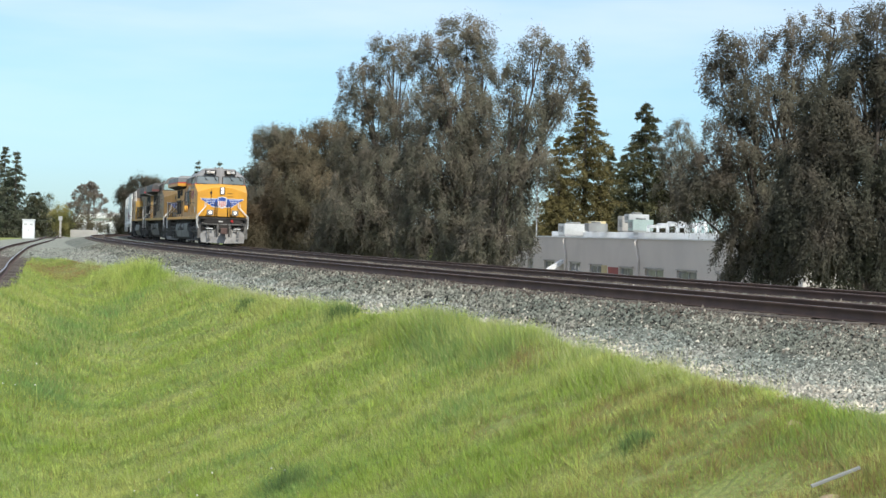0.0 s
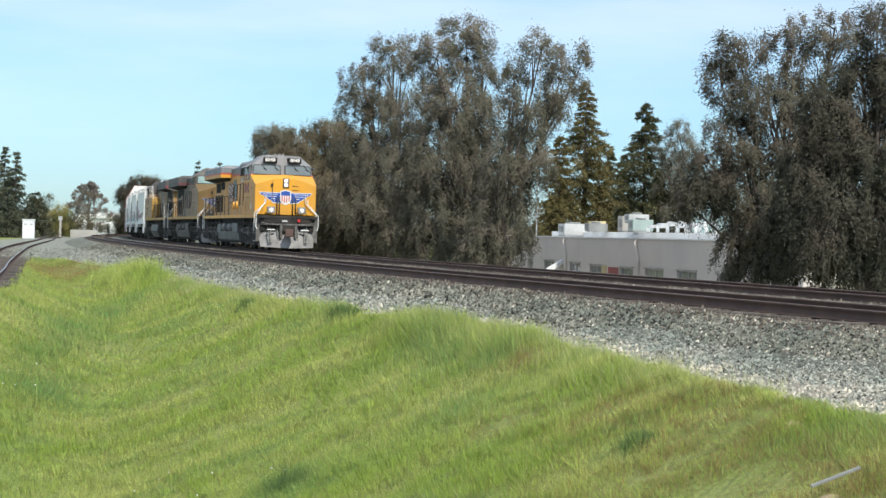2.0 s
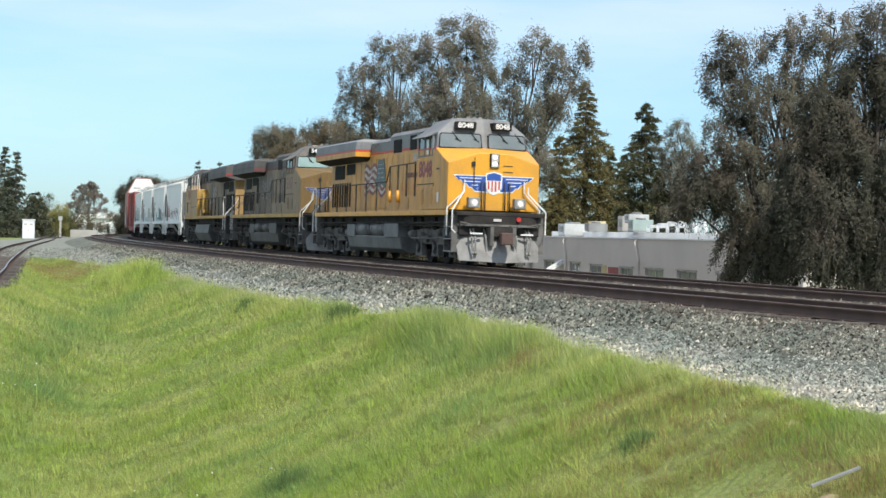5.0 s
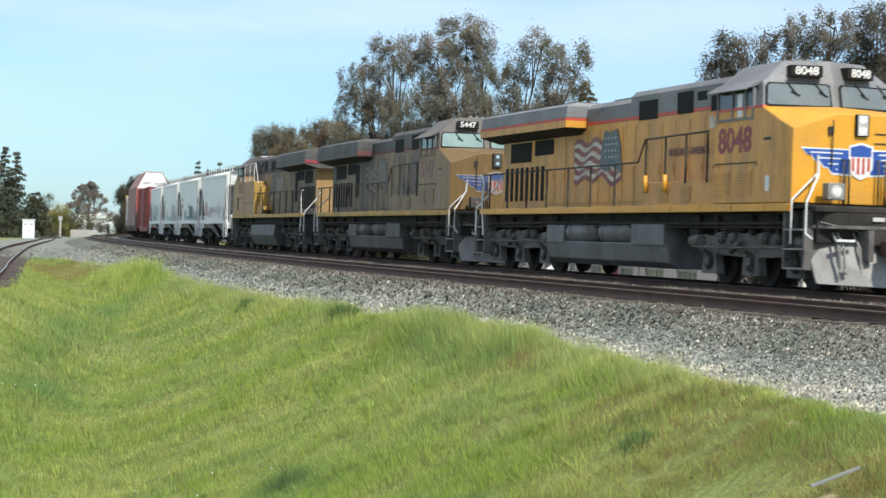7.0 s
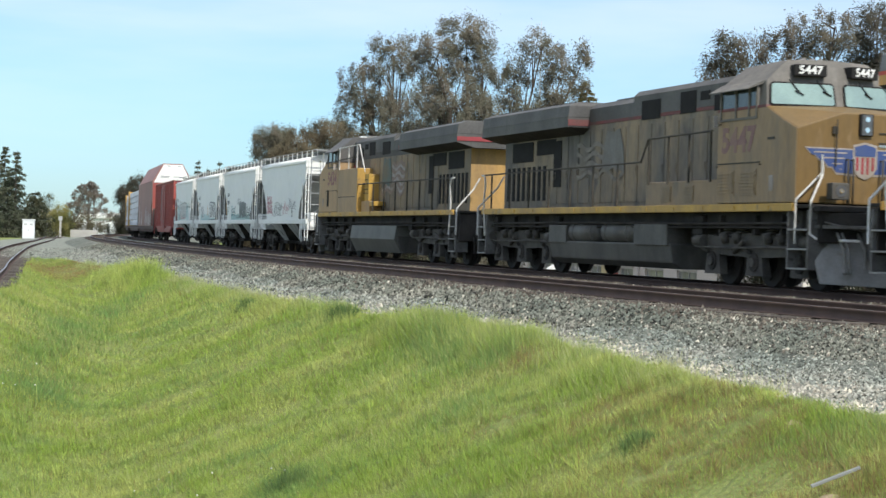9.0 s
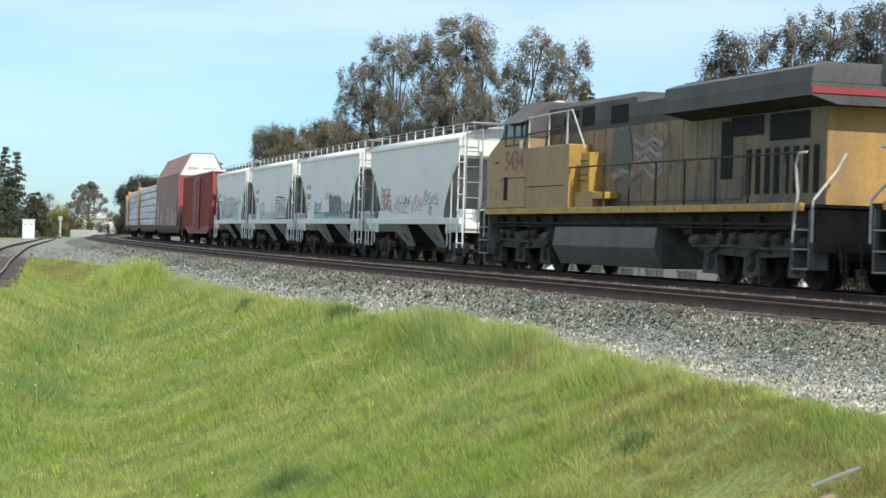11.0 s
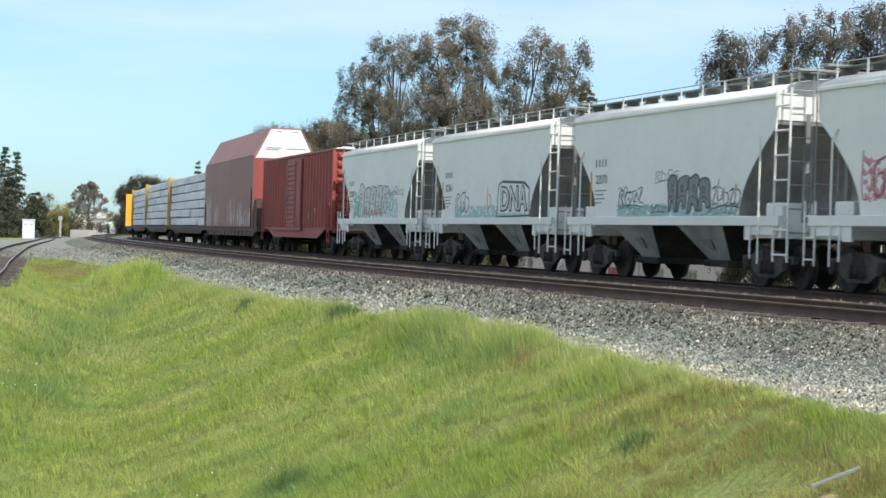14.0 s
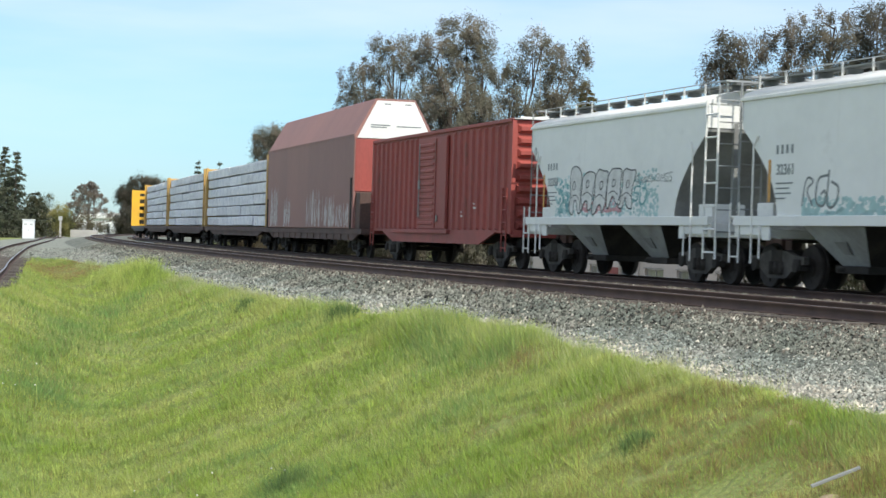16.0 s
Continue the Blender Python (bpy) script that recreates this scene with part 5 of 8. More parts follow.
    for s in (-1, 1):
        for x, w, z, h in ((0.9, 1.1, 4.05, 0.46), (3.0, 0.85, 4.1, 0.5), (3.9, 0.5, 4.2, 0.2), (4.55, 0.35, 4.0, 0.35)):
            bm = plate(bmnew(), [(x - w / 2, z - h / 2), (x + w / 2, z - h / 2), (x + w / 2, z + h / 2), (x - w / 2, z + h / 2)] if s < 0 else [(-x - w / 2, z - h / 2), (-x + w / 2, z - h / 2), (-x + w / 2, z + h / 2), (-x - w / 2, z + h / 2)], face_side(s, 0, 0, 0.905), 0.012)
            part("vent_grille", bm, M_BLACK, t)
        # doors of the hood
        for x in np.arange(-6.0, 5.5, 0.78):
            bm = box(bmnew(), x, x + 0.72, s * 0.905 - 0.012, s * 0.905 + 0.012, 1.85, 3.72, 0.006)
            box(bm, x + 0.6, x + 0.66, s * 0.925 - 0.012, s * 0.925 + 0.012, 2.5, 2.72)
            part("hood_door", bm, side_m, t)
        for x in np.arange(-9.3, -6.2, 0.42):
            part("air_slot", box(bmnew(), x, x + 0.2, s * 0.91 - 0.012, s * 0.91 + 0.012, 1.95, 2.9), M_BLACK, t)
        part("radiator_intake", box(bmnew(), -8.9, -7.2, s * 0.91 - 0.012, s * 0.91 + 0.012, 3.05, 3.6), M_BLACK, t)
        part("radiator_intake", box(bmnew(), -6.9, -5.4, s * 0.91 - 0.012, s * 0.91 + 0.012, 3.2, 3.62), M_BLACK, t)
        # lower equipment boxes beside the hood
        bm = box(bmnew(), 1.95, 5.92, min(s * 0.9, s * 1.44), max(s * 0.9, s * 1.44), 1.69, 2.26, 0.02)
        for x in (3.1, 4.3):
            louvre(bm, face_side(s, x, 1.98, 1.445), 0.55, 0.36, 5)
        if style == "tan":
            bm.free()
            part("side_cabinet", box(bmnew(), 2.75, 5.915, min(s * 0.91, s * 1.53), max(s * 0.91, s * 1.53), 1.70, 3.36, 0.025), cab_m, t, "tall tan cabinet behind the cab")
            part("cabinet_edge", box(bmnew(), 2.70, 2.75, min(s * 0.95, s * 1.535), max(s * 0.95, s * 1.535), 1.70, 3.34, 0.01), M_SILLYELLOW, t, "yellow cabinet edge")
            part("panel_seam", box(bmnew(), 3.0, 5.8, s * 1.534 - 0.006, s * 1.534 + 0.006, 2.28, 2.305), M_HANDRAIL, t)
            part("step_box", box(bmnew(), 1.45, 2.69, min(s * 0.91, s * 1.36), max(s * 0.91, s * 1.36), 1.70, 2.12, 0.02), cab_m, t)
            part("ladder_panel", box(bmnew(), 1.85, 2.45, min(s * 0.91, s * 1.30), max(s * 0.91, s * 1.30), 2.125, 3.12, 0.02), M_SILLYELLOW, t, "worn yellow ladder panel")
            part("yellow_step", box(bmnew(), 0.75, 1.44, min(s * 0.95, s * 1.36), max(s * 0.95, s * 1.36), 1.93, 2.10, 0.015), M_SILLYELLOW, t)
            for z in (2.4, 2.55, 2.75, 2.9):
                part("grab_iron", pipe(bmnew(), [(1.95, s * 1.30, z), (1.95, s * 1.37, z), (2.3, s * 1.37, z), (2.3, s * 1.30, z)], 0.014), M_HANDRAIL, t)
            handrail(t, [(6.0, s * 1.50, 4.18), (2.62, s * 1.50, 4.22), (1.65, s * 1.50, 3.18)], [((x, s * 1.50, 3.36), (x, s * 1.50, 4.2)) for x in (5.85, 4.3, 2.95)], mat=M_RAILWHITE)
            handrail(t, [(6.0, s * 1.50, 3.74), (2.95, s * 1.50, 3.78)], [], mat=M_HANDRAIL)
        else:
            part("equipment_box", bm, cab_m, t)
        if style != "clean":
            part("dark_doorway", box(bmnew(), -5.5, -4.95, s * 0.925 - 0.012, s * 0.925 + 0.012, 2.3, 3.55), M_BLACK, t)
        # handrails of the walkway
        xs = list(np.arange(-9.0, 1.9, 1.56))
        top_line = [(2.72, s * 1.50, 2.74)] if style == "tan" else [(1.75, s * 1.50, 2.74), (2.15, s * 1.50, 3.26), (5.55, s * 1.50, 3.30)]
        handrail(t, [(-9.62, s * 1.50, 2.70), *top_line],
                 [((x, s * 1.50, 1.7), (x, s * 1.50, 2.72)) for x in xs] + [((x, s * 1.50, 2.2), (x, s * 1.50, 3.27)) for x in ((2.2, 3.3, 4.4, 5.5) if style != "tan" else ())])
        m = face_side(s, -0.25 if style == "tan" else -2.2, 2.95, 0.93)
        sg = 1 if s < 0 else -1
        for k in range(9):
            z0 = 0.52 - k * 0.118
            bm = bmnew()
            n = 24
            for i in range(n):
                u0, u1 = i / n, (i + 1) / n
                x0, x1 = -1.6 + 3.2 * u0, -1.6 + 3.2 * u1
                if k < 5 and (x0 * sg) > 0.25:
                    continue
                w0, w1 = (0.075 * math.sin(u * 17 + 0.5 * k) - 0.16 * u * u * (k / 8) * math.sin(u * 9) for u in (u0, u1))
                plate(bm, [(x0, z0 - 0.118 + w0), (x1, z0 - 0.118 + w1), (x1, z0 + w1), (x0, z0 + w0)], m, 0.006)
            if style == "sooty" and k % 2 == 0:
                bm.free()
                continue
            part("flag_stripe", bm, M_TRACE if style == "sooty" else (M_FLAGRED, M_FLAGWHITE)[k % 2] if style == "clean" else (M_TANFLAGRED, M_TANFLAG)[k % 2], t)
        bm = plate(bmnew(), [(0.18 * sg, -0.22), (0.6 * sg, -0.32), (1.0 * sg, -0.20), (1.64 * sg, -0.38), (1.5 * sg, 0.3), (1.28 * sg, 0.74), (0.9 * sg, 0.66), (0.45 * sg, 0.72), (0.3 * sg, 0.35)][::sg], m, 0.012)
        part("flag_canton", bm, M_TRACEBLUE if style == "sooty" else M_FLAGBLUE if style == "clean" else M_TEALTRACE, t, "faded blue flag field on the hood")
        if style != "clean":
            continue
        lettering("slogan", "BUILDING AMERICA", 0.24, M_NUMBERFADED, t, face_side(s, 3.3, 2.97, 0.93), 0.004, 1.02)
        star_rng = random.Random(5)
        bm = bmnew()
        for r_, z in enumerate((0.52, 0.36, 0.20, 0.04)):
            for c_ in range(4):
                sx = (0.52 + 0.22 * c_ + 0.06 * (r_ % 2)) * sg
                plate(bm, [(sx + 0.035 * math.cos(q * 1.2566), z + 0.035 * math.sin(q * 1.2566)) for q in range(5)], face_side(s, -2.2, 2.95, 0.944), 0.003)
        tagged(part("flag_star", bm, M_FLAGWHITE, t), kind="stuff")
        m = face_side(s, 5.5, 2.95, 0.93)
        crest = part("shield_decal", plate(bmnew(), [(-0.15, 0.40), (-0.15, -0.22), (0, -0.36), (0.15, -0.22), (0.15, 0.40), (0, 0.46)], m, 0.004), M_FLAGWHITE, t, "small striped shield decal")
        part("shield_top", plate(bmnew(), [(-0.14, 0.39), (-0.14, 0.12), (0.14, 0.12), (0.14, 0.39), (0, 0.44)], m, 0.008), M_BLUE, crest)
        for q in range(3):
            part("shield_stripe", plate(bmnew(), [(-0.12 + 0.1 * q, -0.2), (-0.07 + 0.1 * q, -0.2), (-0.07 + 0.1 * q, 0.10), (-0.12 + 0.1 * q, 0.10)], m, 0.008), M_STRIPE, crest)
        for x in (2.2, 3.3):
            part("rail_sleeve", tube(bmnew(), (x, s * 1.50, 2.02), (x, s * 1.50, 2.42), 0.05, seg=8), M_YELLOW, t, "yellow lower end of the handrail post")
    # radiator wings
    def wing_section(z0, z1, y, y_in):
        return mirror_y([(-10.0, y, z0), (-10.0, y, z1), (-3.05, y, z0), (-3.05, y, z1), (-10.0, y_in, z1)])
    low_m = side_m if style == "clean" else top_m
    bm = hull(bmnew(), mirror_y([(-10.0, 1.50, 3.80), (-10.0, 1.50, 3.98), (-3.05, 1.50, 3.80), (-3.05, 1.50, 3.98), (-10.0, 0.92, 3.64), (-3.4, 0.92, 3.64)]))
    for f in bm.faces:
        f.material_index = 1 if f.normal.z < -0.3 else (2 if f.normal.x > 0.7 else 0)
    rad = part("radiator_wing", bm, (low_m, M_UNDER, M_YELLOW if style == "clean" else top_m), t, "overhanging radiator housing")
    part("radiator_stripe", hull(bmnew(), wing_section(3.98, 4.05, 1.505, 1.0)), stripe_m if style == "clean" else top_m, rad)
    bm = hull(bmnew(), mirror_y([(-10.0, 1.50, 4.05), (-10.0, 1.46, 4.36), (-3.05, 1.50, 4.05), (-3.05, 1.46, 4.36), (-10.0, 1.2, 4.46), (-3.1, 1.2, 4.46)]), bevel=0.02)
    part("radiator_top", bm, top_m, rad)
    if style != "clean":
        part("radiator_end_stripe", box(bmnew(), -3.06, -3.03, -1.5, 1.5, 3.84, 4.0), M_STRIPEDULL if style == "sooty" else M_STRIPEWORN, rad)
        part("radiator_rear_stripe", box(bmnew(), -10.02, -9.99, -1.5, 1.5, 3.84, 3.97), M_STRIPEWORN, rad)
    bm = bmnew()
    for x in np.arange(-9.7, -3.3, 0.32):
        box(bm, x, x + 0.2, -1.15, 1.15, 4.46, 4.49)
    part("radiator_shutter", bm, M_SOOT, rad)
    # roof details
    bm = box(bmnew(), -2.6, -1.3, -0.35, 0.35, 4.42, 4.53, 0.02)
    box(bm, -0.9, -0.3, -0.3, 0.3, 4.42, 4.50, 0.02)
    part("exhaust_stack", bm, M_SOOT, t)
    bm = bmnew()
    for y in (-0.2, 0.0, 0.2):
        tube(bm, (6.6, y, 4.72), (7.1, y, 4.74), 0.03, 0.07, seg=10)
    box(bm, 6.5, 6.6, -0.3, 0.3, 4.66, 4.76)
    part("air_horn", bm, M_PLOW, t)
    bm = box(bmnew(), 6.9, 7.25, -0.62, -0.42, 4.67, 4.72, 0.02)
    part("antenna_dome", box(bmnew(), 6.2, 6.5, 0.35, 0.6, 4.67, 4.72, 0.02), M_WHITE, t)
    part("antenna_dome", bm, M_WHITE, t)
    # tank and air reservoirs
    bm = prism(bmnew(), [(-1.38, 0.86), (-1.30, 0.42), (-1.05, 0.28), (1.05, 0.28), (1.30, 0.42), (1.38, 0.86)], "x", *((-2.75, 3.95) if style == "tan" else (-4.5, 3.25)), 0.04)
    box(bm, *((-2.7, 3.9) if style == "tan" else (-4.4, 3.1)), -0.95, 0.95, 0.84, 1.22)
    tank = part("fuel_tank", bm, tank_m, t, "grimy grey fuel tank")
    for s in (-1, 1):
        if style == "tan":
            part("tank_side", prism(bmnew(), [(s * 0.9, 1.22), (s * 1.40, 1.22), (s * 1.47, 0.74), (s * 1.22, 0.27), (s * 0.9, 0.27)], "x", -2.7, 3.9, 0.015), M_TANKOLIVE, tank, "smooth olive-grey tank side")
            continue
        for a, b in ((-3.1, -1.12), (-0.92, 1.12)):
            zc, r = 1.10, 0.265
            bm = tube(bmnew(), (a + 0.12, s * 1.16, zc), (b - 0.12, s * 1.16, zc), r, seg=22)
            tube(bm, (a, s * 1.16, zc), (a + 0.12, s * 1.16, zc), r * 0.6, r, seg=22)
            tube(bm, (b - 0.12, s * 1.16, zc), (b, s * 1.16, zc), r, r * 0.6, seg=22)
            for x in (a + 0.35, b - 0.40):
                tube(bm, (x, s * 1.16, zc), (x + 0.05, s * 1.16, zc), r + 0.01, seg=22)
                box(bm, x - 0.02, x + 0.07, s * 1.16 - 0.08, s * 1.16 + 0.08, 0.80, 0.95)
            part("air_reservoir", bm, tank_m, tank, "silver-grey air tank")
        part("battery_box", box(bmnew(), 1.25, 3.15, min(s * 0.95, s * 1.42), max(s * 0.95, s * 1.42), 0.80, 1.30, 0.03), tank_m, tank)
        part("filter_box", box(bmnew(), -4.46, -3.2, min(s * 0.95, s * 1.41), max(s * 0.95, s * 1.41), 0.8, 1.27, 0.03), tank_m, tank)
    for x in (-7.1, 7.1):
        loco_truck(t, x, turned, truck_m)
    return t


# ---------------------------------------------------------------- freight cars
def freight_truck(thing, x0):
    """A four-wheel truck with cast side frames."""
    bm = bmnew()
    for s in (-1, 1):
        line = [(-1.12, 0.52), (-1.12, 0.66), (-0.75, 0.68), (-0.35, 0.78), (0.35, 0.78), (0.75, 0.68), (1.12, 0.66), (1.12, 0.52), (0.8, 0.46), (0.38, 0.22), (-0.38, 0.22), (-0.8, 0.46)]
        prism(bm, line, "y", min(s * 0.98, s * 1.10), max(s * 0.98, s * 1.10), mi=1)
        for ax in (-0.87, 0.87):
            box(bm, ax - 0.13, ax + 0.13, s * 1.05 - 0.1, s * 1.05 + 0.1, 0.38, 0.62, 0.03)
            tube(bm, (ax, s * 1.12, 0.46), (ax, s * 1.17, 0.46), 0.11, seg=10)
        for ax in (-0.2, 0, 0.2):
            tube(bm, (ax, s * 1.10, 0.30), (ax, s * 1.10, 0.56), 0.075, seg=8)
    box(bm, -0.22, 0.22, -1.12, 1.12, 0.55, 0.80, 0.03)
    truck = part("truck", bm, (M_UNDER, M_TRUCKDARK), thing, "dusty dark four-wheel truck")
    truck.matrix_basis = pose(x0, 0, 0)
    for ax in (-0.87, 0.87):
        add_wheelset(truck, ax, 0.457)
    return truck


def car_ends(thing, half):
    for e in (-1, 1):
        bm = box(bmnew(), min(e * half, e * (half + 0.35)), max(e * half, e * (half + 0.35)), -0.12, 0.12, 0.74, 1.0, 0.03)
        hull(bm, [(e * (half + 0.3), y, z) for y in (-0.2, 0.2) for z in (0.68, 1.05)] + [(e * (half + 0.62), y, z) for y in (-0.25, 0.12) for z in (0.68, 1.05)], bevel=0.04)
        part("coupler", bm, M_DECK, thing)
        part("air_hose", pipe(bmnew(), [(e * half, 0.4, 0.8), (e * (half + 0.3), 0.4, 0.5), (e * (half + 0.5), 0.35, 0.42)], 0.03), M_UNDER, thing)


def ladder(thing, x0, x1, y, z0, z1, n, mat, r=0.022, along="x"):
    bm = bmnew()
    if along == "x":
        tube(bm, (x0, y, z0), (x0, y, z1), r, seg=6)
        tube(bm, (x1, y, z0), (x1, y, z1), r, seg=6)
        for k in range(n):
            z = z0 + (z1 - z0) * (k + 0.3) / n
            tube(bm, (x0, y, z), (x1, y, z), r * 0.8, seg=6)
    else:
        tube(bm, (y, x0, z0), (y, x0, z1), r, seg=6)
        tube(bm, (y, x1, z0), (y, x1, z1), r, seg=6)
        for k in range(n):
            z = z0 + (z1 - z0) * (k + 0.3) / n
            tube(bm, (y, x0, z), (y, x1, z), r * 0.8, seg=6)
    return part("ladder", bm, mat, thing)


def rounded(points, closed, rounds=2):
    """Cut the corners of a line, so that it runs like a drawn one."""
    for _ in range(rounds):
        pairs = list(zip(points, points[1:] + points[:1])) if closed else list(zip(points[:-1], points[1:]))
        out = [] if closed else [points[0]]
        for (ax, az), (bx, bz) in pairs:
            out += [(ax * 0.75 + bx * 0.25, az * 0.75 + bz * 0.25), (ax * 0.25 + bx * 0.75, az * 0.25 + bz * 0.75)]
        points = out if closed else out + [points[-1]]
    return points


def stroke(bm, points, m, thick, lift=0.003):
    """A sprayed line of even width along points on a face."""
    for (ax, az), (bx, bz) in zip(points[:-1], points[1:]):
        dx, dz = bx - ax, bz - az
        ln = math.hypot(dx, dz)
        if ln < 0.004:
            continue
        ux, uz = dx / ln * thick * 0.3, dz / ln * thick * 0.3
        nx, nz = -dz / ln * thick / 2, dx / ln * thick / 2
        plate(bm, [(ax - ux - nx, az - uz - nz), (bx + ux - nx, bz + uz - nz), (bx + ux + nx, bz + uz + nz), (ax - ux + nx, az - uz + nz)], m, lift)


def scribble(thing, side, y, x0, x1, z0, z1, mat, seed, strokes, thick=0.034, name="sprayed_tag"):
    """Loose curling spray strokes of no letters on a car's side."""
    rng = random.Random(seed)
    bm = bmnew()
    m = face_side(side, 0, 0, y)
    sg = 1 if side < 0 else -1
    w = (x1 - x0) / strokes
    h = z1 - z0
    for k in range(strokes):
        cx, base = x0 + w * (k + 0.5), z0 + h * rng.uniform(0, 0.18)
        tall = h * rng.uniform(0.5, 0.85)
        shape = rng.choice((((-0.4, 1), (-0.4, 0), (0.3, 0.1), (0.45, 0.6), (-0.2, 0.75)), ((0.4, 0.9), (-0.4, 0.8), (-0.35, 0.1), (0.4, 0), (0.35, 0.5), (0, 0.45)), ((-0.45, 0), (-0.1, 1), (0.15, 0.1), (0.45, 0.95)),
                            ((-0.4, 0.9), (0.4, 1), (-0.3, 0.05), (0.45, 0.1)), ((0.4, 0.85), (-0.2, 1), (-0.35, 0.55), (0.35, 0.45), (0.2, 0), (-0.4, 0.1)), ((-0.4, 0), (-0.35, 0.95), (0.4, 0.8), (-0.25, 0.5), (0.45, 0))))
        pts = [(sg * (cx + (a + 0.15 * (b - 0.5) + rng.uniform(-0.07, 0.07)) * w * 1.05), base + tall * (b + rng.uniform(-0.08, 0.08))) for a, b in shape]
        stroke(bm, rounded(pts, False), m, thick * rng.uniform(0.7, 1.05))
    if strokes > 3:
        stroke(bm, rounded([(sg * x0, z0 - 0.02), (sg * (x0 * 0.5 + x1 * 0.5), z0 + 0.06), (sg * x1, z0 - 0.01)], False), m, thick * 0.6)
    return tagged(part(name, bm, mat, thing), kind="stuff")


def block_letters(thing, side, y, x0, x1, z0, z1, fill, line, seed, n):
    """Fat sprayed shapes, filled and outlined, of no letters."""
    rng = random.Random(seed)
    sg = 1 if side < 0 else -1
    bf, bl = bmnew(), bmnew()
    mf, ml = face_side(side, 0, 0, y), face_side(side, 0, 0, y + 0.003)
    w = (x1 - x0) / n
    for k in range(n):
        cx, cz = x0 + w * (k + 0.5), (z0 + z1) / 2 + rng.uniform(-0.06, 0.06)
        hw, hh = w * rng.uniform(0.50, 0.62), (z1 - z0) / 2 * rng.uniform(0.8, 1.06)
        lean = rng.uniform(-0.05, 0.16)
        o = []
        for ux, uz in ((-1, -0.9), (-0.4, -1), (-0.25, -0.45), (0.2, -0.5), (0.35, -1), (1, -0.85), (0.75, 0.0), (1.0, 0.85), (0.3, 1.0), (-0.5, 0.95), (-0.95, 0.6), (-0.7, 0)):
            o.append((sg * (cx + (ux + rng.uniform(-0.2, 0.2)) * hw + lean * uz), cz + (uz + rng.uniform(-0.16, 0.16)) * hh))
        o = rounded(o if sg > 0 else o[::-1], True)
        plate(bf, o, mf, 0.001 + 0.0003 * k)
        stroke(bl, o + o[:1], ml, 0.034, 0.001 + 0.0003 * (k % 4))
        c = rng.uniform(-0.2, 0.2)
        hole = rounded([(sg * (cx + c * hw + a * hw * 0.22), cz + (0.25 + b * 0.2) * hh) for a, b in ((-1, -1), (1, -0.7), (0.9, 1), (-0.8, 0.8))], True)
        stroke(bl, hole + hole[:1], ml, 0.028, 0.001 + 0.0003 * (k % 4))
        stroke(bl, rounded([(sg * (cx - 0.7 * hw), cz - 0.3 * hh), (sg * cx, cz - 0.1 * hh), (sg * (cx + 0.6 * hw), cz - 0.35 * hh)], False), ml, 0.022, 0.001 + 0.0003 * (k % 4))
    tagged(part("sprayed_shape", bf, fill, thing), kind="stuff")
    tagged(part("sprayed_outline", bl, line, thing), kind="stuff")


def fill_blob(thing, side, y, x0, x1, z0, z1, mat, seed, name="sprayed_patch"):
    """Cloudy fill behind a spray tag: many small patches, thinner towards its edge."""
    rng = random.Random(seed)
    bm = bmnew()
    m = face_side(side, 0, 0, y)
    sg = 1 if side < 0 else -1
    for k in range(int(95 * (x1 - x0))):
        cx, cz, r = rng.uniform(x0, x1), z0 + (z1 - z0) * rng.random() ** 1.4, rng.uniform(0.015, 0.075)
        n = 7
        plate(bm, [(sg * cx + 1.3 * r * rng.uniform(0.6, 1.1) * math.cos(i * 2 * math.pi / n), cz + r * rng.uniform(0.6, 1.1) * math.sin(i * 2 * math.pi / n)) for i in range(n)], m, 0.0006 + 0.0002 * (k % 4))
    return tagged(part(name, bm, mat, thing), kind="stuff")


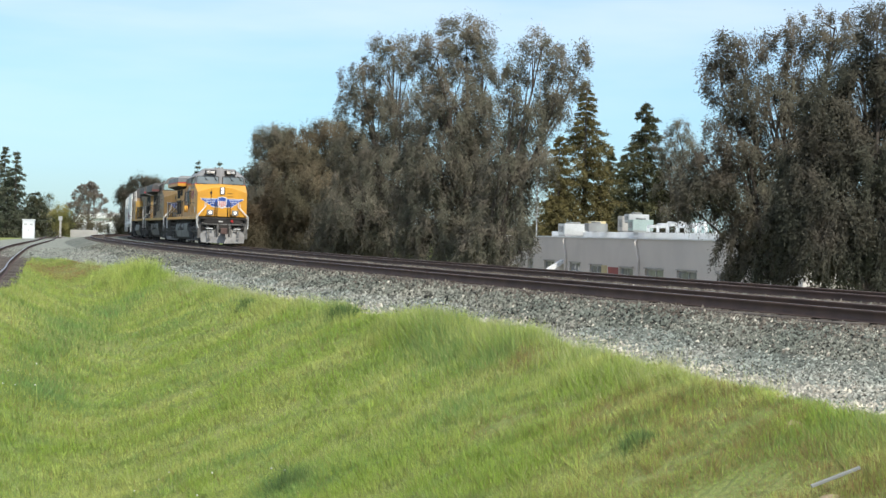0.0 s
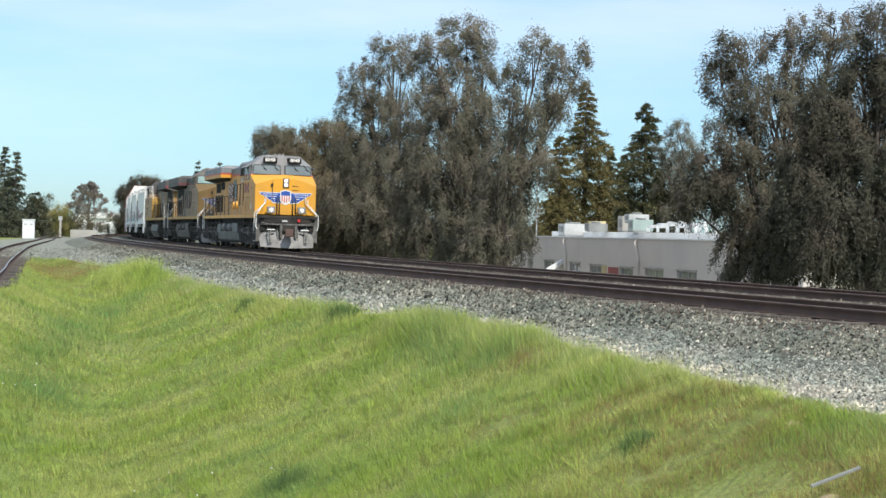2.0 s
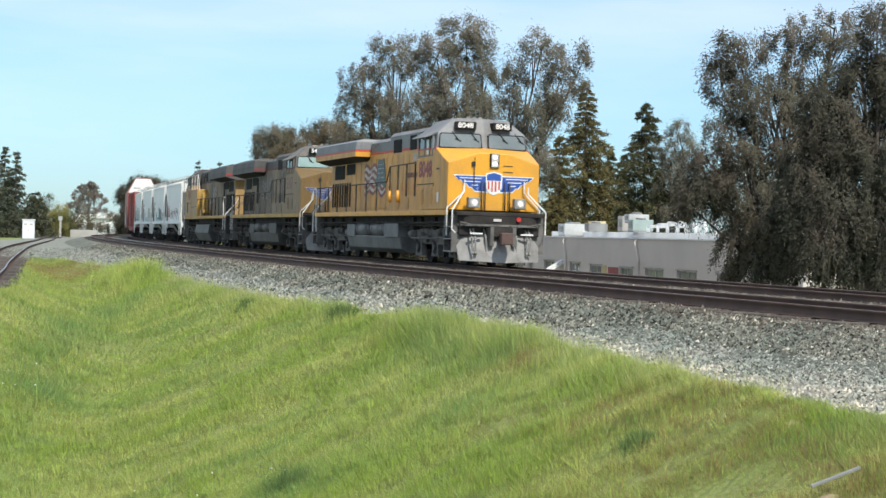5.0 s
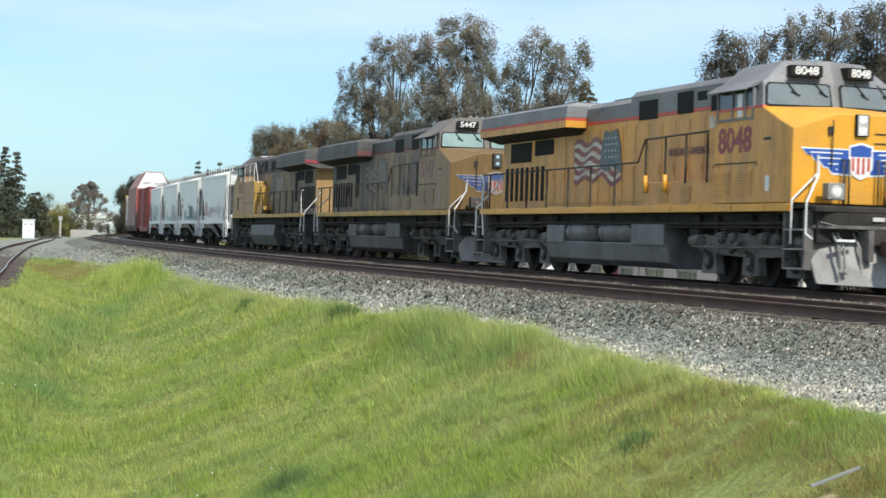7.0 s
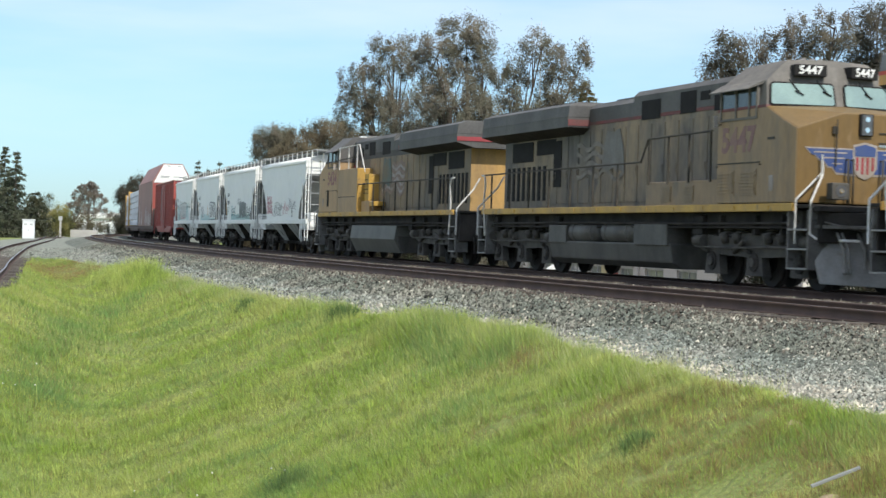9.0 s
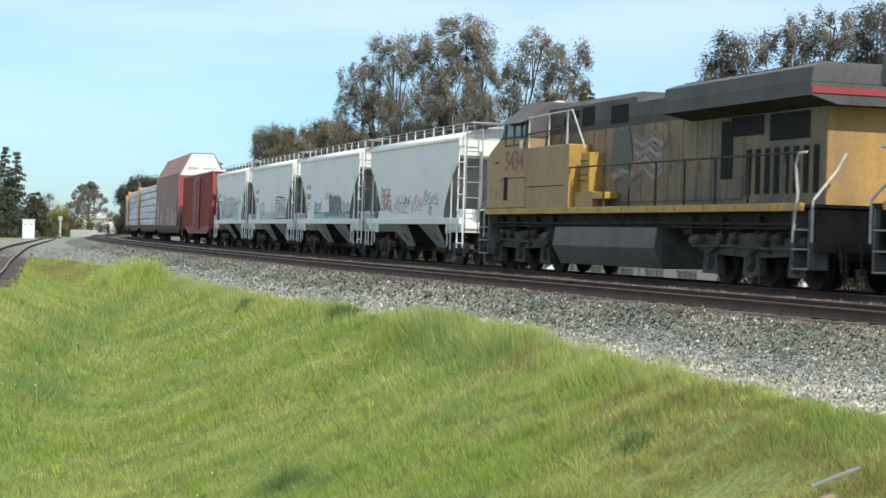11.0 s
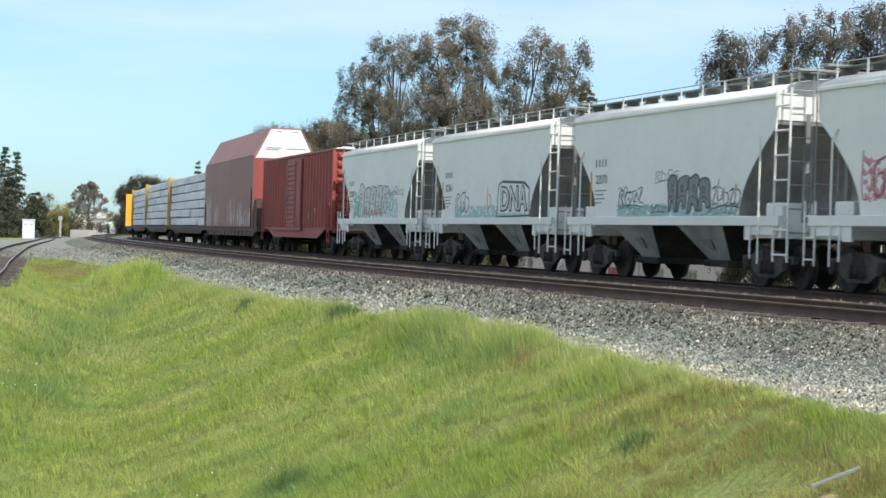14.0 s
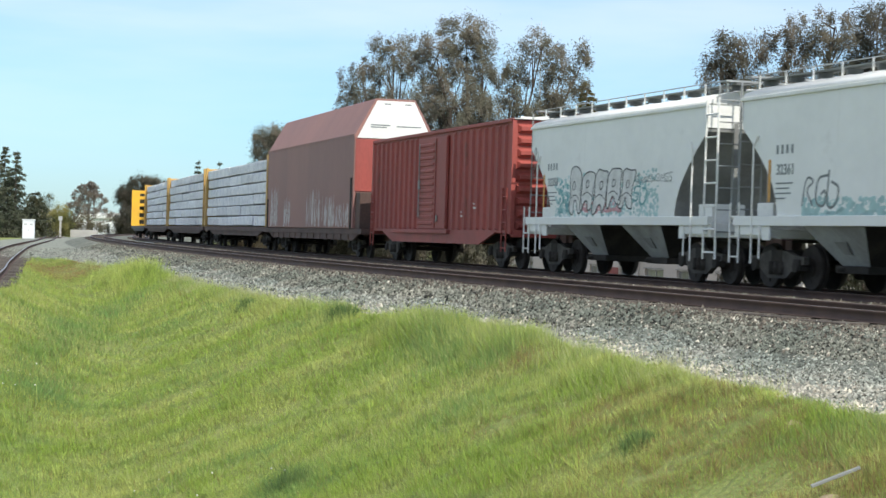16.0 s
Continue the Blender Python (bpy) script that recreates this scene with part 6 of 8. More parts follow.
def make_hopper(label, tags):
    t = tagged(new("covered_hopper_car"), label, "hopper car", "covered hopper cars")
    H = 5.62
    # body: side sheets with curved ends
    right = [(5.52, 3.88), (5.52, 3.30)]
    for k in range(1, 11):  # the end edge sweeps inwards below the white end panel
        right.append((5.52 - 1.60 * math.sin(k / 10 * math.pi / 2), 3.30 - 0.186 * k))
    outline = right + [(-x, z) for x, z in right[::-1]]
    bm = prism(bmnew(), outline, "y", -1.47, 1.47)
    # All but the sides darker grey: the slope sheets' shade put into the colour
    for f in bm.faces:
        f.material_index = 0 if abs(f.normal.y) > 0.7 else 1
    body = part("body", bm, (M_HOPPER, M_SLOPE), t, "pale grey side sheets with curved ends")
    for s in (-1, 1):
        part("side_sill", box(bmnew(), -5.75, 5.75, min(s * 1.40, s * 1.52), max(s * 1.40, s * 1.52), 1.27, 1.47, 0.015), M_HOPPER, t)
        part("top_chord", box(bmnew(), -5.55, 5.55, min(s * 1.44, s * 1.515), max(s * 1.44, s * 1.515), 3.84, 3.92, 0.015), M_HOPPERTOP, t)
        for e in (-1, 1):
            bm = box(bmnew(), min(e * 4.5, e * 5.6), max(e * 4.5, e * 5.6), s * 1.45 - 0.03, s * 1.45 + 0.03, 1.08, 1.28, 0.01)
            box(bm, min(e * 4.2, e * 4.52), max(e * 4.2, e * 4.52), s * 1.45 - 0.028, s * 1.45 + 0.028, 0.98, 1.28, 0.01)
            part("sill_bracket", bm, M_HOPPER, t)
        for e in (-1, 1):
            a, b = sorted((e * 5.52, e * 5.95))
            if e > 0:
                ladder(t, e * 5.52, e * 6.12, s * 1.50, 0.55, 4.0, 7, M_HOPPERTOP, 0.026)
            else:
                ladder(t, e * 5.50, e * 5.90, s * 1.50, 0.50, 1.75, 3, M_HOPPERTOP, 0.022)
            pipe_bm = pipe(bmnew(), [(e * 4.55, s * 1.52, 0.6), (e * 4.55, s * 1.52, 1.3)], 0.022)
            pipe(pipe_bm, [(e * 4.9, s * 1.52, 0.5), (e * 4.9, s * 1.52, 2.9), (e * 4.75, s * 1.5, 3.1)], 0.022)
            part("grab_iron", pipe_bm, M_HOPPERTOP, t)
    # roof
    pr = [(-1.49, 3.90), (-1.40, 4.02), (-1.0, 4.16), (-0.5, 4.24), (0, 4.27), (0.5, 4.24), (1.0, 4.16), (1.40, 4.02), (1.49, 3.90)]
    bm = prism(bmnew(), pr, "x", -5.55, 5.55)
    for f in bm.faces:
        f.smooth = abs(f.normal.x) < 0.5
    part("roof", bm, M_HOPPERTOP, t, "white curved roof")
    part("hatch_trough", box(bmnew(), -5.0, 5.0, -0.28, 0.28, 4.24, 4.31, 0.03), M_HOPPERTOP, t)
    for s in (-1, 1):
        bm = box(bmnew(), -5.9, 5.9, min(s * 0.62, s * 1.0), max(s * 0.62, s * 1.0), 4.315, 4.345)
        for x in np.arange(-5.6, 5.7, 1.12):
            box(bm, x, x + 0.04, min(s * 0.64, s * 0.98), max(s * 0.64, s * 0.98), 4.20, 4.315)
        part("running_board", bm, M_SLOPE, t, "dark grey roof walkway")
        for x in np.arange(-5.6, 5.7, 1.12):
            part("rail_post", tube(bmnew(), (x, s * 1.06, 4.10), (x, s * 1.06, 4.42), 0.02, seg=5), M_HOPPERTOP, t)
        part("roof_handrail", tube(bmnew(), (-5.62, s * 1.06, 4.42), (5.62, s * 1.06, 4.42), 0.013, seg=5), M_CHUTE, t)
    for e in (-1, 1):
        bm = box(bmnew(), min(e * 5.62, e * 5.92), max(e * 5.62, e * 5.92), -1.25, 1.25, 4.36, 4.40)
        part("end_walkway", bm, M_CHUTE, t)
        bm = box(bmnew(), min(e * 5.46, e * 5.54), max(e * 5.46, e * 5.54), -1.47, 1.47, 3.38, 3.92, 0.01)
        prism(bm, [(p[0] * 0.99, p[1]) for p in pr], "x", min(e * 5.48, e * 5.56), max(e * 5.48, e * 5.56))
        part("end_panel", bm, M_HOPPERTOP, t, "white end panel")
        bm = box(bmnew(), min(e * 4.3, e * 5.75), max(e * 4.3, e * 5.75), -1.4, 1.4, 1.02, 1.20, 0.02)
        box(bm, min(e * 5.62, e * 5.78), max(e * 5.62, e * 5.78), -1.45, 1.45, 1.02, 1.34, 0.02)
        box(bm, min(e * 4.6, e * 5.3), max(e * 4.6, e * 5.3), -1.2, -0.4, 1.2, 1.75, 0.04)
        part("end_platform", bm, M_HOPPERTOP, t)
        # Posts in the same darkened grey as the shaded ends behind them
        for y in (-0.8, 0.8):
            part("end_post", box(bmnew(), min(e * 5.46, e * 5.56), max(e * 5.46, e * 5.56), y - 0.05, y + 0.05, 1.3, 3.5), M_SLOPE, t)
        ladder(t, -1.35, -0.85, e * 5.82, 1.0, 4.3, 7, M_CHUTE, 0.02, "y")
        tubebm = tube(bmnew(), (e * 5.2, 0.6, 1.5), (e * 5.2, 1.1, 1.5), 0.2, seg=12)
        part("brake_cylinder", tubebm, M_SLOPE, t)
    # outlets
    for x in (-1.85, 1.85):
        bm = hull(bmnew(), [(x + a, y, 1.32) for a in (-1.2, 1.2) for y in (-1.42, 1.42)] + [(x + a, y, 0.52) for a in (-0.5, 0.5) for y in (-0.85, 0.85)])
        # End and bottom faces black: shadow between the bays put into the colour
        for f in bm.faces:
            f.material_index = 1 if abs(f.normal.x) > 0.4 or f.normal.z < -0.9 else 0
        part("outlet_chute", bm, (M_CHUTE, M_UNDER), t, "grey hopper outlet")
        bm = box(bmnew(), x - 0.6, x + 0.6, -0.95, 0.95, 0.38, 0.53, 0.02)
        tube(bm, (x - 0.3, -1.1, 0.45), (x - 0.3, 1.1, 0.45), 0.04)
        part("outlet_gate", bm, M_UNDER, t)
        bm = bmnew()
        for s in (-1, 1):
            hull(bm, [(x - 0.25, s * 1.22, 0.98), (x + 0.2, s * 1.22, 0.98), (x - 0.1, s * 1.05, 0.74), (x + 0.15, s * 1.05, 0.74), (x - 0.2, s * 1.15, 0.98), (x + 0.1, s * 1.0, 0.74)])
        tagged(part("chute_stain", bm, M_SLOPE, t), kind="stuff")
    part("centre_sill", box(bmnew(), -5.6, 5.6, -0.2, 0.2, 0.95, 1.25, 0.02), M_UNDER, t)
    for s, kind, args in tags:
        if kind == "lines":
            scribble(t, s, 1.472, *args)
        elif kind == "block":
            block_letters(t, s, 1.474, *args)
        elif kind == "fill":
            fill_blob(t, s, 1.471, *args)
        elif kind == "word":
            x, z, word, size = args
            o = [(-1.45, -0.5), (1.35, -0.46), (1.3, 0.30), (0.9, 0.46), (-0.95, 0.52), (-1.3, 0.42)]
            sg = 1 if s < 0 else -1
            o = [(sg * (x + a), z + b) for a, b in o]
            bm = bmnew()
            stroke(bm, o + o[:1], face_side(s, 0, 0, 1.473), 0.05)
            stroke(bm, [(a * 0.985 + sg * x * 0.015, b * 0.93 + z * 0.07) for a, b in o[2:5]], face_side(s, 0, 0, 1.474), 0.03)
            tagged(part("sprayed_outline", bm, SPRAY[0], t), kind="stuff")
            lettering("sprayed_word", word, size, SPRAY[0], t, face_side(s, x, z - 0.02, 1.473), 0.055, 1.12)
            lettering("sprayed_word_fill", word, size, SPRAY[3], t, face_side(s, x, z - 0.02, 1.479), 0.004, 1.12)
        elif kind == "marks":
            x, num = args
            for k in range(4):
                part("owner_mark_bar", box(bmnew(), x + k * 0.2, x + k * 0.2 + 0.08, s * 1.475 - 0.003, s * 1.475 + 0.003, 2.70, 2.88), SPRAY[4], t)
            lettering("car_number", num, 0.30, SPRAY[4], t, face_side(s, x + 0.38, 2.38, 1.472), 0.006, 1.0)
            for w, z in ((0.7, 2.1), (0.55, 2.0), (0.62, 1.9), (0.4, 1.8)):
                part("small_print_bar", box(bmnew(), x, x + w, s * 1.475 - 0.002, s * 1.475 + 0.002, z, z + 0.03), SPRAY[4], t)
            part("conspicuity_strip", box(bmnew(), x - 0.32, x - 0.22, s * 1.475 - 0.003, s * 1.475 + 0.003, 1.75, 2.6), SPRAY[5], t)
    car_ends(t, 5.75)
    for x in (-4.55, 4.55):
        freight_truck(t, x)
    return t


def make_boxcar():
    t = tagged(new("boxcar"), "oxide-red steel boxcar with ribbed sides and closed door", "boxcar")
    h = 7.75
    bm = box(bmnew(), -h, h, -1.42, 1.42, 1.02, 4.22, 0.02)
    part("body", bm, M_BOXCAR, t, "red ribbed steel body")
    for s in (-1, 1):
        for x in [q for q in np.arange(-7.7, 7.75, 0.62) if not -1.9 < q < 1.75]:
            bm = hull(bmnew(), [(x + a, s * 1.42, z) for a in (-0.10, 0.10) for z in (1.1, 4.12)] + [(x + a, s * 1.495, z) for a in (-0.045, 0.045) for z in (1.16, 4.06)])
            part("side_post", bm, M_BOXCAR, t)
        bm = box(bmnew(), -1.70, 1.60, min(s * 1.44, s * 1.50), max(s * 1.44, s * 1.50), 1.12, 4.05, 0.015)
        door = part("sliding_door", bm, M_BOXCAR, t, "closed red sliding door")
        bm = bmnew()
        for k in range(13):
            z = 1.3 + k * 0.21
            hull(bm, [(a, s * 1.495, z + c) for a in (-1.55, 0.2) for c in (-0.06, 0.06)] + [(a, s * 1.54, z + c) for a in (-1.5, 0.15) for c in (-0.03, 0.03)])
        for x in (0.32, 1.5):
            box(bm, x, x + 0.08, s * 1.51 - 0.02, s * 1.51 + 0.02, 1.15, 4.0)
        part("door_rib", bm, M_BOXCAR, door)
        bm = pipe(bmnew(), [(-1.4, s * 1.55, 1.5), (-1.4, s * 1.55, 3.9)], 0.02)
        box(bm, -1.50, -1.32, s * 1.54 - 0.02, s * 1.54 + 0.02, 2.4, 2.7)
        box(bm, 0.6, 0.72, s * 1.53 - 0.02, s * 1.53 + 0.02, 1.35, 1.55)
        part("door_lock", bm, M_PLOW, door)
        part("door_track", box(bmnew(), -4.9, 1.9, min(s * 1.42, s * 1.56), max(s * 1.42, s * 1.56), 0.98, 1.10, 0.01), M_BOXCAR, t)
        part("side_sill", prism(bmnew(), [(-6.5, 1.06), (-4.9, 0.68), (4.9, 0.68), (6.5, 1.06)], "y", min(s * 1.38, s * 1.45), max(s * 1.38, s * 1.45)), M_BOXCAR, t)
        part("eave", box(bmnew(), -7.8, 7.8, min(s * 1.40, s * 1.50), max(s * 1.40, s * 1.50), 4.16, 4.26, 0.01), M_BOXCAR, t)
        for e in (-1, 1):
            ladder(t, e * 7.25, e * 7.65, s * 1.53, 0.5, 2.3, 5, M_BOXCAR)
        for k, (x, w) in enumerate(((2.6, 0.5), (2.6, 0.42), (4.0, 0.5), (4.0, 0.3))):
            part("small_print_bar", box(bmnew(), x, x + w, s * 1.425 - 0.003, s * 1.425 + 0.003, 1.5 + 0.12 * k, 1.55 + 0.12 * k), M_WHITE, t)
    bm = prism(bmnew(), [(-1.5, 4.24), (1.5, 4.24), (0, 4.40)], "x", -7.85, 7.85)
    for x in np.arange(-7.6, 7.7, 0.9):
        box(bm, x, x + 0.06, -0.9, 0.9, 4.30, 4.38)
    part("roof", bm, M_HOPPERTOP, t, "pale galvanized roof")
    for e in (-1, 1):
        for k in range(9):
            z = 1.25 + k * 0.34
            bm = hull(bmnew(), [(e * 7.74, y, z + c) for y in (-1.3, 1.3) for c in (-0.13, 0.13)] + [(e * 7.86, y, z + c) for y in (-1.22, 1.22) for c in (-0.05, 0.05)])
            part("end_rib", bm, M_BOXCAR, t)
        bm = bmnew()
        for s in (-1, 1):
            box(bm, e * 7.8 - 0.06, e * 7.8 + 0.06, s * 1.42 - 0.06, s * 1.42 + 0.06, 1.0, 4.2)
        box(bm, e * 7.8 - 0.1, e * 7.8 + 0.1, -1.4, 1.4, 0.92, 1.12)
        part("end_frame", bm, M_BOXCAR, t)
    part("centre_sill", box(bmnew(), -7.7, 7.7, -0.25, 0.25, 0.72, 1.02, 0.02), M_UNDER, t)
    car_ends(t, 7.85)
    for x in (-5.95, 5.95):
        freight_truck(t, x)
    return t


def make_tall_car():
    t = tagged(new("tall_boxcar"), "tall brown boxcar with sloping shoulders and a white upper end", "boxcar")
    a, b = -9.3, 8.55
    sec = [(-1.55, 1.10), (1.55, 1.10), (1.55, 4.60), (0.76, 6.0), (-0.76, 6.0), (-1.55, 4.60)]
    part("body", prism(bmnew(), sec, "x", a, b, 0.03), M_BROWN, t, "smooth brown side panels")
    # shoulder seam and roof ribs
    for s in (-1, 1):
        part("shoulder_seam", box(bmnew(), a, b, s * 1.55 - 0.015, s * 1.55 + 0.015, 4.56, 4.64), M_BROWN, t)
        for x in (b - 0.42, a + 0.1):
            part("corner_guard", box(bmnew(), x, x + 0.22, s * 1.56 - 0.02, s * 1.56 + 0.02, 1.1, 3.0 if x > 0 else 2.4, 0.01), M_UNDER, t)
        for k, (x0, x1, z1) in enumerate(((-8.4, -6.6, 2.9), (-5.2, -3.6, 2.4), (-0.2, 2.6, 2.6), (3.0, 5.4, 2.3), (5.6, 7.8, 2.0))):
            rng = random.Random(k)
            bm = bmnew()
            for q in range(44):
                x = rng.uniform(x0, x1)
                z = 1.15 + rng.random() ** 2 * 0.6
                w, hh = rng.uniform(0.03, 0.13), rng.uniform(0.15, max(0.2, z1 - z + 0.1))
                o = [(x, z), (x + w, z), (x + w * 0.7, z + hh), (x + w * 0.2, z + hh * 0.9)]
                plate(bm, o if s < 0 else [(-p, r) for p, r in o][::-1], face_side(s, 0, 0, 1.552), 0.001 + 0.0003 * (q % 5))
            part("chalky_scuff", bm, M_SCUFF, t)
    part("roof_fitting", box(bmnew(), -0.6, -0.1, -0.5, 0.1, 6.0, 6.08, 0.02), M_BROWN, t)
    for e, x in ((1, b), (-1, a)):
        o = [(1.45, 4.5), (0.72, 5.92), (-0.72, 5.92), (-1.45, 4.5)]
        bm = prism(bmnew(), o, "x", min(x, x + e * 0.03), max(x, x + e * 0.03))
        part("white_end_panel", bm, M_HOPPERTOP, t, "white upper end")
        for y, z, w in ((-0.95, 4.98, 0.75), (-0.95, 4.90, 0.62), (0.05, 4.95, 0.95), (-0.45, 5.78, 0.25), (0.35, 5.78, 0.25)):
            part("small_print_bar", box(bmnew(), x + e * 0.03 - 0.004, x + e * 0.03 + 0.004, y, y + w, z, z + 0.045), SPRAY[4], t)
        part("end_panel", box(bmnew(), min(x, x + e * 0.03), max(x, x + e * 0.03), -1.5, 1.5, 2.5, 4.46, 0.01), M_BOXCAR, t, "red lower end")
        part("end_bulkhead", box(bmnew(), min(x, x + e * 0.75), max(x, x + e * 0.75), -1.45, 1.45, 1.1, 2.45, 0.03), M_DECK, t)
    bm = box(bmnew(), -9.9, 9.85, -1.5, 1.5, 0.88, 1.10, 0.02)
    for s in (-1, 1):
        prism(bm, [(-9.2, 0.90), (-8.2, 0.66), (8.4, 0.66), (9.3, 0.90)], "y", min(s * 1.40, s * 1.47), max(s * 1.40, s * 1.47))
        for x in np.arange(-8, 8.3, 1.3):
            box(bm, x, x + 0.08, s * 1.48 - 0.02, s * 1.48 + 0.02, 0.68, 0.9)
    box(bm, -9.8, 9.8, -0.3, 0.3, 0.66, 0.9)
    part("deck", bm, M_DECK, t, "rusty brown flatcar deck")
    car_ends(t, 9.85)
    for x in (-7.3, 7.3):
        freight_truck(t, x)
    return t


def make_centrebeam(load, label):
    t = tagged(new("centrebeam_flatcar"), label, "flatcar", "centre-beam flatcars")
    col = M_BEAM if load else M_EMPTYCAR
    bm = box(bmnew(), -11.15, 11.15, -1.42, 1.42, 0.92, 1.10, 0.02)
    for s in (-1, 1):
        prism(bm, [(-9.8, 0.95), (-8.0, 0.68), (8.0, 0.68), (9.8, 0.95)], "y", min(s * 1.30, s * 1.38), max(s * 1.30, s * 1.38))
        box(bm, -11.15, 11.15, s * 1.42 - 0.04, s * 1.42 + 0.04, 0.90, 1.12)
    part("deck", bm, M_DECK if load else M_TRUCK, t, "rusty deck")
    for e in (-1, 1):
        x0, x1 = min(e * 10.9, e * 11.15), max(e * 10.9, e * 11.15)
        if load:
            bulkhead = part("bulkhead", box(bmnew(), x0, x1, -1.45, 1.45, 1.1, 4.45, 0.03), col, t, "yellow end bulkhead")
        else:
            bulkhead = part("bulkhead", box(bmnew(), x0 + 0.005, x1 - 0.005, -1.45, -0.75, 1.1, 4.4, 0.02), col, t, "yellow slatted end bulkhead")
            for z in (1.2, 1.85, 2.5, 3.15, 3.8, 4.35):
                part("bulkhead_slat", box(bmnew(), x0, x1, -1.45, 1.45, z - 0.17, z + 0.12, 0.02), col, bulkhead)
        for y in (-1.42, 0, 1.42):
            part("bulkhead_post", box(bmnew(), x0 - 0.06, x1 + 0.06, y - 0.07, y + 0.07, 1.1, 4.5, 0.01), col, bulkhead)
    bm = box(bmnew(), -10.9, 10.9, -0.08, 0.08, 4.30, 4.48, 0.01)
    for k, x in enumerate(np.arange(-10.8, 10.9, 1.2)):
        box(bm, x - 0.06, x + 0.06, -0.07, 0.07, 1.1, 4.35)
        if k % 2 and x + 1.2 < 10.9:
            tube(bm, (x, 0, 1.15), (x + 1.2, 0, 4.3), 0.05, seg=6)
        elif x + 1.2 < 10.9:
            tube(bm, (x, 0, 4.3), (x + 1.2, 0, 1.15), 0.05, seg=6)
    part("centre_beam", bm, col, t)
    if load:
        rng = random.Random(load)
        for s in (-1, 1):
            for tier in range(6):
                x = -10.75
                for k in range(5):
                    L = 4.28
                    z = 1.13 + tier * 0.53
                    j = rng.uniform(-0.06, 0.04)
                    bm = box(bmnew(), x + 0.003, x + L - 0.003, min(s * 0.14, s * (1.40 + j)), max(s * 0.14, s * (1.40 + j)), z + 0.03 + rng.uniform(0, 0.03), z + 0.50 + rng.uniform(0, 0.028), 0.05)
                    pack = part("lumber_pack", bm, M_WRAP, t, "white plastic-wrapped lumber" if tier == 0 and k == 0 else "")
                    bm = bmnew()
                    for u in np.arange(x + 0.12, x + L - 0.1, 0.31):
                        q = rng.uniform(0.2, 0.55)
                        box(bm, u, u + 0.025, s * (1.40 + j) - 0.006, s * (1.40 + j) + 0.006, z + 0.06 + 0.1 * rng.random(), z + 0.1 + 0.7 * q)
                    for u in (0.18, 0.4, 0.62, 0.85):
                        box(bm, x + L * u, x + L * u + 0.02, s * (1.40 + j) - 0.004, s * (1.40 + j) + 0.008, z + 0.05, z + 0.49)
                    tagged(part("wrap_fold", bm, M_WRAP, pack), kind="stuff")
                    x += L + 0.003
    car_ends(t, 11.15)
    for x in (-8.6, 8.6):
        freight_truck(t, x)
    return t


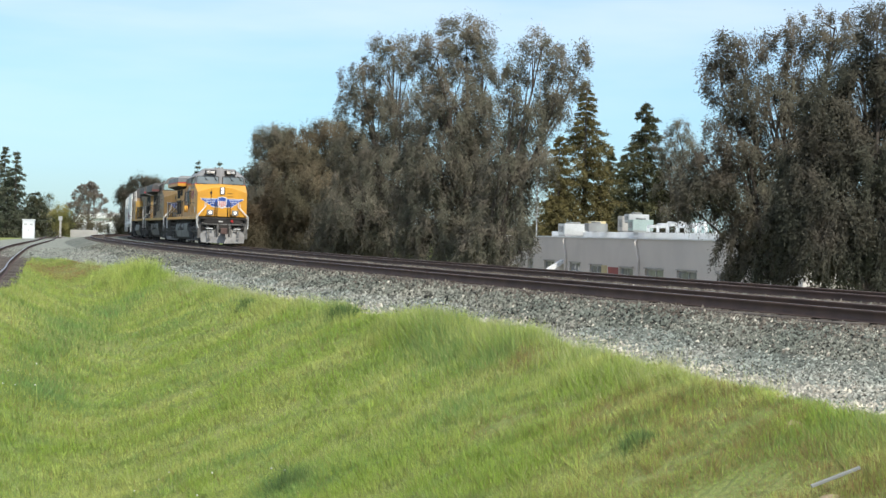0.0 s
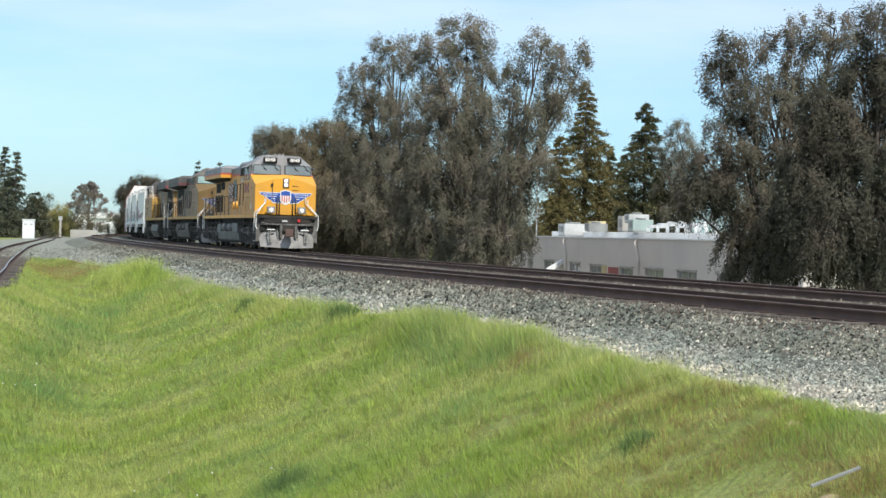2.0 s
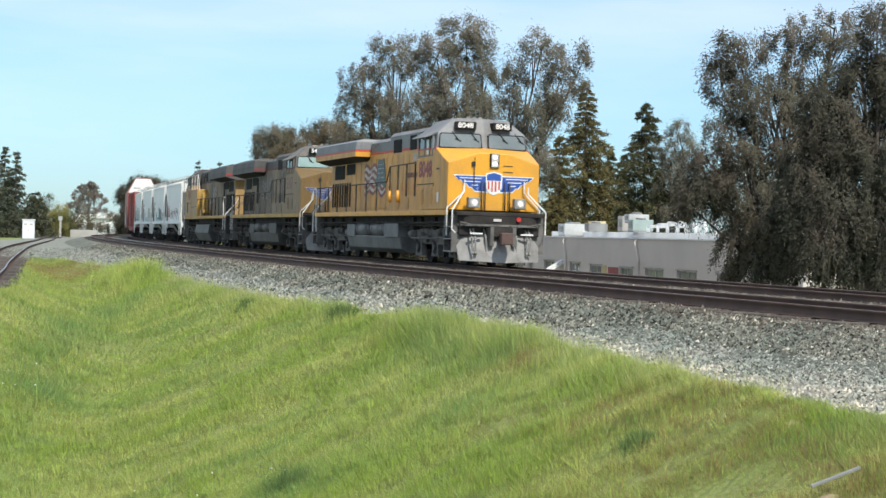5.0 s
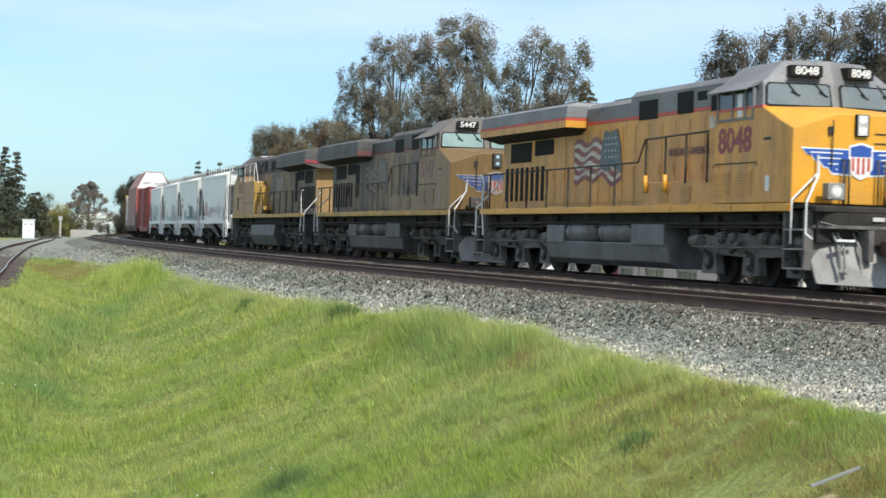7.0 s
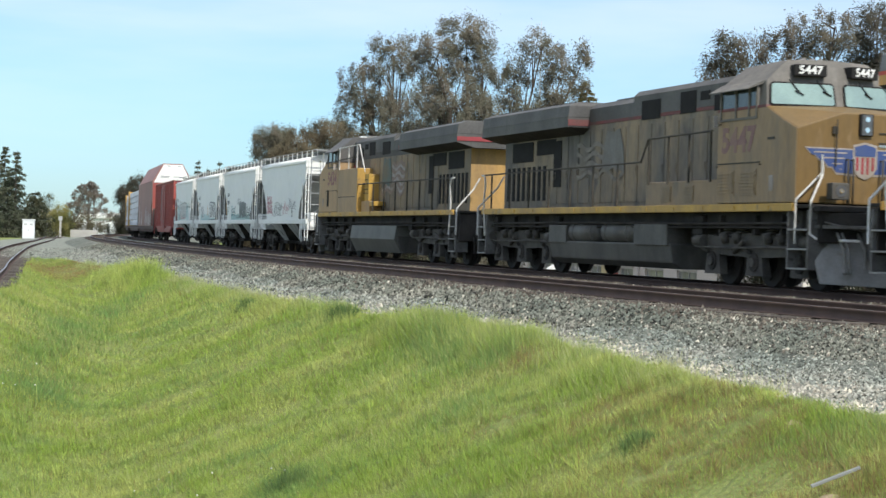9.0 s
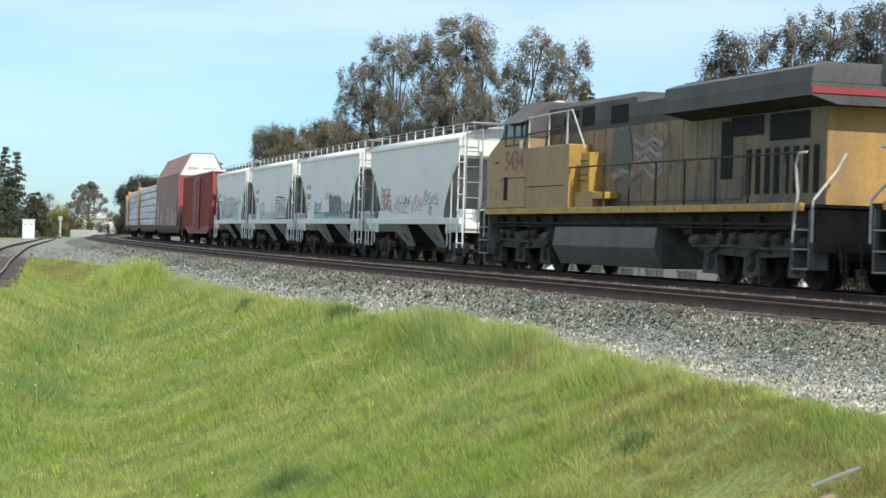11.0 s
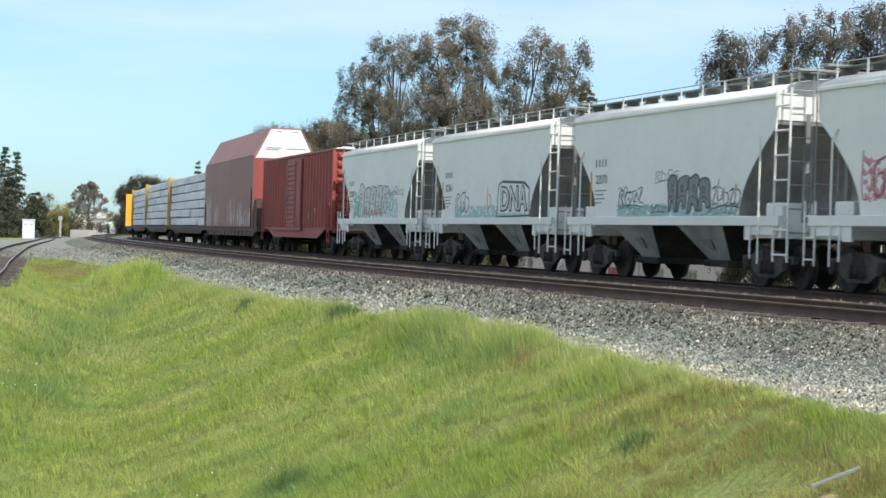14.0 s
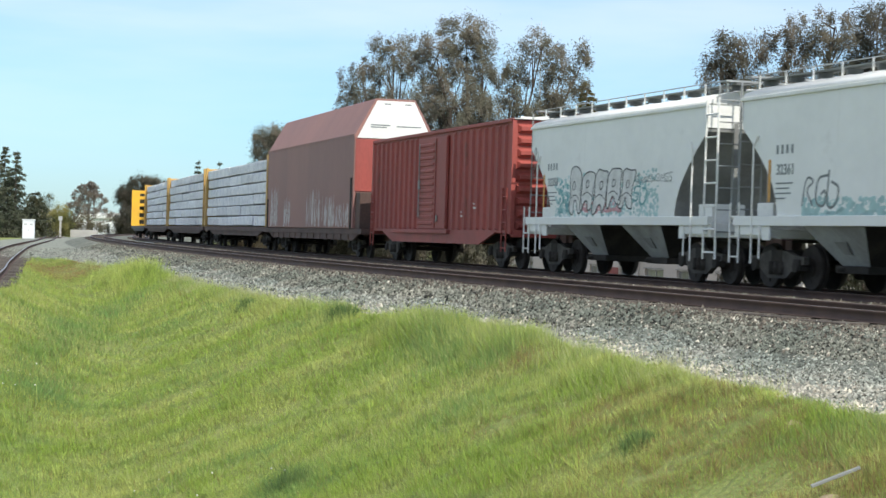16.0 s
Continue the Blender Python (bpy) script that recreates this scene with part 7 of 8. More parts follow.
def build_train():
    a = make_locomotive("8048", "clean", False, "yellow and grey diesel locomotive with lit headlights and flag decal")
    b = make_locomotive("5447", "sooty", False, "grimy sooty yellow diesel locomotive with faded flag decal")
    c = make_locomotive("5434", "tan", True, "faded tan diesel locomotive running cab backwards")
    TRAIN.extend([(a, 11.15, 14.2, False), (b, 33.45, 14.2, False), (c, 55.95, 14.2, True)])
    L, F, N, B = "lines", "fill", "marks", "block"
    K, R, T, W, G, O, P, Q = SPRAY
    sets = [
        ("pale grey covered hopper with red and black graffiti", [(-1, F, (-3.8, -2.6, 1.75, 2.5, Q, 7)), (-1, L, (-3.9, -2.7, 1.7, 2.85, R, 1, 3, 0.05)), (-1, L, (-3.1, -2.3, 1.65, 2.15, R, 2, 3, 0.03)), (-1, L, (-2.1, -0.1, 1.62, 2.25, K, 3, 6, 0.026)), (-1, L, (-1.9, 0.0, 1.95, 2.3, G, 8, 6, 0.02)), (-1, L, (0.1, 1.5, 1.7, 2.3, R, 4, 5, 0.026)), (-1, L, (1.6, 3.3, 1.9, 2.5, K, 5, 6, 0.026)), (-1, L, (2.2, 2.6, 1.55, 1.9, K, 6, 2, 0.05))]),
        ("pale grey covered hopper with dense black graffiti", [(-1, N, (-4.0, "22070")), (-1, F, (-2.6, 3.8, 1.48, 1.75, P, 19)), (-1, L, (-2.6, -1.2, 1.65, 2.3, T, 11, 4, 0.035)), (-1, L, (-2.5, -1.0, 1.7, 2.25, K, 12, 4, 0.035)), (-1, L, (-0.4, 0.9, 2.25, 2.6, K, 13, 4, 0.02)), (-1, L, (-0.6, 0.3, 1.55, 1.85, K, 14, 5, 0.02)), (-1, B, (0.3, 2.5, 1.52, 2.36, G, K, 15, 4)), (-1, L, (2.6, 4.0, 1.65, 2.3, K, 16, 5, 0.035)), (-1, L, (2.5, 3.9, 1.5, 1.75, G, 17, 8, 0.02))]),
        ("pale grey covered hopper with outlined letter graffiti", [(-1, N, (-4.0, "32361")), (-1, F, (-2.9, 1.2, 1.48, 1.8, P, 27)), (-1, L, (-2.9, -1.5, 1.6, 2.5, G, 21, 3, 0.05)), (-1, "word", (2.55, 1.98, "DNA", 0.92)), (-1, L, (0.2, 0.6, 1.7, 2.4, O, 25, 1, 0.04)), (-1, F, (0.9, 3.6, 1.44, 1.56, P, 28))]),
        ("pale grey covered hopper with teal and white mural graffiti", [(-1, N, (-4.2, "32358")), (-1, F, (-3.6, 3.0, 1.50, 2.55, P, 31)), (-1, F, (-3.4, -2.5, 1.6, 2.4, T, 32)), (-1, B, (-2.6, 1.6, 1.52, 2.70, W, K, 33, 5)), (-1, F, (-1.8, 0.9, 1.6, 2.0, Q, 36)), (-1, L, (1.5, 2.4, 1.7, 2.5, T, 37, 2, 0.05)), (-1, L, (1.7, 3.8, 2.25, 2.5, G, 34, 9, 0.02)), (-1, L, (-5.3, -4.8, 2.5, 3.6, G, 35, 2, 0.03))]),
    ]
    for k, (label, tags) in enumerate(sets):
        TRAIN.append((make_hopper(label, tags), 73.62 + 12.68 * k, 9.1, False))
    TRAIN.append((make_boxcar(), 126.6, 11.9, False))
    TRAIN.append((make_tall_car(), 145.6, 14.6, False))
    for k, label in enumerate(("centre-beam flatcar stacked with white-wrapped lumber packs", "centre-beam flatcar loaded with white-wrapped lumber", "loaded centre-beam flatcar with tan bulkheads")):
        TRAIN.append((make_centrebeam(k + 1, label), 166.55 + 23.1 * k, 17.2, False))
    TRAIN.append((make_centrebeam(0, "empty bright yellow centre-beam flatcar"), 166.55 + 69.3, 17.2, False))


build_train()


# ---------------------------------------------------------------- trees
M_BARK = material("eucalyptus_bark", (0.10, 0.08, 0.066), (0.06, 0.05, 0.042), rough=0.9, scale=2, fine=18, stretch=(3, 3, 0.5), bump=0.5, depth=0.03)
M_PALEBARK = material("pale_twig_bark", (0.25, 0.215, 0.18), (0.185, 0.16, 0.135), rough=0.9, scale=2, fine=18, bump=0.3)
LEAVES = {
    "E": material("eucalyptus_leaf", (0.132, 0.131, 0.095), (0.190, 0.165, 0.128), rough=0.8, gloss=0.15, scale=0.9, fine=4, bump=0, grain=0.3, vary=0.24, island=True, through_light=0.2),
    # Eucalyptus leaf darkened for the broad right-hand tree: its shade put into the colour
    "M": material("shaded_eucalyptus_leaf", (0.115, 0.115, 0.083), (0.15, 0.128, 0.098), rough=0.8, gloss=0.15, scale=0.5, fine=3, bump=0, grain=0.3, vary=0.24, island=True, through_light=0.18),
    # Dark leaf; on the near right-edge tree it holds the crown's shade too
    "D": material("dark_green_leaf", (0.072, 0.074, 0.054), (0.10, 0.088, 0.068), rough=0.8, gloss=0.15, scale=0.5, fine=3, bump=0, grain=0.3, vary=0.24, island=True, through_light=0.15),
    "G": material("olive_needle", (0.105, 0.092, 0.036), (0.145, 0.120, 0.048), rough=0.8, gloss=0.15, scale=0.35, fine=3, bump=0, grain=0.3, vary=0.24, island=True, through_light=0.12),
    "B": material("bronze_leaf", (0.128, 0.118, 0.076), (0.165, 0.130, 0.084), rough=0.8, gloss=0.15, scale=0.5, fine=3, bump=0, grain=0.3, vary=0.24, island=True, through_light=0.2),
    "C": material("conifer_needle", (0.062, 0.066, 0.036), (0.10, 0.096, 0.045), rough=0.8, gloss=0.15, scale=0.35, fine=3, bump=0, grain=0.3, vary=0.24, island=True, through_light=0.12),
    # Needle lightened and blued for far conifers: distance haze put into the colour
    "F": material("haze_tinted_needle", (0.072, 0.085, 0.058), (0.105, 0.112, 0.07), rough=0.8, gloss=0.15, scale=0.35, fine=3, bump=0, grain=0.3, vary=0.24, island=True, through_light=0.12),
    "Y": material("spring_leaf", (0.20, 0.20, 0.05), (0.26, 0.23, 0.08), rough=0.55, scale=0.5, fine=3, bump=0, grain=0.3, vary=0.24, island=True, through_light=0.25),
}


def shade_as_mass(me, base, centre, rng, corners=3):
    """Let leaves take the light as the leafy mass that they belong to."""
    n = base - centre
    n /= np.linalg.norm(n, axis=1)[:, None] + 1e-9
    n = n * 0.75 + np.array((0, -0.08, 0.2)) + rng.normal(0, 0.30, n.shape)
    n /= np.linalg.norm(n, axis=1)[:, None]
    me.polygons.foreach_set("use_smooth", np.ones(len(me.polygons), bool))
    me.normals_split_custom_set_from_vertices(np.repeat(n, corners, axis=0).astype(np.float32))
    return me


def limb_arrays(V, F, a, b, r1, r2, seg=6):
    """A tapered limb appended to lists of vertices and quads."""
    a, b = np.array(a, float), np.array(b, float)
    d = b - a
    ln = np.linalg.norm(d)
    if ln < 1e-4:
        return
    d /= ln
    u = np.cross(d, (0.3, 0.9, 0.2))
    u /= np.linalg.norm(u)
    w = np.cross(d, u)
    n0 = len(V)
    for p, r in ((a, r1), (b, r2)):
        for k in range(seg):
            t = 2 * math.pi * k / seg
            V.append(p + u * math.cos(t) * r + w * math.sin(t) * r)
    for k in range(seg):
        F.append((n0 + k, n0 + (k + 1) % seg, n0 + seg + (k + 1) % seg, n0 + seg + k))


def leaf_quads(base, way, length, width, rng):
    """Narrow pointed leaves."""
    n = len(base)
    side = np.cross(way, rng.normal(0, 1, (n, 3)))
    side /= np.linalg.norm(side, axis=1)[:, None] + 1e-9
    face = np.cross(side, way)
    side *= np.where(face[:, 2] * 0.3 - face[:, 1] > 0, 1.0, -1.0)[:, None]
    low = base + way * (length * 0.12)[:, None]
    tip = base + way * length[:, None]
    V = np.stack([low + side * width[:, None], tip, low - side * width[:, None]], 1).reshape(-1, 3)
    return V, np.arange(n * 3).reshape(-1, 3)


TREE_SEED = [100]


def leafy_tree(name, label, x, y, ground, density, leaf, lobes):
    """A tree whose crown is a set of leafy masses (across, depth, height over the ground, half-width, half-height), each of many leaf tufts."""
    TREE_SEED[0] += 1
    rng = np.random.default_rng(TREE_SEED[0])
    far = y > 180
    t = tagged(new(name), label, "bush" if name == "bush" else "tree", "trees by the line")
    t.matrix_basis = pose(x, y, ground)
    V, F = [], []
    top = max(l[2] for l in lobes)
    # a trunk that forks, with limbs into each mass and twigs to its tufts
    fork = np.array((rng.normal(0, 0.15), rng.normal(0, 0.15), top * 0.22))
    r0 = 0.020 * top + 0.05
    limb_arrays(V, F, (0.0, 0.0, -0.3), fork, r0 * 1.25, r0, 9)
    size = 0.92 if y < 75 else (1.12 if y < 130 else (1.5 if y < 180 else 2.4))
    B, W, Ln, Wd, C = [], [], [], [], []
    for lx, ly, lz, lr, lh in lobes:
        c = np.array((lx, ly, lz))
        rr = r0 * (0.20 + 0.22 * min(1, lr / 2))
        bend = rng.normal(0, 0.10, 3) * (1 + 0.08 * top)
        way_up = [fork + (c - fork) * u + bend * math.sin(u * math.pi) + rng.normal(0, 0.05, 3) for u in (0, 0.3, 0.55, 0.8, 1.0)]
        for k in range(4):
            limb_arrays(V, F, way_up[k], way_up[k + 1], rr * (1 - 0.2 * k), rr * (0.8 - 0.2 * k) + 0.012, 6)
        high = min(1.0, lz / top)
        tufts = int(math.pi * lr * lh * density * (10 + 16 * (1 - high)) / size ** 1.5) + 3
        d = rng.normal(0, 1, (tufts, 3))
        d /= np.linalg.norm(d, axis=1)[:, None]
        rad = 0.30 + 0.74 * rng.random(tufts) ** 0.6
        lump = 1.0 + 0.20 * np.sin(d[:, 0] * 5.1 + lz) * np.sin(d[:, 2] * 4.3 + lx * 2 + 1)
        q = c + d * (rad * lump)[:, None] * np.array((lr, lr, lh))
        q = q[q[:, 2] > 0.35]
        for k in range(0, len(q), 5 if not far else 14):
            s0 = way_up[int(rng.integers(2, 5))]
            m = (s0 + q[k]) / 2 + rng.normal(0, 0.10, 3) + np.array((0, 0, 0.12))
            limb_arrays(V, F, s0, m, 0.030 * size, 0.020 * size, 4)
            limb_arrays(V, F, m, q[k], 0.020 * size, 0.008, 3)
        n = 124
        droop = 0.28 + 1.35 * (1 - high)
        rt = (0.12 + 0.22 * rng.random((len(q), 1, 1)) ** 1.5) * size
        off = rng.normal(0, 0.62, (len(q), n, 3)) * rt
        hang = rng.random((len(q), n)) ** 1.2 * (0.25 + 0.9 * rng.random((len(q), 1))) * droop * size
        out = np.zeros((len(q), 3))
        out[:, :2] = (q - c)[:, :2] / (np.linalg.norm((q - c)[:, :2], axis=1)[:, None] + 1e-6)
        pos = q[:, None] + off + out[:, None] * (hang * 0.45)[:, :, None]
        pos[:, :, :2] -= off[:, :, :2] * np.clip(hang / (0.9 * size), 0, 0.6)[:, :, None]
        pos[:, :, 2] -= hang
        way = rng.normal(0, 0.62, pos.shape) + out[:, None] * 0.4 + off / rt * 0.35
        way[:, :, 2] -= 0.15 + 0.8 * droop
        way /= np.linalg.norm(way, axis=2)[:, :, None]
        B.append(pos.reshape(-1, 3))
        W.append(way.reshape(-1, 3))
        mid = np.array((lx * 0.6, ly * 0.6, lz - 0.5 * lh))
        C.append(np.broadcast_to((0.65 * (q - 0.35 * out - np.array((0, 0, 0.3))) + 0.35 * mid)[:, None], pos.shape).reshape(-1, 3))
        Ln.append((0.085 + 0.075 * rng.random(pos.shape[0] * n)) * size)
        Wd.append((0.013 + 0.011 * rng.random(pos.shape[0] * n)) * size)
    link_mesh("trunk", bare_mesh("trunk", V, F, True), M_BARK, t)
    VV, FF = leaf_quads(np.vstack(B), np.vstack(W), np.concatenate(Ln), np.concatenate(Wd), rng)
    me = shade_as_mass(bare_mesh("crown", VV, FF), np.vstack(B), np.vstack(C), rng)
    crown = link_mesh("crown", me, LEAVES[leaf], t)
    tagged(crown, kind="stuff")
    return t


def conifer(x, y, ground, height, half, label, seed, leaf="C"):
    rng = np.random.default_rng(seed)
    t = tagged(new("conifer"), label, "tree", "conifers behind")
    t.matrix_basis = pose(x, y, ground)
    V, F = [], []
    limb_arrays(V, F, (0, 0, -0.3), (0, 0, height * 0.97), 0.018 * height, 0.02, 8)
    B, W = [], []
    z = height * 0.06
    while z < height * 0.985:
        u = z / height
        reach = 1.25 * half * (1 - u) ** 0.75 * (0.8 + 0.6 * rng.random()) + 0.04
        for k in range(6):
            a = rng.random() * 2 * math.pi
            r = reach * (0.55 + 0.6 * rng.random())
            e = np.array((math.cos(a) * r, math.sin(a) * r, z - 0.22 * r + 0.1 * rng.normal()))
            limb_arrays(V, F, (0, 0, z), e, 0.02 + 0.02 * (1 - u), 0.008, 4)
            n = int((34 + 38 * r) * (0.45 if y > 200 else 1))
            q = rng.random(n) ** 0.7
            p = np.array((0, 0, z)) + (e - np.array((0, 0, z))) * q[:, None] + rng.normal(0, (0.05 + 0.06 * half) * (1 - 0.85 * u), (n, 3))
            w = np.array((math.cos(a), math.sin(a), -0.4)) + rng.normal(0, 0.55, (n, 3))
            B.append(p)
            W.append(w / np.linalg.norm(w, axis=1)[:, None])
        z += (0.24 + 0.012 * height * rng.random()) * (2.8 if y >= 290 else 1.7 if y > 200 else 1)
    link_mesh("trunk", bare_mesh("trunk", V, F, True), M_BARK, t)
    B, W = np.vstack(B), np.vstack(W)
    n = len(B)
    VV, FF = leaf_quads(B, W, (0.20 + 0.17 * rng.random(n)) * (1.5 if y > 200 else 1), (0.032 + 0.03 * rng.random(n)) * (1.5 if y > 200 else 1), rng)
    tagged(link_mesh("crown", bare_mesh("crown", VV, FF), LEAVES[leaf], t), kind="stuff")
    return t


def bare_tree(x, y, ground, height, seed):
    rng = random.Random(seed)
    t = tagged(new("bare_tree"), "leafless grey-brown tree with fine spreading branches", "tree")
    t.matrix_basis = pose(x, y, ground)
    V, F = [], []

    def grow(p, d, ln, r, depth):
        q = (p[0] + d[0] * ln, p[1] + d[1] * ln, p[2] + d[2] * ln)
        limb_arrays(V, F, p, q, max(r, 0.024), max(r * 0.7, 0.02), 5 if depth > 3 else 3)
        if depth == 0:
            return
        for k in range(3 if depth > 2 else 4):
            v = Vector(d) + Vector((rng.gauss(0, 0.43), rng.gauss(0, 0.43), rng.gauss(0.10, 0.22)))
            v.normalize()
            grow(q, tuple(v), ln * rng.uniform(0.64, 0.86), r * 0.62, depth - 1)

    limb_arrays(V, F, (0, 0, -0.2), (0.1, 0, height * 0.35), 0.34, 0.22, 8)
    limb_arrays(V, F, (0.1, 0, height * 0.35), (0, 0, height * 0.7), 0.22, 0.06, 6)
    for k in range(20):  # boughs round a leader, wide below and steep above
        u = k / 19
        a, up = k * 2.4, radians(18 + 58 * u)
        v = (math.cos(a) * math.cos(up), math.sin(a) * math.cos(up), math.sin(up))
        grow((0.05, 0, height * (0.16 + 0.5 * u)), v, height * 0.155 * (1 - 0.45 * u), 0.12 * (1 - 0.5 * u), 5)
    link_mesh("trunk", bare_mesh("trunk", V, F), M_PALEBARK, t)
    return t


leafy_tree("eucalyptus_tree", "tall olive-grey eucalyptus with drooping foliage beyond the tracks", -3.0, 106, -2.7, 1.0, "E",
           [(-0.1, -0.2, 13.7, 1.7, 1.6), (-1.7, -0.0, 11.7, 1.5, 1.9), (0.5, -0.5, 10.5, 2.1, 1.9), (-1.6, 0.3, 8.2, 1.8, 1.9), (0.3, -0.7, 7.0, 2.4, 2.2), (-1.6, -0.7, 5.3, 2.6, 1.9), (-0.3, 0.7, 3.8, 2.6, 1.6), (-2.6, 0.2, 3.4, 1.9, 1.4)])
leafy_tree("eucalyptus_tree", "tall eucalyptus with dark open crown beside the railway", 0.9, 92, -2.7, 1.15, "E",
           [(0.0, 0.4, 13.5, 1.3, 1.3), (-1.5, -0.2, 12.3, 1.3, 1.6), (0.8, 0.1, 11.9, 0.8, 1.5), (-0.7, -0.2, 9.8, 2.0, 1.7), (0.9, -0.3, 9.1, 1.1, 1.9), (-1.2, 0.1, 7.4, 2.2, 1.8), (0.6, 0.2, 6.4, 1.7, 2.1), (-1.2, 0.5, 4.9, 2.2, 1.5), (0.7, -0.3, 3.9, 1.4, 1.5), (-1.2, 0.4, 3.3, 1.9, 1.1)])
leafy_tree("eucalyptus_tree", "slender eucalyptus with hanging branches beside the grey building", 2.0, 84, -2.7, 1.0, "E",
           [(2.2, -0.2, 12.0, 0.9, 1.0), (4.2, 0.1, 11.9, 0.4, 0.7), (1.0, -0.0, 10.7, 0.7, 1.3), (3.1, 0.2, 10.8, 1.1, 1.2), (1.7, 0.3, 9.1, 1.3, 1.4), (2.8, -0.0, 9.5, 0.7, 0.8), (0.9, 0.0, 7.2, 1.2, 1.5), (1.8, -0.2, 7.1, 0.9, 1.2), (0.5, 0.4, 5.3, 1.0, 1.2), (1.3, -0.0, 5.2, 0.7, 0.9), (-0.2, -0.2, 3.9, 0.7, 0.8), (0.9, -0.2, 3.9, 0.8, 0.9), (1.9, 0.1, 3.9, 0.35, 0.4), (0.3, 0.0, 2.6, 0.9, 1.0), (-0.6, 0.0, 2.8, 1.0, 1.0)])
leafy_tree("eucalyptus_tree", "bushy brownish tree with dense low foliage beside the tracks", -8.0, 118, -2.6, 2.6, "B",
           [(0.9, 0.4, 9.7, 2.0, 1.1), (-1.4, -0.5, 8.4, 1.5, 1.4), (1.4, 0.4, 7.7, 2.2, 1.7), (-0.7, -0.8, 6.2, 2.3, 2.0), (1.8, 0.8, 5.0, 2.7, 2.0), (-2.9, 0.4, 4.4, 1.7, 1.7), (-0.7, 0.5, 3.7, 2.5, 1.5), (-3.6, -0.3, 3.1, 1.4, 1.1), (1.4, 0.7, 2.9, 2.5, 1.1)])
leafy_tree("eucalyptus_tree", "small dark tree rising behind the brownish trees", -13.7, 150, -2.6, 2.2, "E",
           [(0.0, 0.0, 11.3, 1.4, 0.8), (-0.9, -0.1, 10.5, 0.9, 0.9), (0.7, -0.1, 10.2, 1.2, 1.4), (-0.3, 0.4, 8.5, 1.6, 1.4), (-0.5, 0.0, 6.2, 1.8, 1.8), (-1.0, 0.2, 3.9, 1.8, 1.8)])
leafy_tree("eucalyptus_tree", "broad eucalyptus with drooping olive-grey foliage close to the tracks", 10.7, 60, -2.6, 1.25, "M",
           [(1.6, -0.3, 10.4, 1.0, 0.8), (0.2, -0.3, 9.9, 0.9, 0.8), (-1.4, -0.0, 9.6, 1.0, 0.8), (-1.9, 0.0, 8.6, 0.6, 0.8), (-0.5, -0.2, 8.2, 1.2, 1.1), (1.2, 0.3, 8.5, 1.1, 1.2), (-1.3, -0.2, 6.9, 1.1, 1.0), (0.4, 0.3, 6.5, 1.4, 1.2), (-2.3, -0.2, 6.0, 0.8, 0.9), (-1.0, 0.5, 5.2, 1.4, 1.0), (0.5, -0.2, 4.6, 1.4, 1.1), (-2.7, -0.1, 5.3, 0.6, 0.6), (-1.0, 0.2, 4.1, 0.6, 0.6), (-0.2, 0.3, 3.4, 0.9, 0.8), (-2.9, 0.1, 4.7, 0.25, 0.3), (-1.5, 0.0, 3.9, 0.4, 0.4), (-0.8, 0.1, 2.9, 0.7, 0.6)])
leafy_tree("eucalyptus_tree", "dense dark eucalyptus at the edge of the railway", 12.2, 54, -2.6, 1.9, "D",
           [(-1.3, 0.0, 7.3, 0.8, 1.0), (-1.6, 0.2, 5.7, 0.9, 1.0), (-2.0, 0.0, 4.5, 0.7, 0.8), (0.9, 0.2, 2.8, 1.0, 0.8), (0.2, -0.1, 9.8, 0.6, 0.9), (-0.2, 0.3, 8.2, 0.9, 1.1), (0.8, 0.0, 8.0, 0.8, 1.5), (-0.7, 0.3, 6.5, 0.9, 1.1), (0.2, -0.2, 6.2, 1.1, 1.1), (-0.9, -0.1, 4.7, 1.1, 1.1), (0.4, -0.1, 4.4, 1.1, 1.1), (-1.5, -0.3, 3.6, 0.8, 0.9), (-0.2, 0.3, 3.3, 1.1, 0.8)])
leafy_tree("eucalyptus_tree", "thin young eucalyptus behind the flat-roofed building", 20.0, 160, -2.7, 0.8, "E",
           [(-0.2, 0.0, 13.3, 1.1, 1.0), (-0.9, 0.2, 11.3, 1.2, 1.5), (0.9, 0.0, 11.2, 1.2, 1.6), (-0.4, -0.3, 9.0, 1.6, 1.6), (0.8, 0.2, 7.6, 1.5, 1.6), (-0.7, 0.0, 6.0, 1.6, 1.4)])
leafy_tree("eucalyptus_tree", "distant dark tree above the bend of the line", -54.8, 340, -0.8, 1.7, "D",
           [(-3.2, 0.0, 8.3, 1.7, 1.6), (3.3, 0.0, 9.3, 1.8, 1.3), (0.4, 0.0, 7.2, 3.2, 2.2), (-1.8, 0.0, 2.8, 2.8, 2.2), (-0.2, -0.2, 10.1, 2.3, 1.2), (-2.6, 0.4, 7.7, 1.4, 1.4), (1.2, 0.1, 10.2, 2.3, 1.2), (2.6, -0.8, 7.8, 2.7, 2.3), (-1.5, -0.7, 4.7, 2.1, 2.5), (1.2, -0.4, 3.7, 2.5, 2.1)])
leafy_tree("broadleaf_tree", "dark broad tree behind the locomotives at the bend", -21.1, 200, -2.0, 0.9, "D",
           [(0.3, 0.5, 8.9, 1.4, 1.0), (-0.6, 0.4, 6.7, 1.6, 1.6), (1.0, 0.0, 6.5, 1.7, 1.8), (-0.3, 0.5, 3.7, 1.9, 1.7), (1.8, -0.6, 3.5, 1.8, 1.8)])
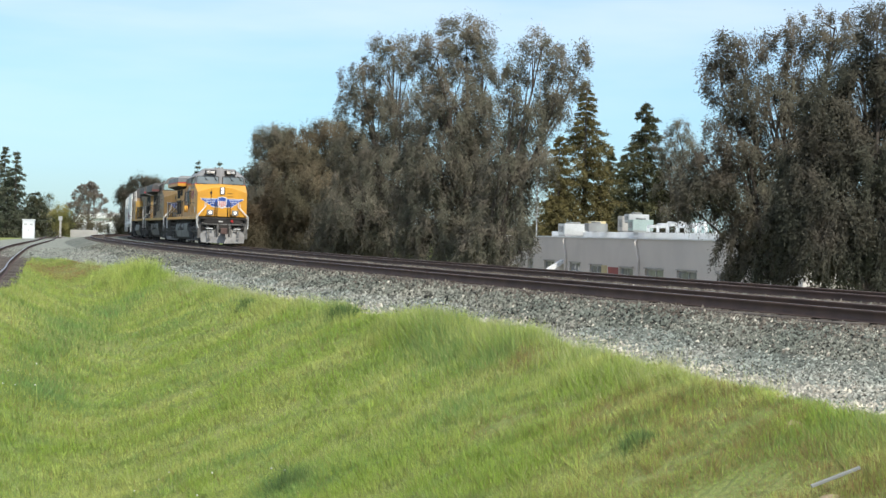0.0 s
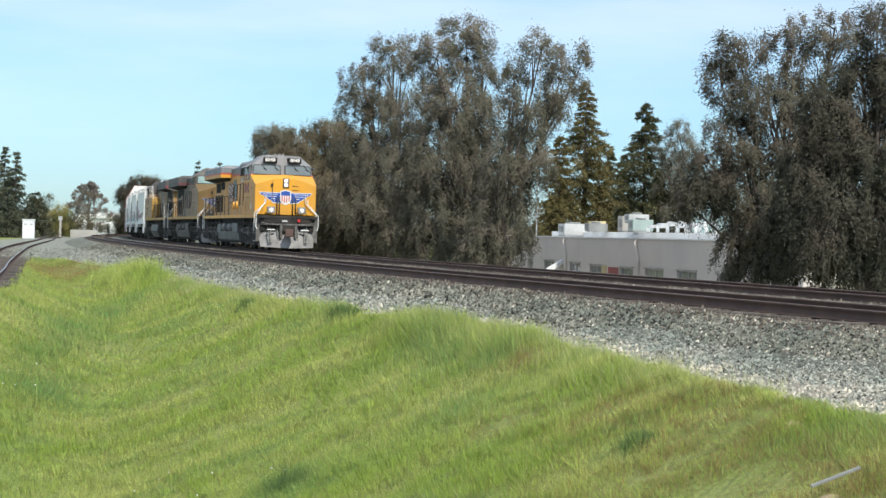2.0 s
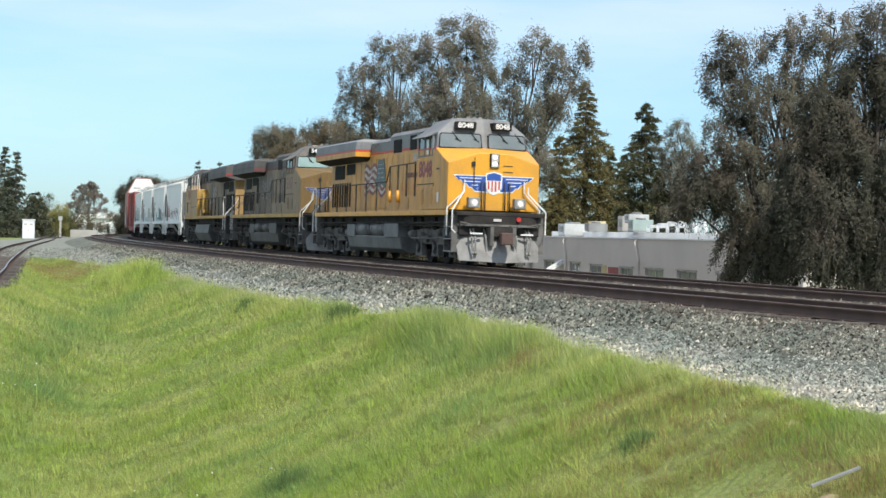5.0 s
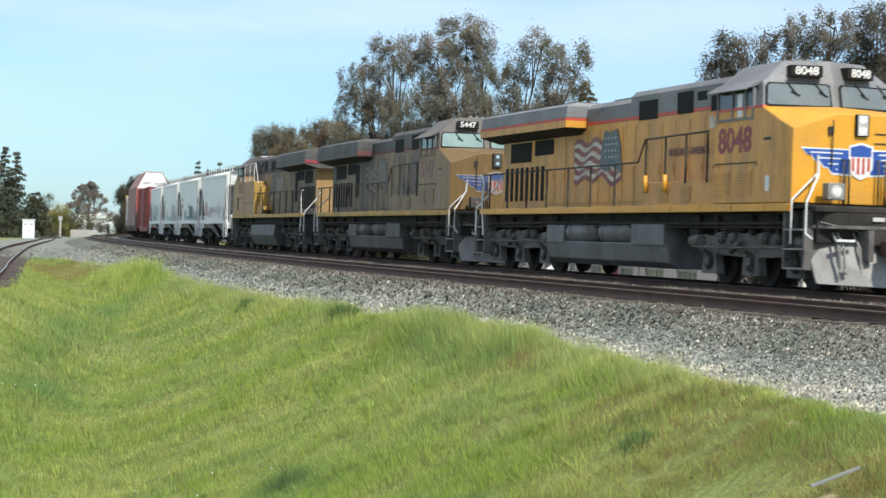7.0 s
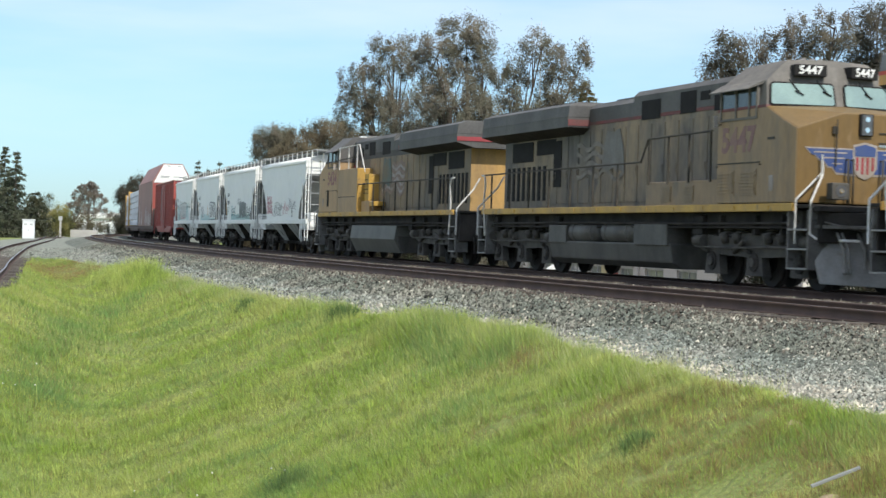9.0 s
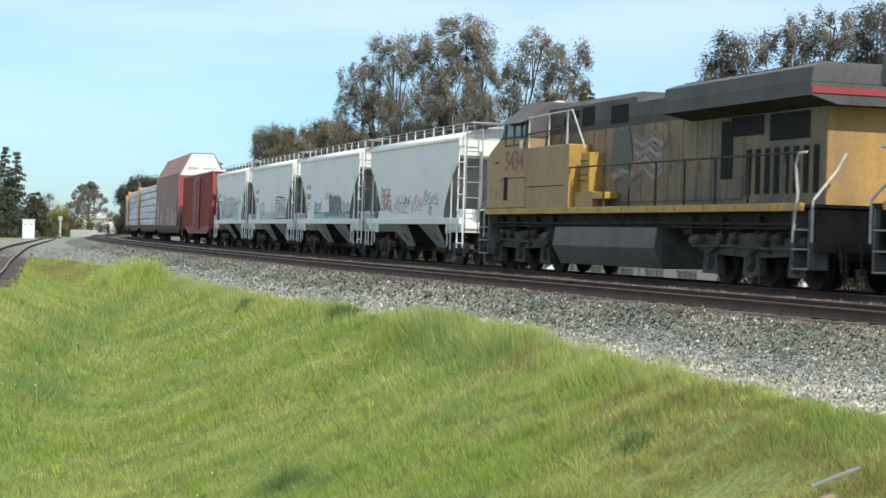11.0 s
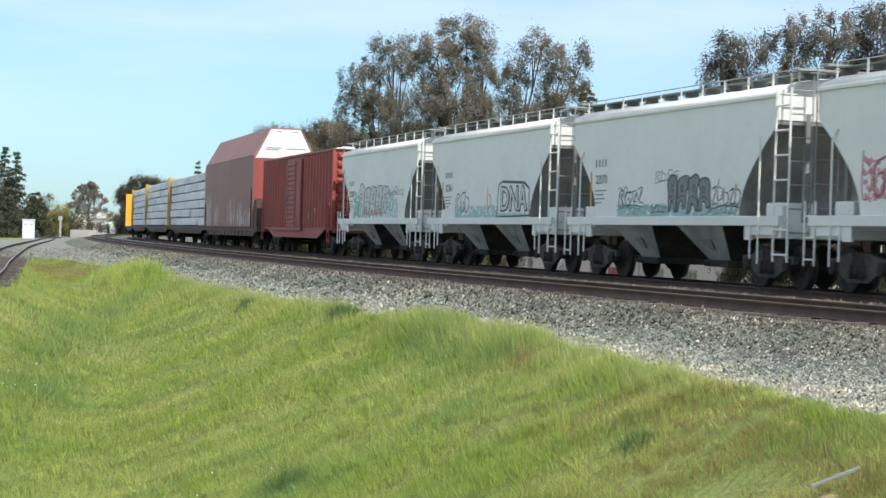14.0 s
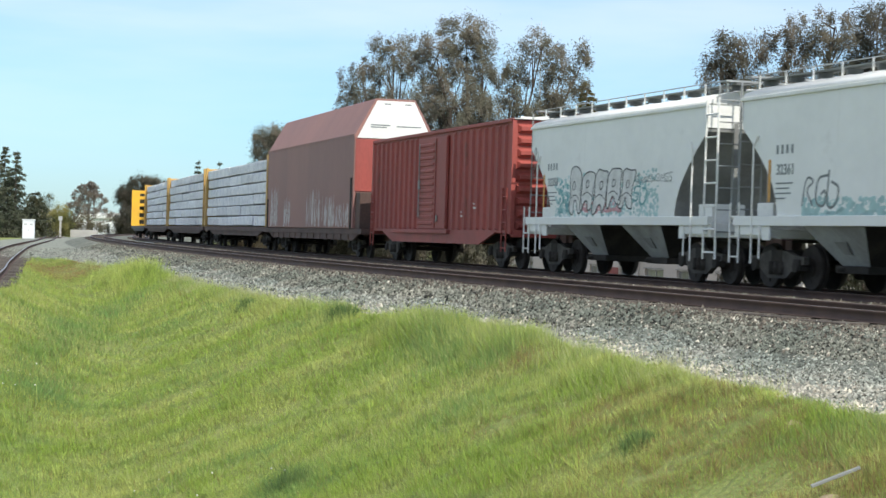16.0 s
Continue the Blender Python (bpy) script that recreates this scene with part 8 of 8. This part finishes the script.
leafy_tree("bush", "yellow-green spring bush beside the siding", -62.0, 300, -0.7, 1.3, "Y",
           [(-0.7, -0.4, 3.1, 1.8, 1.3), (0.7, -0.0, 3.7, 1.4, 1.4), (0.0, 0.4, 1.7, 2.2, 1.1)])
leafy_tree("bush", "olive-grey bush in front of the white building", -64.4, 330, -0.7, 0.6, "B",
           [(-0.3, -0.4, 2.9, 1.8, 1.2), (1.2, -0.1, 2.4, 1.6, 1.0), (-1.0, 0.2, 2.1, 1.4, 1.0)])
leafy_tree("bush", "dark round bush by the white building", -62.9, 345, -0.7, 0.7, "E",
           [(-0.2, -0.4, 1.9, 1.5, 0.8), (0.6, 0.2, 1.5, 1.2, 0.7)])
leafy_tree("broadleaf_tree", "dark round tree behind the signal cabinet", -57.4, 262, -0.8, 0.8, "C",
           [(0.0, 0.1, 4.7, 1.3, 1.3), (-0.5, -0.3, 2.8, 1.6, 1.6), (0.6, 0.1, 2.5, 1.3, 1.6), (-1.4, 0.5, 1.6, 1.6, 1.4)])
leafy_tree("broadleaf_tree", "small dark tree above the far houses", -89.3, 420, -0.8, 0.5, "C",
           [(0.3, -0.2, 7.8, 1.1, 1.1), (-0.8, 0.0, 7.3, 1.0, 1.0), (0.0, 0.3, 5.3, 1.8, 1.5)])
for i, (x, y, g, h, w) in enumerate(((11.2, 150, -2.7, 16.5, 3.1), (8.9, 146, -2.7, 11.9, 2.3), (17.6, 165, -2.7, 15.9, 3.6), (16.3, 185, -2.7, 12.6, 2.0), (17.2, 180, -2.7, 12.0, 1.8),
                                     (18.4, 160, -2.7, 9.7, 2.0), (12.6, 150, -2.7, 7.9, 2.0), (14.6, 152, -2.7, 6.6, 2.2), (8.4, 140, -2.7, 7.0, 2.2), (16.0, 150, -2.7, 6.8, 2.2))):
    conifer(x, y, g, h, w, "olive-green conifer rising behind the flat-roofed building" if i in (0, 1, 6, 8) else "dark green conifer rising behind the flat-roofed building", 40 + i, "G" if i in (0, 1, 6, 8) else "C")
for i, (x, y, g, h, w) in enumerate(((-58.4, 255, -0.8, 12.0, 2.0), (-61.6, 262, -0.8, 12.9, 2.2), (-62.0, 250, -0.8, 9.4, 3.0), (-60.0, 258, -0.8, 9.0, 2.6), (-57.2, 262, -0.8, 6.8, 3.2), (-59.0, 252, -0.8, 6.0, 3.2), (-61.0, 248, -0.8, 5.0, 3.0))):
    conifer(x, y, g, h, w, "tall dark conifer behind the white signal cabinet", 60 + i, "F")
for i, (x, y, g, h, w) in enumerate(((-39.6, 300, -1.5, 13.4, 1.0), (-38.0, 300, -1.5, 12.8, 0.9), (-36.1, 300, -1.5, 13.7, 1.2))):
    conifer(x, y, g, h, w, "slim distant conifer beyond the bend of the line", 70 + i, "F")
bare_tree(-66.5, 350, -0.8, 11.0, 4)


def tree_belt():
    """The low wooded skyline far beyond the line."""
    rng = np.random.default_rng(77)
    n = 24000
    a = rng.uniform(-0.42, 0.42, n)
    d = rng.uniform(430, 520, n)
    hgt = (3.2 + 1.6 * np.sin(a * 37) + 1.2 * np.sin(a * 91 + 1)) * rng.random(n) ** 0.7
    B = np.stack([np.sin(a) * d, np.cos(a) * d, -0.9 + hgt], 1)
    W = rng.normal(0, 1, (n, 3))
    W /= np.linalg.norm(W, axis=1)[:, None]
    V, F = leaf_quads(B, W, 1.3 + rng.random(n), 0.4 + 0.3 * rng.random(n), rng)
    tagged(link_mesh("tree_belt", bare_mesh("tree_belt", V, F), LEAVES["C"]), "low dark band of distant woodland", "trees", kind="stuff")


tree_belt()

# ---------------------------------------------------------------- the building and the far things
M_WALL = material("grey_stucco", (0.62, 0.57, 0.515), (0.57, 0.525, 0.475), rough=0.9, scale=0.4, fine=18, bump=0.2, grain=0.1, rust=(0.49, 0.465, 0.43), rust_at=0.68)
M_ROOFWHITE = material("white_roof_coating", (0.78, 0.79, 0.78), (0.66, 0.67, 0.66), rough=0.7, scale=0.6, fine=10, bump=0.1, grain=0.15)
M_HVAC = material("galvanized_casing", (0.50, 0.51, 0.50), (0.40, 0.41, 0.40), rough=0.5, metal=0.2, scale=1.5, fine=14, bump=0.05)
M_HVACGREEN = material("grey_green_casing", (0.28, 0.35, 0.32), (0.24, 0.30, 0.28), rough=0.55, scale=1.5, fine=14, bump=0.05)
M_BEIGE = material("beige_casing", (0.58, 0.47, 0.24), (0.50, 0.42, 0.24), rough=0.6, scale=1.5, bump=0.05)
M_PANE = material("dim_pane", (0.20, 0.21, 0.215), (0.34, 0.34, 0.33), rough=0.12, scale=0.8, bump=0.0)
M_CONCRETE = material("pale_concrete", (0.42, 0.40, 0.36), (0.34, 0.33, 0.30), rough=0.9, scale=0.6, fine=12, bump=0.2)
M_CABINET = material("white_cabinet_paint", (0.76, 0.78, 0.78), (0.70, 0.72, 0.72), rough=0.5, scale=1, bump=0.02, grain=0.06)


def wall_with_openings(bm, length, z0, z1, thick, holes):
    """A wall along x with its face at y = 0, cut through where the holes (x0, x1, z0, z1) are."""
    xs = sorted({0.0, length, *[q for h in holes for q in h[:2]]})
    zs = sorted({z0, z1, *[q for h in holes for q in h[2:]]})
    solid = {(i, k) for i in range(len(xs) - 1) for k in range(len(zs) - 1)
             if not any(h[0] <= xs[i] < h[1] and h[2] <= zs[k] < h[3] for h in holes)}
    vs = {}

    def v(i, k, y):
        if (i, k, y) not in vs:
            vs[i, k, y] = bm.verts.new((xs[i], y, zs[k]))
        return vs[i, k, y]
    for i, k in solid:
        bm.faces.new((v(i, k, 0), v(i + 1, k, 0), v(i + 1, k + 1, 0), v(i, k + 1, 0)))
        bm.faces.new((v(i, k, thick), v(i, k + 1, thick), v(i + 1, k + 1, thick), v(i + 1, k, thick)))
        for (di, dk), (a, b) in (((-1, 0), ((0, 0), (0, 1))), ((1, 0), ((1, 1), (1, 0))), ((0, -1), ((1, 0), (0, 0))), ((0, 1), ((0, 1), (1, 1)))):
            if (i + di, k + dk) not in solid:
                p, q = (i + a[0], k + a[1]), (i + b[0], k + b[1])
                bm.faces.new((v(*p, 0), v(*q, 0), v(*q, thick), v(*p, thick)))
    bmesh.ops.recalc_face_normals(bm, faces=bm.faces[:])


def make_building():
    t = tagged(new("commercial_building"), "long low grey stucco building with a white flat roof", "building")
    t.matrix_basis = pose(2.0, 140.0, 0, 0, 0, -77.6)
    holes = [(20.9, 23.3, -1.5, -0.50), (26.7, 28.9, -1.5, -0.52), (30.9, 33.2, -1.5, -0.58), (36.6, 39.0, -1.5, -0.60), (41.0, 44.0, -1.5, -0.58), (46.1, 49.0, -1.5, -0.56), (51.8, 53.6, -1.5, -0.60), (16.8, 18.2, -1.5, -0.48), (10.6, 12.2, -1.5, -0.46)]
    bm = bmnew()
    wall_with_openings(bm, 62, -2.8, 0.98, 0.25, holes)
    part("wall", bm, M_WALL, t, "grey stucco front wall")
    bm = box(bmnew(), 0, 0.25, 0.25, 28, -2.8, 0.98)
    box(bm, 61.75, 62, 0.25, 28, -2.8, 0.98)
    box(bm, 0, 62, 28, 28.25, -2.8, 0.98)
    part("side_wall", bm, M_WALL, t)
    part("roof", box(bmnew(), 0.25, 61.75, 0.25, 28, 0.78, 0.9), M_ROOFWHITE, t, "white flat roof")
    part("parapet_cap", box(bmnew(), -0.05, 62.05, -0.06, 0.3, 0.98, 1.06, 0.01), M_ROOFWHITE, t)
    part("roof_curb", box(bmnew(), 4, 60, 5.2, 26, 0.9, 1.42, 0.03), M_ROOFWHITE, t)
    for a, b, c, d in holes:
        w = part("window", box(bmnew(), a + 0.05, b - 0.05, 0.14, 0.17, c + 0.05, d - 0.05), M_PANE, t)
        bm = bmnew()
        for x in (a, (a + b) / 2 - 0.03, b - 0.06):
            box(bm, x, x + 0.06, 0.10, 0.2, c, d)
        box(bm, a, b, 0.10, 0.2, d - 0.06, d)
        box(bm, a, b, 0.10, 0.2, (c + d) / 2, (c + d) / 2 + 0.04)
        part("frame", bm, M_HVAC, w)
        part("sill", box(bmnew(), a - 0.08, b + 0.08, -0.06, 0.1, d + 0.003, d + 0.07), M_CONCRETE, w)
    for u in (14.3, 24.7):
        bm = hull(bmnew(), [(u, 0, -0.38), (u + 0.6, 0, -0.38), (u, 0, -0.62), (u + 0.6, 0, -0.62), (u, -1.2, -1.12), (u + 0.6, -1.2, -1.12), (u, -1.2, -1.38), (u + 0.6, -1.2, -1.38)])
        part("canopy", bm, M_ROOFWHITE, t, "white sloping door canopy")
    part("shutter", box(bmnew(), 34.6, 36.4, -0.04, -0.002, -1.5, -0.62, 0.01), M_BOXCAR, t, "rust-red panel beside a window")
    part("pale_panel", box(bmnew(), 33.3, 34.3, -0.04, -0.002, -1.5, -0.55, 0.01), M_BEIGE, t)
    for u in (25.6, 39.6):
        bm = pipe(bmnew(), [(u, -0.02, 0.95), (u, -0.12, 0.75), (u + 0.25, -0.1, 0.35), (u + 0.5, -0.08, -0.1), (u + 0.5, -0.08, -2.6)], 0.06)
        part("downpipe", bm, M_WALL, t)


def rooftop_unit(x, y, z, sx, sy, sz, mat, label, grille=True):
    """A rooftop machine: casing, base rails, grille and fan cowl."""
    t = tagged(new("rooftop_unit"), label, "air conditioner", "rooftop units")
    t.matrix_basis = pose(x, y, z, 0, 0, -77.6)
    part("casing", box(bmnew(), -sx / 2, sx / 2, -sy / 2, sy / 2, 0.08, sz, 0.02), mat, t)
    part("base_rail", box(bmnew(), -sx / 2, sx / 2, -sy / 2 + 0.05, sy / 2 - 0.05, 0, 0.09), M_SLOPE, t)
    if grille:
        bm = bmnew()
        louvre(bm, face_side(-1, 0, sz * 0.55, sy / 2), sx * 0.7, sz * 0.5, 6)
        part("grille", bm, M_SLOPE, t)
        part("fan_cowl", tube(bmnew(), (0, 0, sz), (0, 0, sz + 0.12), min(sx, sy) * 0.32, seg=16), M_SLOPE, t)
    return t


make_building()
ROOF = 1.425
rooftop_unit(9.0, 130, ROOF - 0.32, 1.6, 1.7, 0.85, M_HVAC, "white rooftop air conditioner with side grille")
rooftop_unit(10.4, 127, ROOF, 1.2, 0.9, 0.72, M_BEIGE, "low yellow-beige rooftop duct box", False)
rooftop_unit(10.1, 124, ROOF, 1.0, 1.3, 0.55, M_SLOPE, "dark rooftop condenser with pipes")
rooftop_unit(11.7, 118, ROOF, 1.0, 1.2, 1.0, M_CONCRETE, "tall pale rooftop air handler")
rooftop_unit(11.95, 116, ROOF + 0.55, 1.0, 1.3, 0.55, M_HVAC, "grey condenser raised on a roof frame")
rooftop_unit(12.0, 114, ROOF, 1.0, 1.3, 0.75, M_HVACGREEN, "grey-green rooftop air conditioner")
bm_stand = bmnew()
for dx in (-0.4, 0.4):
    for dy in (-0.5, 0.5):
        tube(bm_stand, (11.95 + dx, 116 + dy, ROOF), (11.95 + dx, 116 + dy, ROOF + 0.56), 0.04)
tagged(part("unit_stand", bm_stand, M_SLOPE), "steel stand under a rooftop condenser", "stand")
bm_pipes = bmnew()
for k in range(6):
    y0 = 112.5 - k * 1.6
    pipe(bm_pipes, [(12.3 + k * 0.4, y0, ROOF), (12.3 + k * 0.4, y0, ROOF + 0.35 + 0.1 * (k % 3)), (13.3 + k * 0.35, y0 - 1.2, ROOF + 0.35 + 0.1 * (k % 3)), (13.3 + k * 0.35, y0 - 1.2, ROOF)], 0.09, 8)
tagged(part("roof_duct", bm_pipes, M_ROOFWHITE), "white bent rooftop ducts", "duct")
tagged(part("mast", tube(tube(bmnew(), (6.9, 139, -2.8), (6.9, 139, 12.0), 0.06, 0.05), (6.9, 139, 12.0), (6.9, 139, 17.0), 0.04, 0.02), M_HVAC), "thin grey radio mast behind the trees", "mast")


def signal_cabinet():
    t = tagged(new("signal_cabinet"), "white metal signal cabinet beside the siding", "cabinet")
    t.matrix_basis = pose(-50.3, 227, -0.80, 0, 0, 8)
    part("body", box(bmnew(), -0.70, 0.70, -0.55, 0.55, 0.12, 2.35, 0.02), M_CABINET, t)
    part("roof", box(bmnew(), -0.78, 0.78, -0.63, 0.63, 2.35, 2.46, 0.02), M_CABINET, t)
    part("plinth", box(bmnew(), -0.72, 0.72, -0.57, 0.57, 0, 0.13), M_CONCRETE, t)
    for x0, x1 in ((-0.64, -0.02), (0.02, 0.64)):
        d = part("door", box(bmnew(), x0, x1, -0.58, -0.55, 0.2, 2.25, 0.008), M_CABINET, t)
        part("handle", box(bmnew(), (x1 if x0 < 0 else x0) - 0.04, (x1 if x0 < 0 else x0) + 0.04, -0.62, -0.58, 1.05, 1.25), M_HVAC, d)
        part("vent", box(bmnew(), x0 + 0.15, x1 - 0.15, -0.59, -0.58, 1.75, 1.95), M_HVAC, d)


signal_cabinet()
t_ = tagged(new("marker_post"), "grey wooden post beside the track", "post")
t_.matrix_basis = pose(-57.3, 280, -0.80)
part("shaft", box(bmnew(), -0.14, 0.14, -0.14, 0.14, 0, 3.1, 0.02), M_CONCRETE, t_)
part("sign_plate", box(bmnew(), -0.3, 0.3, -0.18, -0.15, 2.6, 3.2, 0.02), M_HVAC, t_)
tagged(part("low_wall", box(bmnew(), -57.8, -53.6, 290, 290.4, -0.9, 0.42, 0.03), M_CONCRETE), "low pale concrete wall at the crossing", "wall")


def shed(x, y, z, w, d, h, rise, wall_m, roof_m, label):
    t = tagged(new("shed"), label, "building")
    t.matrix_basis = pose(x, y, z)
    part("wall", box(bmnew(), -w / 2, w / 2, 0, d, 0, h), wall_m, t)
    part("roof", prism(bmnew(), [(-w / 2 - 0.3, h), (w / 2 + 0.3, h), (w / 2 - 1.5, h + rise), (-w / 2 + 1.5, h + rise)], "y", -0.4, d + 0.4), roof_m, t)
    bm = bmnew()
    for k in range(3):
        a = -w / 2 + w * (k + 0.5) / 3
        box(bm, a - 0.6, a + 0.6, -0.03, 0, 0.9, 2.0)
    part("window", bm, M_PANE, t)


shed(-68.0, 372, -0.9, 10.5, 9, 3.6, 1.1, M_CABINET, M_ROOFWHITE, "white low building beyond the bend, behind bushes")
shed(-88.5, 410, -0.9, 7, 8, 4.2, 1.2, M_WALL, M_CONCRETE, "pale house roof among far trees")


def debris():
    """What lies on the bank: a grey bar."""
    x, y = 3.25, 15.25
    z = float(ground_z(np.array([x]), np.array([y]))[0])
    ob = part("metal_bar", box(bmnew(), -0.22, 0.22, -0.018, 0.018, 0.0, 0.026, 0.006), M_SLOPE)
    ob.matrix_basis = pose(x, y, z + 0.11, 0, -21, 8)
    tagged(ob, "weathered grey metal bar lying in the grass", "debris")


debris()
for k, (x, y, size) in enumerate(((-2.1, 38.8, 0.95), (-4.7, 45.0, 0.7), (2.15, 20.2, 0.5), (-2.0, 25.2, 1.0), (-1.2, 35.6, 0.6))):
    weed_clump(x, y, size, 90 + k)


def motions():
    times = [q / 4 for q in range(65)]
    for ob, centre, base, turned in TRAIN:
        back = pose(0, 0, 0, 0, 0, 180) if turned else Matrix()
        walk(ob, [(t, run_pose(centre, base, t) @ back) for t in times])
    for ob, x, r, way in WHEELS:
        step = 2 if r > 0.5 else 1
        rows = []
        for f in range(0, 481, step):
            t = f / 30
            s = SPEED * t + SLOW * t * t / 2
            rows.append((t, pose(x, 0, r) @ Matrix.Rotation(way * s / r, 4, "Y")))
        walk(ob, rows)


make_tracks()
make_stones()
make_dirt()
make_grass()
motions()
